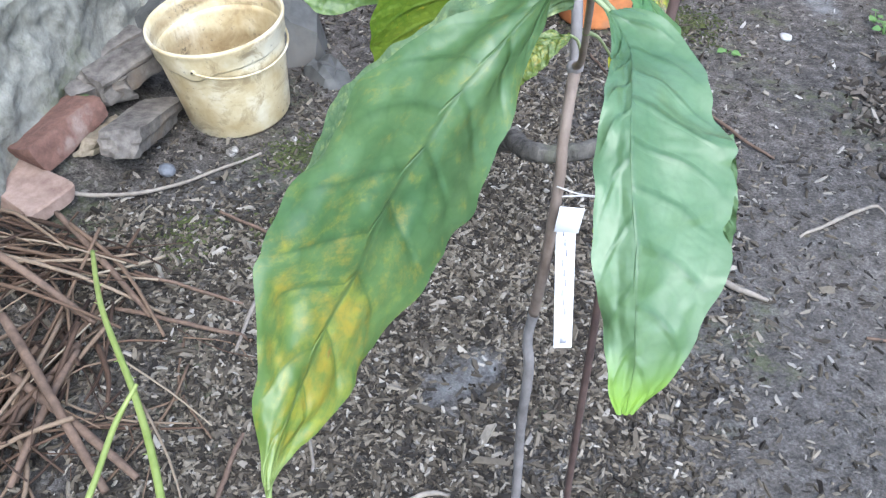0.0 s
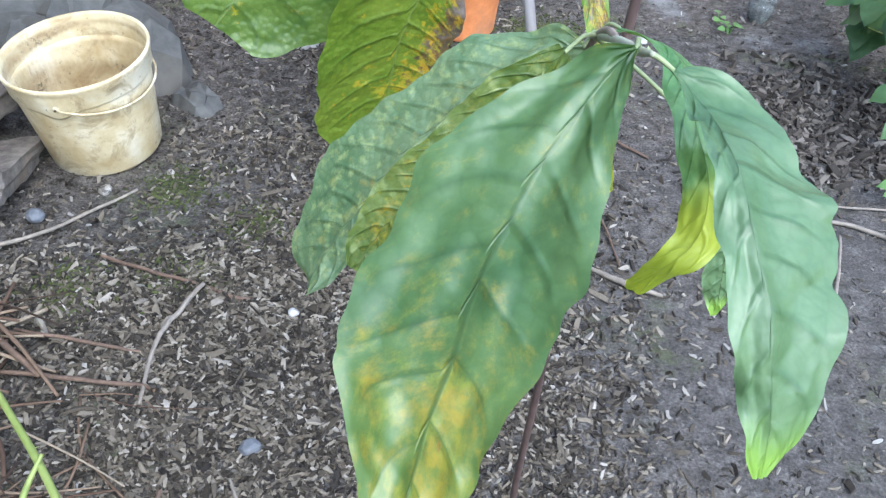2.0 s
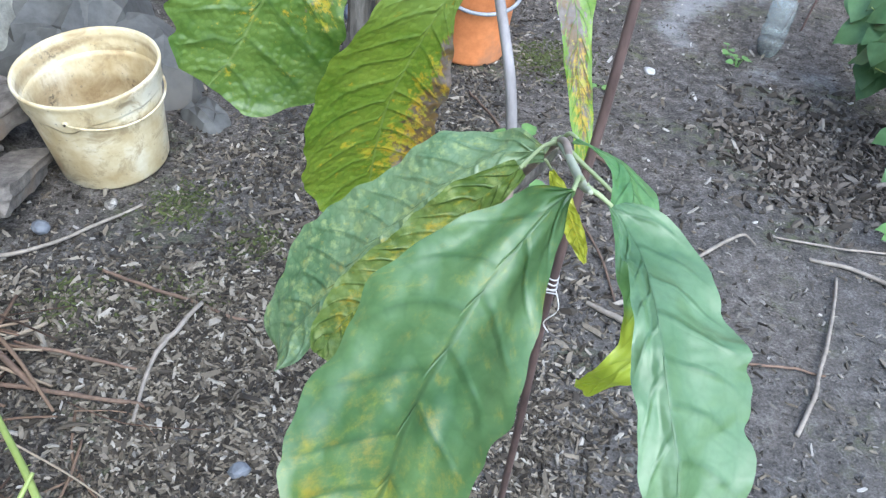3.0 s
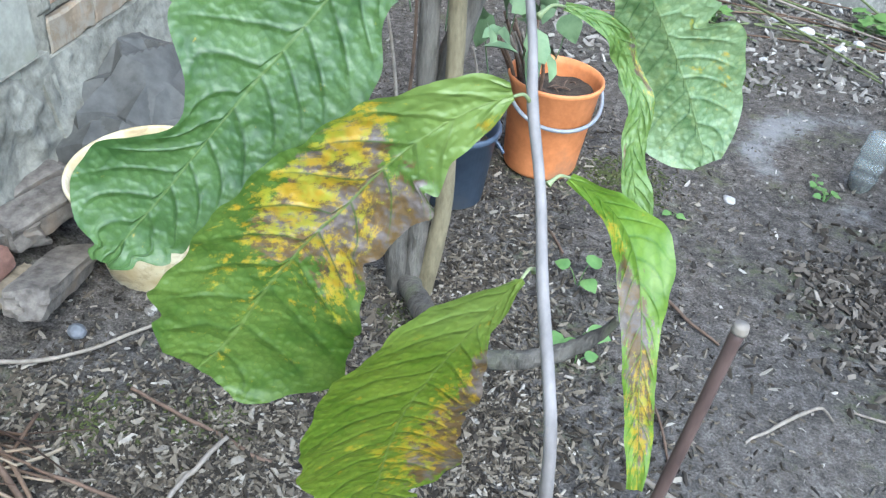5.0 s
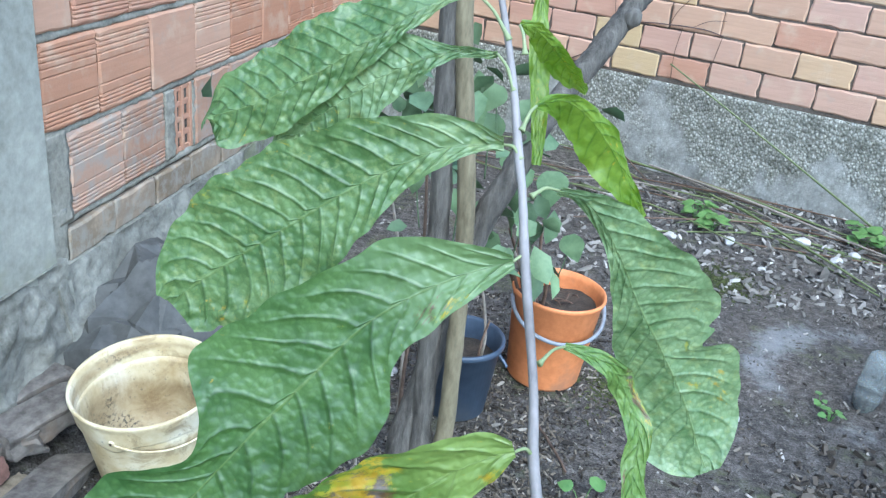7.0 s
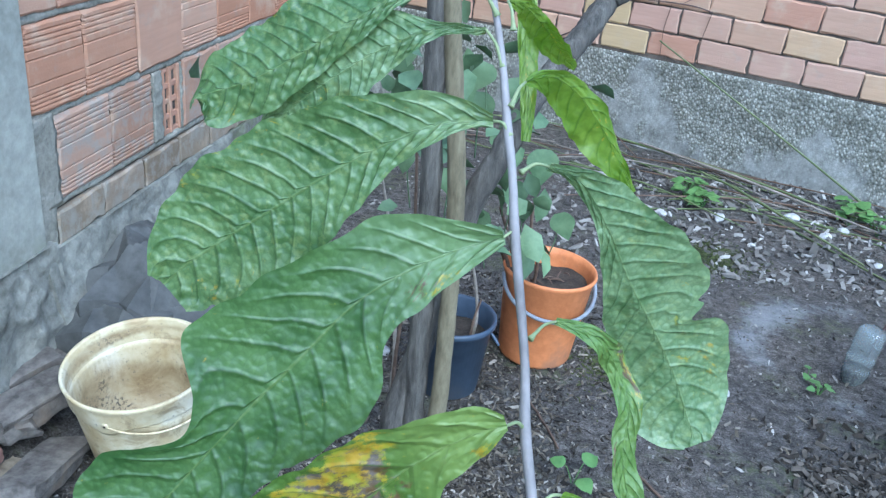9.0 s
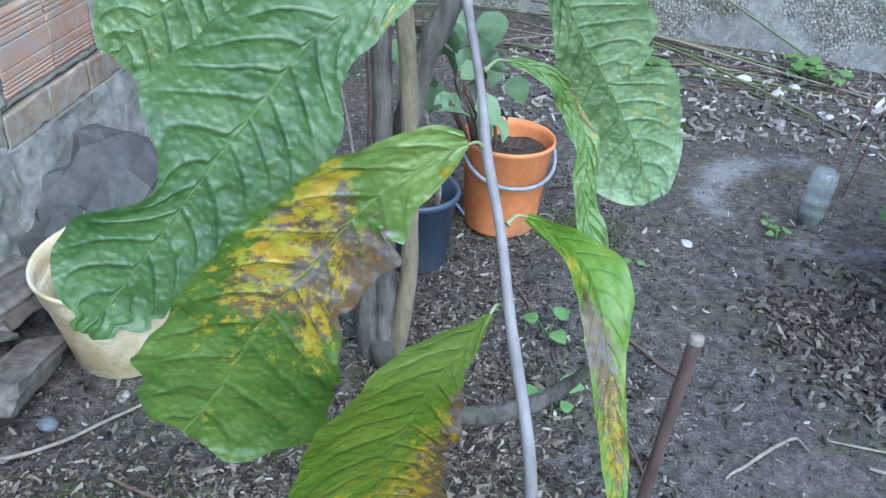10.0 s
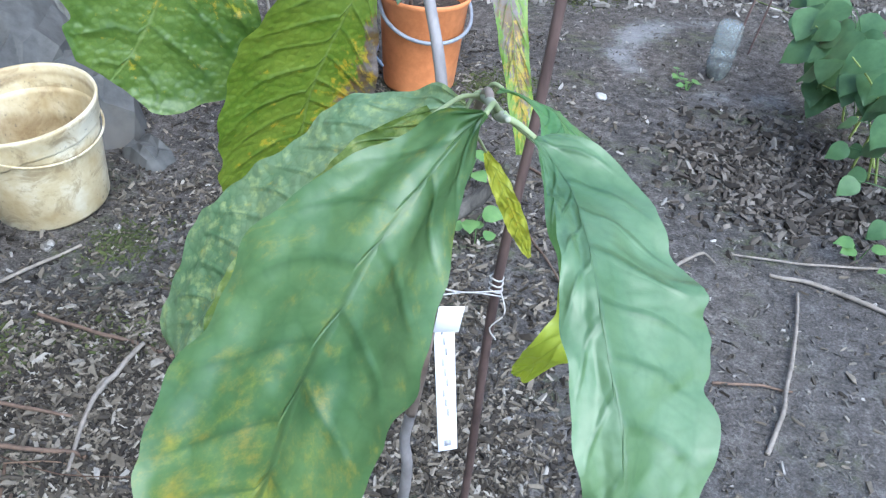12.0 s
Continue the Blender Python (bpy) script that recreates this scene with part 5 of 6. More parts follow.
def round_leaf(bm, c, d, up, size, fold=0.15):
    """A broad pointed leaf blade, folded along its midrib and drooping at the tip."""
    d, up = d.normalized(), up.normalized()
    s = d.cross(up).normalized()
    up = s.cross(d)
    rows = []
    for k in range(9):
        f = k / 8
        w = 0.46 * size * math.sin(math.pi * min(1, 0.06 + 0.94 * f) ** 0.72) * (1 - 0.12 * f)
        m = c + d * size * f - up * size * 0.22 * f * f
        ripple = 0.03 * size * math.sin(f * 13 + size * 400)
        rows.append([bm.verts.new(m + s * w * q + up * (fold * abs(q) * w + ripple * (abs(q) > 0.9) * (1 if q > 0 else -1) - 0.10 * w * q * q)) for q in (-1, -0.5, 0, 0.5, 1)])
    for a, b in zip(rows, rows[1:]):
        for k in range(4):
            bm.faces.new((a[k], a[k + 1], b[k + 1], b[k]))


def leafy(bm, centre, spread, count, size, seed, droop=0.3):
    """Many small pointed leaves, each a folded diamond of its own."""
    r = random.Random(seed)
    for _ in range(count):
        c = Vector(centre) + Vector([r.gauss(0, s) for s in spread])
        d = Vector((r.uniform(-1, 1), r.uniform(-1, 1), r.uniform(-1, 0.5) - droop)).normalized()
        s = d.cross(Vector((r.uniform(-1, 1), r.uniform(-1, 1), r.uniform(0.2, 1)))).normalized()
        up = s.cross(d)
        l, w = size * r.uniform(0.6, 1.3), size * r.uniform(0.25, 0.42)
        pts = [c, c + d * l * 0.35 + s * w + up * w * 0.35, c + d * l * 0.72 + s * w * 0.8 + up * w * 0.2, c + d * l - up * l * 0.1, c + d * l * 0.72 - s * w * 0.8 + up * w * 0.2, c + d * l * 0.35 - s * w + up * w * 0.35, c + d * l * 0.5]
        v = [bm.verts.new(p) for p in pts]
        for a, b in ((0, 1), (1, 2), (2, 3), (3, 4), (4, 5), (5, 0)):
            bm.faces.new((v[a], v[b], v[6]))
    return bm


bm = bmesh.new()
leafy(bm, (0.14, 1.62, 0.60), (0.08, 0.10, 0.16), 15, 0.085, 1)
leafy(bm, (-0.05, 1.45, 0.95), (0.16, 0.12, 0.14), 60, 0.07, 2)
leafy(bm, (0.20, 1.75, 0.50), (0.05, 0.06, 0.07), 4, 0.11, 3)
part("foliage", bm, M_shrub, shrub, "thin grey-green foliage on low shoots", kind="stuff")
for k, (x, y, z, size, tilt) in enumerate([(0.224, 1.75, 0.69, 0.10, 0.2), (0.125, 1.75, 0.66, 0.085, -0.3), (0.157, 1.76, 0.585, 0.09, 0.5), (0.085, 1.74, 0.49, 0.10, -0.6), (0.294, 1.80, 0.50, 0.085, 0.8), (0.19, 1.80, 0.53, 0.07, 0.0), (-0.018, 1.70, 0.78, 0.08, 0.4), (0.04, 1.72, 0.83, 0.10, 0.0), (0.10, 1.70, 0.75, 0.07, 0.9), (-0.138, 1.70, 0.66, 0.075, -0.4), (-0.02, 1.70, 0.62, 0.08, 0.2), (0.06, 1.66, 0.93, 0.075, -0.5), (0.13, 1.68, 0.90, 0.07, 0.5)]):
    bm = bmesh.new()
    r = random.Random(300 + k)
    root = Vector((x - 0.03 * tilt, y + 0.03, z - 0.16))
    c = Vector((x, y, z + size * 0.35))
    tube(bm, [root, (root + c) / 2 + Vector((0.015 * tilt, 0, 0.01)), c], [0.0022, 0.0018, 0.0012], 8, 6)
    round_leaf(bm, c, Vector((0.5 * tilt, -0.25, -0.9)), Vector((r.uniform(-0.5, 0.5), -1, 0.45)), size)
    part("leaf", bm, M_shrub, shrub, "broad grey-green hanging leaf")
for k in range(5):
    r = random.Random(50 + k)
    p = Vector((-0.12 + 0.1 * r.random(), 1.35 + 0.35 * r.random(), 0.2))
    q = p + Vector((r.uniform(-0.2, 0.1), r.uniform(0, 0.2), r.uniform(0.45, 0.95)))
    part("thin_shoot", tube(bmesh.new(), [(p.x, p.y, -0.02), p, (p + q) / 2 + Vector((0.02, 0, 0)), q], [0.006, 0.0055, 0.0045, 0.003], 16, 7, 0.1, k), M_stick_pale if k % 2 else M_stick_brown, shrub)

# ---- rubble along the wall ----
def loose(name, bm, material, label, category, m, group="", smooth=True):
    ob = part(name, bm, material, None, label, smooth)
    ob.matrix_world = m
    return tagged(ob, category=category, group=group)


def slab(size, seed, cuts=8, rough=0.0045, layers=True):
    """A long broken stone: skewed corners, split layers along its sides and rough ends."""
    bm = bmesh.new()
    bmesh.ops.create_cube(bm, size=1.0)
    bmesh.ops.subdivide_edges(bm, edges=bm.edges[:], cuts=cuts, use_grid_fill=True)
    r = random.Random(seed)
    skew = {(i, j, k): Vector((r.uniform(-0.16, 0.04) * i, r.uniform(-0.24, 0.04) * j, r.uniform(-0.26, 0.04) * k)) for i in (-1, 1) for j in (-1, 1) for k in (-1, 1)}
    off = Vector((seed * 2.3, seed, 0))
    for v in bm.verts:
        c = v.co.copy()
        move = Vector((0, 0, 0))
        for (i, j, k), d in skew.items():
            move += d * ((0.5 + i * c.x) * (0.5 + j * c.y) * (0.5 + k * c.z))
        edge = (abs(c.x) > 0.49) + (abs(c.y) > 0.49) + (abs(c.z) > 0.49)
        q = (c + move) * (1.0, 0.97, 0.93)[max(edge - 1, 0)]
        p = Vector((q.x * size[0], q.y * size[1], q.z * size[2]))
        d = Vector((noise.noise(p * 26 + off), noise.noise(p * 26 + off + Vector((7, 0, 0))), noise.noise(p * 26 + off + Vector((0, 9, 0)))))
        d += 0.6 * Vector((noise.noise(p * 70 + off), noise.noise(p * 70 + off + Vector((3, 0, 0))), noise.noise(p * 70 + off + Vector((0, 5, 0)))))
        p += d * rough
        if layers and abs(c.y) > 0.49:
            p.y -= math.copysign(0.005 * (0.5 + 0.5 * math.sin(math.floor(c.z * 4 + seed) * 2.4)), c.y)
        if layers and abs(c.x) > 0.49:
            p.x -= math.copysign(0.014 * (0.5 + noise.noise(Vector((c.y * 3, math.floor(c.z * 4) * 1.7, seed)))), c.x)
        v.co = p
    return bm


def crisp(ob, degrees=24):
    ob.data.set_sharp_from_angle(angle=radians(degrees))
    return ob


for size, seed, at, turn, material, label in [
        ((0.28, 0.112, 0.085), 1, (-0.862, 1.005, 0.138), (6, -4, 66), M_slate, "long grey weathered stone slab lying on rubble"),
        ((0.32, 0.115, 0.090), 2, (-0.752, 0.862, 0.072), (6, 12, 97), M_slate, "grey split stone slab beside the bucket"),
        ((0.27, 0.12, 0.085), 3, (-0.968, 1.115, 0.125), (0, -4, 62), M_slate, "grey stone slab against the concrete base"),
        ((0.19, 0.055, 0.055), 4, (-0.828, 0.815, 0.055), (14, 10, 90), M_tan_stone, "tan broken stone piece with mossy edge"),
        ((0.22, 0.16, 0.10), 9, (-0.93, 1.22, 0.10), (0, 6, 20), M_slate, "grey stone piece half under the slabs"),
        ((0.20, 0.13, 0.09), 15, (-0.915, 0.950, 0.110), (0, 5, 40), M_slate, "rough grey stone wedged beside the red brick")]:
    crisp(loose("stone_slab", slab(size, seed), material, label, "stone", pose(*at, *turn), "rubble stones"))
crisp(loose("red_brick", slab((0.27, 0.145, 0.085), 5, 7, 0.004, False), M_red, "old dark red brick lying on the bank", "brick", pose(-0.905, 0.760, 0.105, -8, -6, 78), "loose bricks"))
crisp(loose("red_brick", slab((0.30, 0.16, 0.045), 6, 7, 0.004, False), M_pink, "worn pale pink brick with pale mortar crumbs", "brick", pose(-0.935, 0.590, 0.050, 8, 3, -22), "loose bricks"))


def crumpled(name, m, size, seed, label, cells=9, fold=0.35, shape=None):
    """Stiff plastic sheet thrown down in a heap: flat facets between sharp creases, closed down to the ground."""
    r = random.Random(seed)
    bm = bmesh.new()
    n, k = cells, 6
    knots = {}
    for j in range(n + 1):
        for i in range(n + 1):
            x, y = (i / n - 0.5) * 2, (j / n - 0.5) * 2
            rim = i in (0, n) or j in (0, n)
            jx, jy = (0, 0) if rim else (r.uniform(-0.42, 0.42) * 2 / n, r.uniform(-0.42, 0.42) * 2 / n)
            d = (abs(x) ** 2.6 + abs(y) ** 2.6)
            h = max(0.0, 1 - d) ** 0.5
            h *= shape(x, y) if shape else 1.0
            h *= 1 - fold * r.random() ** 1.3
            rr = 1.0 if d <= 1 else d ** (-1 / 2.6)
            knots[i, j] = Vector(((x * rr + jx) * size[0] / 2, (y * rr + jy) * size[1] / 2, h * size[2] - (0.03 if rim else 0)))
    off = Vector((seed * 4.1, seed * 2.7, seed))
    grid = []
    for j in range(n * k + 1):
        row = []
        for i in range(n * k + 1):
            a, b = min(i // k, n - 1), min(j // k, n - 1)
            u, v = i / k - a, j / k - b
            p00, p10, p01, p11 = knots[a, b], knots[a + 1, b], knots[a, b + 1], knots[a + 1, b + 1]
            if (a + b + seed) % 2:
                p = p00 + (p10 - p00) * u + (p01 - p00) * v if u + v <= 1 else p11 + (p01 - p11) * (1 - u) + (p10 - p11) * (1 - v)
            else:
                p = p00 + (p10 - p00) * u + (p11 - p10) * v if u >= v else p00 + (p01 - p00) * v + (p11 - p01) * u
            p = p + Vector((0, 0, 0.007 * noise.noise(p * 16 + off) + 0.003 * abs(noise.noise(p * 45 + off))))
            row.append(bm.verts.new(p))
        grid.append(row)
    for a, b in zip(grid, grid[1:]):
        for i in range(n * k):
            bm.faces.new((a[i], a[i + 1], b[i + 1], b[i]))
    ob = part(name, bm, M_tarp, None, label)
    ob.matrix_world = m
    crisp(ob, 22)
    return tagged(ob, category="plastic sheet", group="plastic sheets")


crumpled("plastic_sheet", pose(-0.85, 1.375, 0.02, 0, 0, 8), (0.40, 0.38, 0.225), 2, "smooth dark grey plastic sack bulging behind the bucket", 5, 0.10)
crumpled("plastic_sheet", pose(-0.84, 1.555, 0.03, 0, 0, 3), (0.37, 0.58, 0.37), 4, "crumpled grey plastic sheet heaped on the bank", 7, 0.20, lambda x, y: 0.86 - 0.16 * x + 0.04 * y)
crumpled("plastic_sheet", pose(-0.635, 1.49, 0.0, 0, 0, 24), (0.30, 0.34, 0.27), 5, "sagging grey plastic sheet beside the heap", 6, 0.18, lambda x, y: 0.82 - 0.20 * x)
crumpled("plastic_sheet", pose(-0.43, 1.33, 0.0, 0, 0, -38), (0.20, 0.12, 0.055), 6, "pale torn end of plastic sheet on the soil", 5, 0.5)

crisp(loose("blue_stone", rock((0.045, 0.04, 0.035), 1.4), M_blue_stone, "small blue-grey stone beside the slabs", "stone", pose(-0.645, 0.775, 0.012), "small stones"), 8)
crisp(loose("blue_stone", rock((0.04, 0.034, 0.03), 2.4), M_blue_stone, "small blue-grey stone among bark chips", "stone", pose(-0.012, 0.165, 0.008), "small stones"), 8)
crisp(loose("white_stone", rock((0.026, 0.022, 0.016), 3.4), M_white, "small white pebble on the soil", "stone", pose(0.0, 0.505, 0.008), "small stones"), 8)
for k, (x, y, s) in enumerate([(1.326, 3.503, 0.09), (1.45, 3.333, 0.07), (0.98, 3.35, 0.08), (0.876, 1.875, 0.05), (1.55, 3.45, 0.06), (1.2, 3.62, 0.06), (-0.20, 1.72, 0.06), (-0.17, 1.74, 0.05), (0.72, 3.3, 0.06), (1.1, 3.1, 0.04), (1.62, 3.1, 0.05), (-0.53, 0.90, 0.045), (-0.40, 0.99, 0.03)]):
    crisp(loose("white_stone", rock((s, s * 0.7, s * 0.5), 4.1 + k), M_white if k not in (11, 12) else M_pebble, "pale stone lying on the soil", "stone", pose(x, y, ground_z(x, y) + s * 0.12, 0, 0, 40 * k), "small stones"), 8)


# ---- sticks ----
def stick(points, radii, material, label, seed=0, lift=0.005):
    r = random.Random(seed)
    fine = spline([(*p, q) for p, q in zip(points, radii)], 3 * len(points))
    wob = 0.0024 * min(1.0, math.dist(points[0], points[-1]) / 0.4)
    pts = [(x + r.gauss(0, wob), y + r.gauss(0, wob), ground_z(x, y) + lift + z) for x, y, z, _ in fine]
    radii = [q for *_, q in fine]
    ob = part("stick", tube(bmesh.new(), pts, [q * 0.78 for q in radii], 34, 8, 0.3, seed), material, None, label)
    return tagged(ob, category="stick", group="fallen sticks")


stick([(-0.459, 0.905, 0.0), (-0.62, 0.70, 0.01), (-0.80, 0.60, 0.03)], [0.0045, 0.006, 0.007], M_stick_pale, "long pale dry stick on the soil", 1)
stick([(-0.45, 0.645, 0.01), (-0.30, 0.60, 0.004), (-0.10, 0.54, 0.0)], [0.005, 0.0055, 0.005], M_stick_brown, "thin dark stick on the soil", 2)
stick([(-0.20, 0.565, 0.012), (-0.235, 0.46, 0.008), (-0.245, 0.40, 0.006), (-0.232, 0.25, 0.0)], [0.006, 0.007, 0.006, 0.005], M_stick_pale, "crooked grey stick on bark chips", 3)
stick([(-0.51, 0.295, 0.01), (-0.36, 0.29, 0.01), (-0.215, 0.285, 0.0)], [0.006, 0.006, 0.005], M_stick_brown, "reddish brown stick on bark chips", 4)
stick([(-0.52, 0.40, 0.02), (-0.40, 0.385, 0.012), (-0.27, 0.375, 0.0)], [0.004, 0.005, 0.004], M_stick_brown, "thin brown stick on bark chips", 5)
stick([(0.84, 0.855, 0.0), (0.93, 0.93, 0.005), (1.01, 0.995, 0.01), (1.04, 0.97, 0.005)], [0.004, 0.006, 0.005, 0.003], M_stick_pale, "pale forked stick on bare soil", 6)
stick([(1.08, 1.02, 0.0), (1.25, 0.99, 0.004), (1.5, 0.985, 0.0)], [0.004, 0.004, 0.004], M_stick_pale, "thin pale stick on bare soil", 7)
stick([(1.165, 0.937, 0.0), (1.28, 0.90, 0.004), (1.42, 0.79, 0.0)], [0.006, 0.007, 0.007], M_stick_pale, "pale stripped stick on bare soil", 8)
stick([(1.212, 0.872, 0.004), (1.084, 0.535, 0.01), (1.0, 0.37, 0.0)], [0.005, 0.006, 0.006], M_stick_pale, "straight pale stick on bare soil", 9)
stick([(0.94, 0.55, 0.0), (1.02, 0.548, 0.004), (1.10, 0.542, 0.0)], [0.004, 0.004, 0.003], M_stick_brown, "thin brown twig on bare soil", 10)
stick([(0.62, 0.70, 0.0), (0.70, 0.64, 0.006), (0.76, 0.62, 0.0)], [0.007, 0.009, 0.005], M_stick_pale, "short pale splinter of bark", 11)
stick([(0.62, 1.38, 0.0), (0.72, 1.24, 0.006), (0.80, 1.16, 0.0)], [0.005, 0.006, 0.004], M_stick_brown, "dark twig on bare soil", 12)
stick([(0.60, 1.05, 0.0), (0.66, 0.85, 0.006), (0.68, 0.70, 0.0)], [0.004, 0.004, 0.003], M_stick_brown, "thin dark twig on bare soil", 13)
stick([(0.30, 1.62, 0.0), (0.36, 1.50, 0.006), (0.40, 1.42, 0.0)], [0.004, 0.005, 0.004], M_stick_brown, "thin twig beside the orange bucket", 14)
stick([(-0.03, 0.10, 0.0), (0.0, 0.04, 0.003), (0.01, 0.0, 0.0)], [0.004, 0.004, 0.003], M_stick_pale, "short pale twig among bark chips", 15)
stick([(0.02, -0.1, 0.0), (0.025, -0.16, 0.004), (0.03, -0.2, 0.0)], [0.004, 0.004, 0.003], M_stick_pale, "short pale twig on bark chips", 16)
stick([(0.14, -0.03, 0.0), (0.2, 0.02, 0.006), (0.24, 0.03, 0.0)], [0.005, 0.006, 0.004], M_stick_pale, "bent pale twig on bark chips", 17)
stick([(-0.14, 0.07, 0.0), (-0.13, -0.02, 0.006), (-0.12, -0.12, 0.0)], [0.005, 0.006, 0.005], M_stick_brown, "brown twig on bark chips", 18)

# sticks and canes heaped at the foot of the far wall
r = random.Random(77)
for k in range(34):
    s = r.uniform(-0.9, 0.9) if k < 24 else r.uniform(0.2, 1.6)
    c = FAR_O + FAR_D * s + FAR_N * r.uniform(0.12, 0.75)
    a = math.atan2(FAR_D.y, FAR_D.x) + r.gauss(0, 0.34)
    l = r.uniform(0.25, 0.75)
    d = Vector((math.cos(a), math.sin(a), 0)) * l
    z = r.uniform(0.0, 0.10) * max(0, 1 - abs(s) / 1.2)
    p, q = c - d, c + d
    stick([(p.x, p.y, z * 0.6), (c.x, c.y, z), (q.x, q.y, z * 0.4)], [0.004, 0.0055, 0.003], (M_cane, M_stick_pale, M_stick_brown, M_cane, M_twig)[k % 5], "dry cane in the heap by the far wall", 100 + k)
for k, (p, q) in enumerate([((0.35, 4.20), (1.75, 3.55)), ((0.9, 3.75), (1.55, 3.05)), ((0.6, 4.1), (2.0, 3.2))]):
    stick([(*p, 0.08), ((p[0] + q[0]) / 2, (p[1] + q[1]) / 2 + 0.03, 0.05), (*q, 0.01)], [0.007, 0.008, 0.005], M_cane if k < 2 else M_stick_pale, "long green cut cane on the ground", 150 + k)
loose_cane = part("leaning_cane", tube(bmesh.new(), [FAR_O + FAR_D * 0.15 + FAR_N * 0.03 + Vector((0, 0, 0.60)), FAR_O + FAR_D * 0.8 + FAR_N * 0.10 + Vector((0, 0, 0.30)), FAR_O + FAR_D * 1.45 + FAR_N * 0.25 + Vector((0, 0, 0.02))], [0.004, 0.005, 0.006], 20, 7, 0.1, 5), M_cane, None, "thin green cane leaning on the far wall")
tagged(loose_cane, category="cane")


creeper = thing("dry_creeper", "thin dry creeper stems clinging to the far brick wall", "creeper")
for k, run in enumerate(([(-0.42, 0.52), (-0.25, 0.62), (-0.09, 0.765), (0.10, 0.795), (0.28, 0.80), (0.385, 0.785)], [(0.22, 0.80), (0.30, 0.845), (0.385, 0.86)], [(0.10, 0.795), (0.13, 0.87), (0.20, 0.96)], [(0.16, 0.52), (0.155, 0.66), (0.17, 0.79)], [(-0.30, 0.58), (-0.20, 0.72), (-0.22, 0.90), (-0.15, 1.05)], [(0.365, 0.52), (0.36, 0.62), (0.385, 0.79)])):
    part("stem", tube(bmesh.new(), [FAR_O + FAR_D * a + FAR_N * (0.010 + 0.006 * (i % 2)) + Vector((0, 0, z)) for i, (a, z) in enumerate(run)], [0.0035 if k == 0 else 0.0018] * len(run), 26, 6, 0.3, 60 + k), M_stake if k < 2 else M_stick_brown, creeper)


# ---- brush pile ----
def rods(bm, n, box_lo, box_hi, direction, seed, length, radius, fan=0.5, lift=0.0, tilt=0.15):
    r = random.Random(seed)
    for k in range(n):
        c = Vector([r.uniform(a, b) for a, b in zip(box_lo, box_hi)])
        a = math.radians(direction) + r.gauss(0, fan)
        l = length * r.uniform(0.4, 1.2)
        d = Vector((math.cos(a), math.sin(a), r.gauss(0, tilt))) * l / 2
        bend = Vector((r.gauss(0, 0.02), r.gauss(0, 0.02), r.gauss(0, 0.012)))
        rad = radius * r.uniform(0.5, 1.5)
        pts = [c - d, c + bend, c + d]
        pts = [(p[0], p[1], max(p[2], ground_z(p[0], p[1]) + rad)) for p in pts]
        tube(bm, pts, [rad, rad * 0.9, rad * 0.6], 7, 5)
    return bm


pile = thing("brush_pile", "pile of dry brown twigs and bramble canes on the soil", "brush pile")
bm = rods(bmesh.new(), 75, (-0.95, -0.25, 0.01), (-0.50, 0.40, 0.09), -70, 5, 0.40, 0.0036, 0.75)
rods(bm, 55, (-0.95, 0.30, 0.01), (-0.62, 0.47, 0.09), -12, 6, 0.42, 0.0036, 0.32)
rods(bm, 60, (-0.72, -0.40, 0.01), (-0.42, 0.22, 0.07), -74, 8, 0.34, 0.0042, 0.45, 0, 0.12)
rods(bm, 34, (-0.55, -0.30, 0.0), (-0.22, 0.35, 0.02), -35, 7, 0.26, 0.0024, 0.8, 0, 0.05)
part("twig", bm, M_twig, pile, kind="stuff")
for k, (p, q, rad) in enumerate([((-0.62, 0.14, 0.12), (-0.30, -0.10, 0.02), 0.009), ((-0.50, 0.16, 0.05), (-0.52, -0.22, 0.03), 0.008), ((-0.80, 0.30, 0.15), (-0.50, 0.22, 0.05), 0.008), ((-0.72, 0.46, 0.10), (-0.42, 0.28, 0.03), 0.007), ((-0.555, 0.05, 0.07), (-0.264, -0.064, 0.02), 0.0085), ((-0.487, 0.14, 0.06), (-0.442, -0.139, 0.04), 0.007)]):
    part("branch", tube(bmesh.new(), [p, ((p[0] + q[0]) / 2, (p[1] + q[1]) / 2, (p[2] + q[2]) / 2 + 0.01), q], [rad, rad, rad * 0.8], 14, 8, 0.2, k), M_stick_brown, pile)
shoots = thing("bramble_shoot", "fresh green bramble shoot lying over the brush", "bramble")
part("cane", tube(bmesh.new(), [(-0.535, 0.315, 0.145), (-0.41, 0.15, 0.17), (-0.265, -0.005, 0.165), (-0.17, -0.12, 0.155), (-0.08, -0.25, 0.13)], [0.0045, 0.0052, 0.006, 0.0062, 0.0065], 40, 9, 0.05, 3), M_shoot, shoots)
part("cane", tube(bmesh.new(), [(-0.258, -0.0, 0.18), (-0.27, -0.06, 0.15), (-0.25, -0.16, 0.14), (-0.24, -0.26, 0.12)], [0.003, 0.005, 0.005, 0.005], 24, 9, 0.05, 4), M_shoot, shoots)
for k in range(14):
    f = k / 13
    p = spline([(-0.535, 0.315, 0.145), (-0.41, 0.15, 0.17), (-0.265, -0.005, 0.165), (-0.17, -0.12, 0.155)], 14)[k]
    a = k * 2.4
    d = Vector((math.cos(a), math.sin(a), 0.3)) * 0.012
    part("thorn", tube(bmesh.new(), [p, Vector(p) + d], [0.0016, 0.0003], 3, 5), M_shoot, shoots)


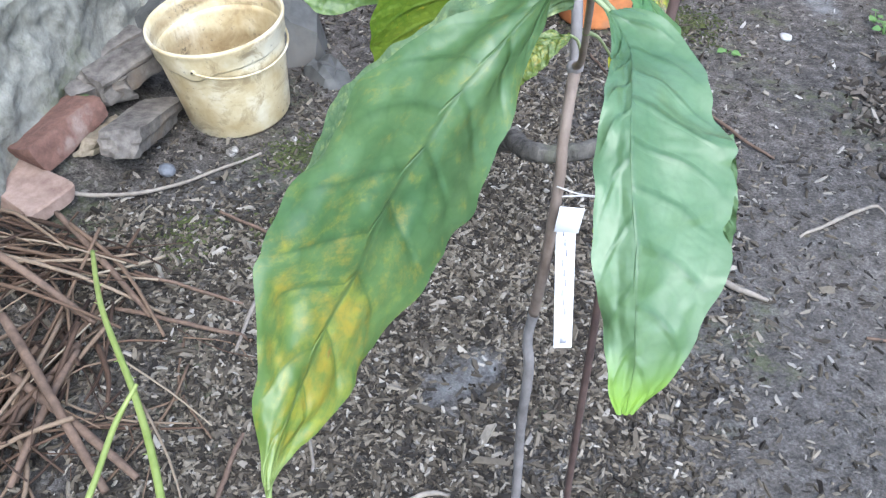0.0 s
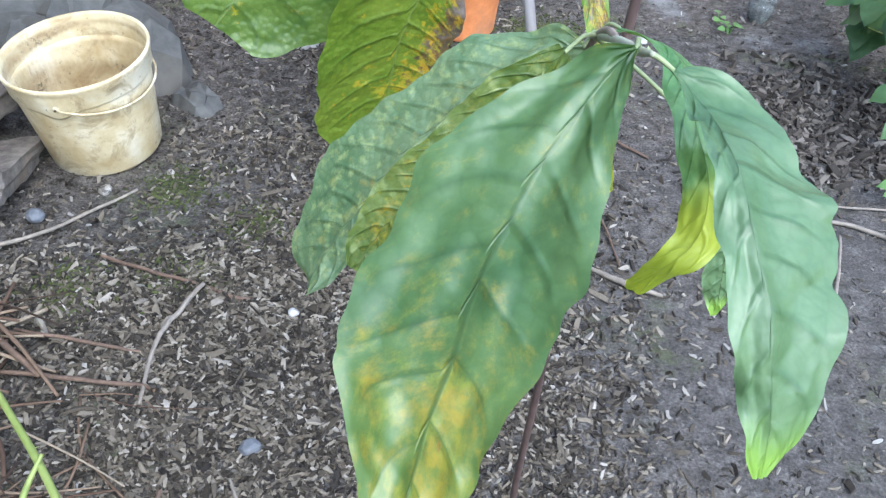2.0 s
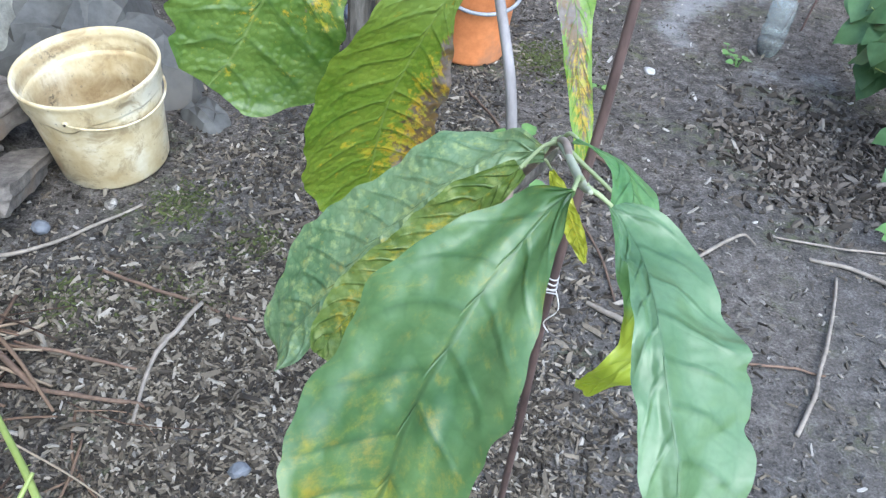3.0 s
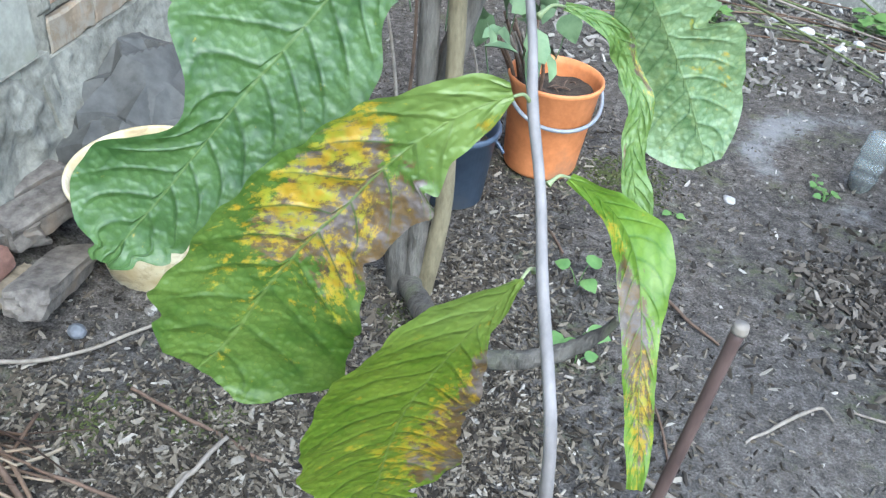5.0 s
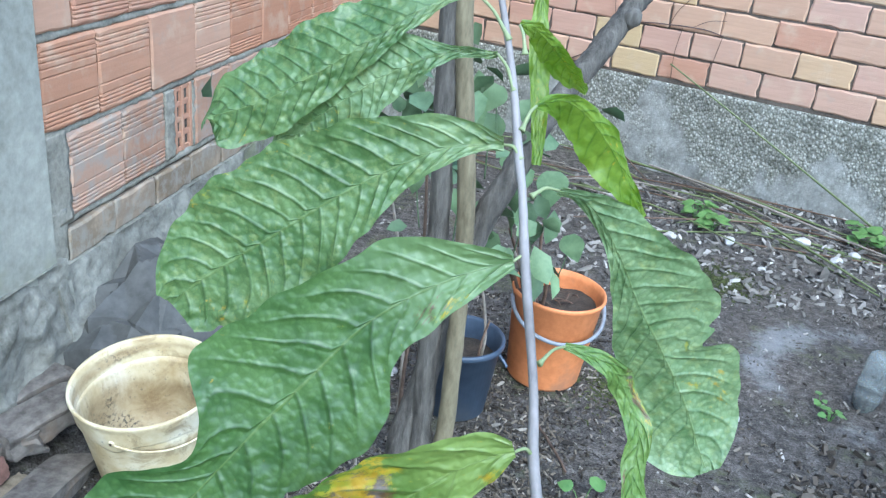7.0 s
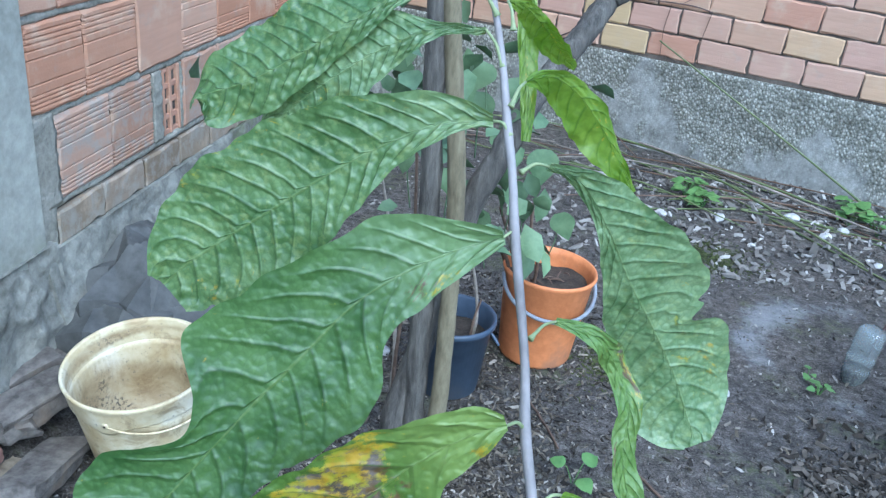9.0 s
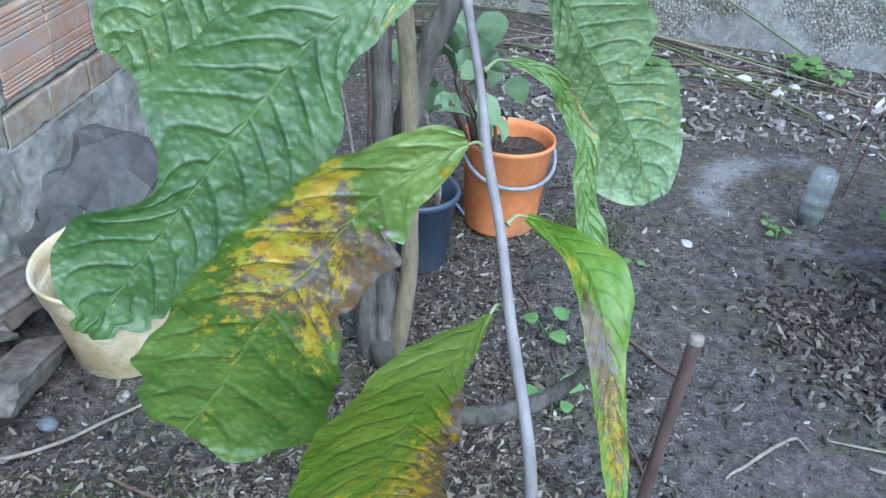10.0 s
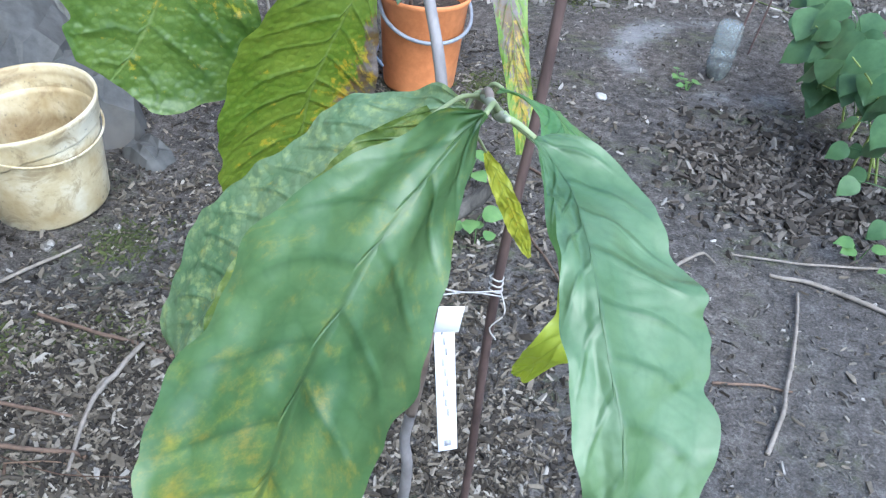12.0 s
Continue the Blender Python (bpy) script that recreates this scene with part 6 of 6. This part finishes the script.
# ---- leaf litter, bark chips and pebbles ----
def scatter(name, n, seed, zone, size, thick, material, label, category, keep):
    r = random.Random(seed)
    verts, faces = [], []
    (x0, x1), (y0, y1) = zone
    made = 0
    while made < n:
        x, y = r.uniform(x0, x1), r.uniform(y0, y1)
        if r.random() > keep(x, y):
            continue
        made += 1
        g = min(2.2, math.exp(r.gauss(-0.25, 0.45)))
        l, w = size * g * r.uniform(1.0, 2.1), size * g * r.uniform(0.28, 0.56)
        a, t1, t2 = r.uniform(0, 6.3), r.gauss(0, 0.6), r.gauss(0, 0.45)
        m = Matrix.Translation((x, y, ground_z(x, y) + thick * 0.7)) @ Euler((t1, t2, a)).to_matrix().to_4x4()
        b = len(verts)
        curl = r.uniform(-0.2, 0.6) * w
        shape = [(-l / 2, -w * 0.3, 0), (-l * 0.1, -w / 2, curl), (l / 2, -w * r.uniform(0, 0.3), 0), (l * 0.3, w / 2, curl * 0.6), (-l * 0.35, w * 0.42, curl)]
        for p in shape:
            verts.append(m @ Vector(p))
        for p in shape:
            verts.append(m @ Vector((p[0] * 0.9, p[1] * 0.9, p[2] - thick)))
        faces.append((b, b + 1, b + 2, b + 3, b + 4))
        for k in range(5):
            q = (k + 1) % 5
            faces.append((b + k, b + 5 + k, b + 5 + q, b + q))
    me = bpy.data.meshes.new(name)
    me.from_pydata(verts, [], faces)
    me.materials.append(material)
    return tagged(new(name, me), label, category, kind="stuff")


def chip_zone(x, y):
    f = 0.25 + 0.75 * math.exp(-((x - 0.15) ** 2 / 0.35 + (y - 0.25) ** 2 / 0.55))
    f *= 1 - 0.94 * smooth01(0.38, 0.82, x)
    f *= 1 - 0.6 * smooth01(0.1, -0.3, x) * smooth01(0.6, 0.85, y)
    if y > 1.2:
        f *= 0.6
    f *= 1 - 0.88 * min(1, sum(k * 2.4 * math.exp(-((x - a) ** 2 + (y - b) ** 2) / q ** 2) for a, b, q, k in ASH))
    return min(1, f * (0.35 + 1.3 * max(0, 0.5 + noise.noise(Vector((x * 3, y * 3, 5))))))


scatter("bark_chips", 44000, 11, ((-0.75, 1.9), (-0.75, 2.4)), 0.0118, 0.004, M_chip, "bark chips and leaf litter strewn on the soil", "leaf litter", chip_zone)
MOSS = [(-0.36, 0.93, 0.07), (-0.27, 0.60, 0.06), (-0.47, 0.55, 0.07), (0.05, 1.05, 0.05), (-0.15, 0.80, 0.06), (0.55, 1.9, 0.10), (0.9, 2.9, 0.12)]
scatter("moss", 4200, 16, ((-0.7, 1.3), (0.3, 3.2)), 0.008, 0.004, M_moss, "low green moss patches on damp soil", "moss", lambda x, y: sum(math.exp(-((x - a) ** 2 + (y - b) ** 2) / (c * c)) for a, b, c in MOSS))
scatter("coarse_bark", 7000, 15, ((-0.75, 1.3), (-0.75, 2.0)), 0.0160, 0.005, M_chip, "larger curled bark pieces on the soil", "leaf litter", chip_zone)
scatter("soil_clods", 1500, 18, ((0.95, 1.75), (1.0, 1.9)), 0.019, 0.012, M_clod, "dark crumbly clods of dug soil", "soil", lambda x, y: math.exp(-((x - 1.33) ** 2 / 0.05 + (y - 1.42) ** 2 / 0.06)))
scatter("small_litter", 22000, 12, ((-0.9, 2.3), (-0.7, 4.2)), 0.009, 0.002, M_crumb, "small crumbs of bark and soil", "leaf litter", lambda x, y: 0.6 * (1 - 0.6 * min(1, sum(k * 2.4 * math.exp(-((x - a) ** 2 + (y - b) ** 2) / q ** 2) for a, b, q, k in ASH))))
scatter("pebbles", 2300, 13, ((-0.95, 2.2), (-0.7, 4.2)), 0.010, 0.006, M_pebble, "small pale pebbles strewn on the soil", "pebbles", lambda x, y: 0.35 + 0.6 * smooth01(2.4, 3.4, y) + 0.1 * (x > 0.6))
scatter("stony_strip", 1300, 14, ((0.2, 2.2), (2.7, 4.0)), 0.028, 0.014, M_pebble, "stones and crumbs near the far wall", "pebbles", lambda x, y: 0.7)


# ---- weeds and beans ----
def weed(x, y, n, size, seed, height=0.03):
    r = random.Random(seed)
    w = thing("weed", "small green weed seedling in the soil", "weed", (x, y, ground_z(x, y)), "weeds")
    for k in range(n):
        a = r.uniform(0, 6.3)
        top = Vector((math.cos(a) * size * 0.5, math.sin(a) * size * 0.5, height * r.uniform(0.5, 1.2)))
        bm = bmesh.new()
        tube(bm, [(0, 0, -0.01), top * 0.6 + Vector((0, 0, 0.005)), top], [0.0016, 0.0014, 0.001], 6, 5)
        round_leaf(bm, top, Vector((math.cos(a), math.sin(a), 0.1)), Vector((r.uniform(-0.3, 0.3), r.uniform(-0.5, 0.1), 1)), size * r.uniform(0.7, 1.1))
        part("leaf", bm, M_weed, w)


weed(0.448, 1.30, 3, 0.06, 1, 0.05)
weed(0.455, 1.06, 3, 0.055, 2, 0.05)
weed(0.465, 1.00, 2, 0.045, 3, 0.04)
weed(1.178, 1.976, 6, 0.035, 4)
weed(0.70, 1.735, 3, 0.03, 5, 0.015)
weed(1.16, 2.06, 4, 0.03, 6)
for k in range(7):
    weed(0.86 + 0.05 * math.cos(k * 2.1), 3.5 + 0.06 * math.sin(k * 1.7), 5, 0.06, 10 + k, 0.08)
for k in range(5):
    weed(1.62 + 0.08 * math.cos(k * 2.1), 3.55 + 0.1 * math.sin(k * 1.7), 5, 0.07, 20 + k, 0.08)
weed(-0.93, 0.92, 4, 0.04, 30, 0.05)
weed(-0.96, 0.88, 3, 0.04, 31, 0.05)
weed(1.40, 1.02, 3, 0.045, 33, 0.05)
weed(-0.05, 1.62, 4, 0.03, 34, 0.02)
weed(1.45, 0.95, 2, 0.03, 35, 0.03)

beans = thing("bean_plant", "bushy bean plant with broad dark green leaves", "bean plant", (1.62, 1.55, 0))
beans.location = (0, 0, 0)
r = random.Random(9)
for k in range(7):
    p = Vector((1.62 + r.uniform(-0.06, 0.1), 1.55 + r.uniform(-0.25, 0.3), -0.02))
    q = p + Vector((r.uniform(-0.2, 0.05), r.uniform(-0.25, 0.2), r.uniform(0.2, 0.4)))
    part("vine_stem", tube(bmesh.new(), [p, (p + q) / 2 + Vector((0.03, 0, 0.06)), q], [0.004, 0.0035, 0.002], 12, 6), M_shoot, beans)
for k in range(85):
    c = Vector((1.49 + abs(r.gauss(0.02, 0.12)), 1.70 + max(-0.46, min(0.42, r.gauss(0, 0.24))), 0.25 + max(-0.16, min(0.15, r.gauss(0, 0.08)))))
    if k < 10:
        c = Vector((1.44 + r.uniform(-0.04, 0.06), 1.10 + r.uniform(-0.12, 0.2), 0.12 + r.uniform(0, 0.12)))
    a = r.uniform(2.2, 4.6)
    bm = bmesh.new()
    round_leaf(bm, c, Vector((math.cos(a), math.sin(a) * 0.8, -0.55)), Vector((-0.35 + r.uniform(-0.3, 0.3), -0.45 + r.uniform(-0.3, 0.3), 1)), r.uniform(0.075, 0.125) if k > 9 else r.uniform(0.05, 0.07))
    root = Vector((1.62, c.y, max(0.02, c.z - 0.12)))
    tube(bm, [root, (root + c) / 2 + Vector((0, 0, 0.03)), c], [0.0014, 0.0013, 0.001], 6, 5)
    part("leaf", bm, M_vine, beans)

cages = thing("wire_stakes", "two thin dark rods standing in the soil", "rods", (1.5, 2.5, 0))
cages.location = (0, 0, 0)
for a, b in (((1.40, 2.30, -0.02), (1.50, 2.35, 0.42)), ((1.47, 2.32, -0.02), (1.56, 2.37, 0.40))):
    part("rod", tube(bmesh.new(), [a, ((a[0] + b[0]) / 2, (a[1] + b[1]) / 2, (a[2] + b[2]) / 2), b], [0.004, 0.004, 0.003], 8, 6), M_stake, cages)

# ---- bricks, one by one ----
def brick_mesh(name, w, h, d, grooves, material, uneven=0.0, seed=0):
    """A clay brick face, worn at its edges; a hollow block also has ridged bands."""
    r = random.Random(seed)
    bm = bmesh.new()
    prof = [(-0.005, 0.0), (0.0, 0.007)]
    if grooves:
        for k in (0.07, 0.12, 0.17, 0.22, 0.34, 0.62, 0.72, 0.79, 0.85, 0.91):
            prof += [(0.0, h * k - 0.0035), (-0.0035, h * k), (0.0, h * k + 0.0035)]
    else:
        prof += [(0.0, h * k) for k in (0.25, 0.5, 0.75)]
    prof += [(0.0, h - 0.007), (-0.005, h)]
    cols = [-0.5, -0.5 + 0.006 / w, -0.3, -0.1, 0.1, 0.3, 0.5 - 0.006 / w, 0.5]
    grid = []
    low, high = [[r.gauss(0, uneven) for _ in cols] for _ in range(2)]
    side = [[r.gauss(0, uneven) for _ in prof] for _ in range(2)]
    for j, (o, z) in enumerate(prof):
        row = []
        for k, c in enumerate(cols):
            edge = -0.004 if k in (0, len(cols) - 1) else 0.0
            x = c * w + (side[0][j] if k < 2 else side[1][j] if k > len(cols) - 3 else 0)
            row.append(bm.verts.new((x, o + edge + r.gauss(0, uneven * 0.15), z - h / 2 + (low[k] if j < 2 else high[k] if j > len(prof) - 3 else 0.0))))
        grid.append(row)
    for a, b in zip(grid, grid[1:]):
        for k in range(len(cols) - 1):
            bm.faces.new((a[k], a[k + 1], b[k + 1], b[k]))
    back = [bm.verts.new((sx * w / 2, -d, sz * h / 2)) for sx, sz in ((-1, -1), (1, -1), (1, 1), (-1, 1))]
    bm.faces.new(grid[0][::-1] + [back[0], back[1]])
    bm.faces.new(grid[-1] + [back[2], back[3]])
    bm.faces.new([g[0] for g in grid] + [back[3], back[0]])
    bm.faces.new([g[-1] for g in grid][::-1] + [back[1], back[2]])
    bmesh.ops.recalc_face_normals(bm, faces=bm.faces[:])
    return mesh_from(bm, name, material, False)


def hollow_mesh():
    """The open end of a clay brick: a frame of thin webs round dark chambers."""
    bm = bmesh.new()
    w, h, d = 0.115, ROW_H - 0.026, 0.09
    for x in (-w / 2 + 0.008, 0.004, w / 2 - 0.008):
        box(bm, (0.014, d, h), (x, -d / 2, 0), None, 0.002, 0.0012, 3)
    for k in range(5):
        z = -h / 2 + 0.008 + (h - 0.016) * k / 4
        box(bm, (w - 0.002, d - 0.006, 0.014 if k in (0, 4) else 0.018), (0, -d / 2 - 0.002, z), None, 0.002, 0.0012, k)
    box(bm, (w, 0.006, h), (0, -d + 0.008, 0), None, 0.0)
    return mesh_from(bm, "brick", M_brick, False)


BH = ROW_H - 0.022
GROOVED = [brick_mesh("brick", 0.262, BH, 0.08, True, M_brick, 0.0022, k) for k in range(4)]
PLAIN = [brick_mesh("brick", 0.262, BH, 0.08, False, M_brick, 0.0025, 10 + k) for k in range(3)]
FOOT = [brick_mesh("brick", 0.262, BH, 0.08, k > 0, M_brick_foot, 0.0022, 30 + k) for k in range(3)]
LOWER = [brick_mesh("brick", 0.25, 0.098, 0.06, False, M_brick_low, 0.003, 20 + k) for k in range(3)]
HOLLOW = hollow_mesh()
WEST = Euler((0, 0, radians(-90))).to_matrix().to_4x4()
r = random.Random(21)


def lay(data, y0, y1, z, width=0.262, proud=0.0):
    """One brick of the side wall between two joints."""
    b = new("brick", data)
    b.parent = wall_side
    turn = Euler((0, r.gauss(0, 0.007), 0)).to_matrix().to_4x4()
    b.matrix_world = Matrix.Translation((WALL_X + proud + r.uniform(-0.003, 0.003), (y0 + y1) / 2, z)) @ WEST @ turn @ Matrix.Diagonal(((y1 - y0 - 0.006) / width, 1, 1, 1))


JOINTS = {-2: [1.405, 1.660, 1.898], -1: [COL_Y, 1.558, 1.826, 2.104, 2.368, 2.644, 2.915], 0: [COL_Y, 1.465, 1.726, 1.995, 2.30], 1: [COL_Y, 1.56, 1.83, 2.10], 2: [COL_Y, 1.45, 1.72, 1.99]}
for row in range(-2, 6):
    z = ROW_Z + 0.006 + ROW_H * (row + 0.5)
    joints = list(JOINTS.get(row, JOINTS[1 + row % 2]))
    if row == -2:
        # one brick lies end on, its chambers open
        lay(HOLLOW, 1.962, 2.080, z, 0.112, -0.004)
        rest = [2.092, 2.36]
    else:
        rest = joints[-1:]
    while rest[-1] < 4.6:
        rest.append(rest[-1] + 0.270)
    for run in ((joints, rest) if row == -2 else (joints + rest[1:],)):
        for y0, y1 in zip(run, run[1:]):
            lay(r.choice(FOOT if row == -2 else GROOVED if r.random() < 0.72 else PLAIN), y0, y1, z)
y = 1.37
while y < 4.5:
    lay(r.choice(LOWER), y, y + 0.225, 0.425, 0.25, 0.004)
    y += 0.228
for row in range(-2, 5):
    # the bed of mortar squeezed out between two courses
    z = ROW_Z + 0.006 + ROW_H * row
    y = COL_Y + 0.01
    while y < 3.4:
        n = r.uniform(0.18, 0.5)
        bm = bmesh.new()
        rows = []
        for k in range(41):
            f = k / 40
            c = Vector((WALL_X, y + n * f, z))
            thick = 0.011 + 0.004 * noise.noise(c * 26) + 0.002 * noise.noise(c * 80)
            out = -0.006 + 0.006 * noise.noise(c * 19 + Vector((4, 0, 0))) + 0.003 * noise.noise(c * 70)
            sag = 0.004 * noise.noise(c * 12 + Vector((0, 0, 7)))
            rows.append([bm.verts.new(c + Vector(q)) for q in ((-0.02, 0, thick + 0.004), (out - 0.004, 0, thick + sag), (out, 0, thick * 0.3 + sag), (out + 0.001, 0, -thick * 0.5 + sag), (out - 0.004, 0, -thick + sag), (-0.02, 0, -thick - 0.004))])
        for a, b in zip(rows, rows[1:]):
            for k in range(5):
                bm.faces.new((a[k], a[k + 1], b[k + 1], b[k]))
        bmesh.ops.recalc_face_normals(bm, faces=bm.faces[:])
        part("mortar_bed", bm, M_mortar, wall_side)
        y += n - 0.002
for y, w, z, h in ((1.932, 0.052, ROW_Z + 0.006 - 1.5 * ROW_H, BH), (2.086, 0.010, ROW_Z + 0.006 - 1.5 * ROW_H, BH), (1.354, 0.104, 0.612, 0.250), (1.338, 0.074, 0.430, 0.200)):
    bm = bmesh.new()
    bmesh.ops.create_grid(bm, x_segments=8, y_segments=24, size=0.5)
    bmesh.ops.transform(bm, matrix=Matrix(((0, 0, 1, 0), (w, 0, 0, 0), (0, h, 0, 0), (0, 0, 0, 1))), verts=bm.verts)
    deep = bmesh.ops.extrude_face_region(bm, geom=bm.faces[:])["geom"]
    bmesh.ops.translate(bm, vec=(-0.02, 0, 0), verts=[q for q in deep if isinstance(q, bmesh.types.BMVert)])
    for q in bm.verts:
        q.co += Vector((WALL_X - 0.001, y, z)) + Vector((0.004, 0.003, 0.003)) * noise.noise(q.co * 45 + Vector((y, z, 0)))
    bmesh.ops.recalc_face_normals(bm, faces=bm.faces[:])
    part("mortar_patch", bm, M_mortar, wall_side)
FAR_BRICKS = [brick_mesh("brick", 0.264, 0.126, 0.09, False, M_brick_back, 0.0028, 40 + k) for k in range(6)]
turn = Matrix(((FAR_D.x, FAR_N.x, 0, 0), (FAR_D.y, FAR_N.y, 0, 0), (0, 0, 1, 0), (0, 0, 0, 1)))
for row in range(12):
    z = PL_Z + 0.008 + 0.134 * (row + 0.5)
    s = (0.077, 0.225, 0.093, 0.215)[row % 4] - 0.271 * 6 + 0.1355
    while s < 3.6:
        b = new("brick", r.choice(FAR_BRICKS))
        b.parent = wall_far
        p = FAR_O + FAR_D * s + FAR_N * r.uniform(-0.003, 0.005)
        b.matrix_world = Matrix.Translation((p.x, p.y, z + 0.004 * math.sin(s * 3) + r.gauss(0, 0.0012))) @ turn @ Euler((0, r.gauss(0, 0.010), 0)).to_matrix().to_4x4() @ Matrix.Diagonal((r.uniform(0.975, 1.0), 1, r.uniform(0.96, 1.0), 1))
        s += 0.271
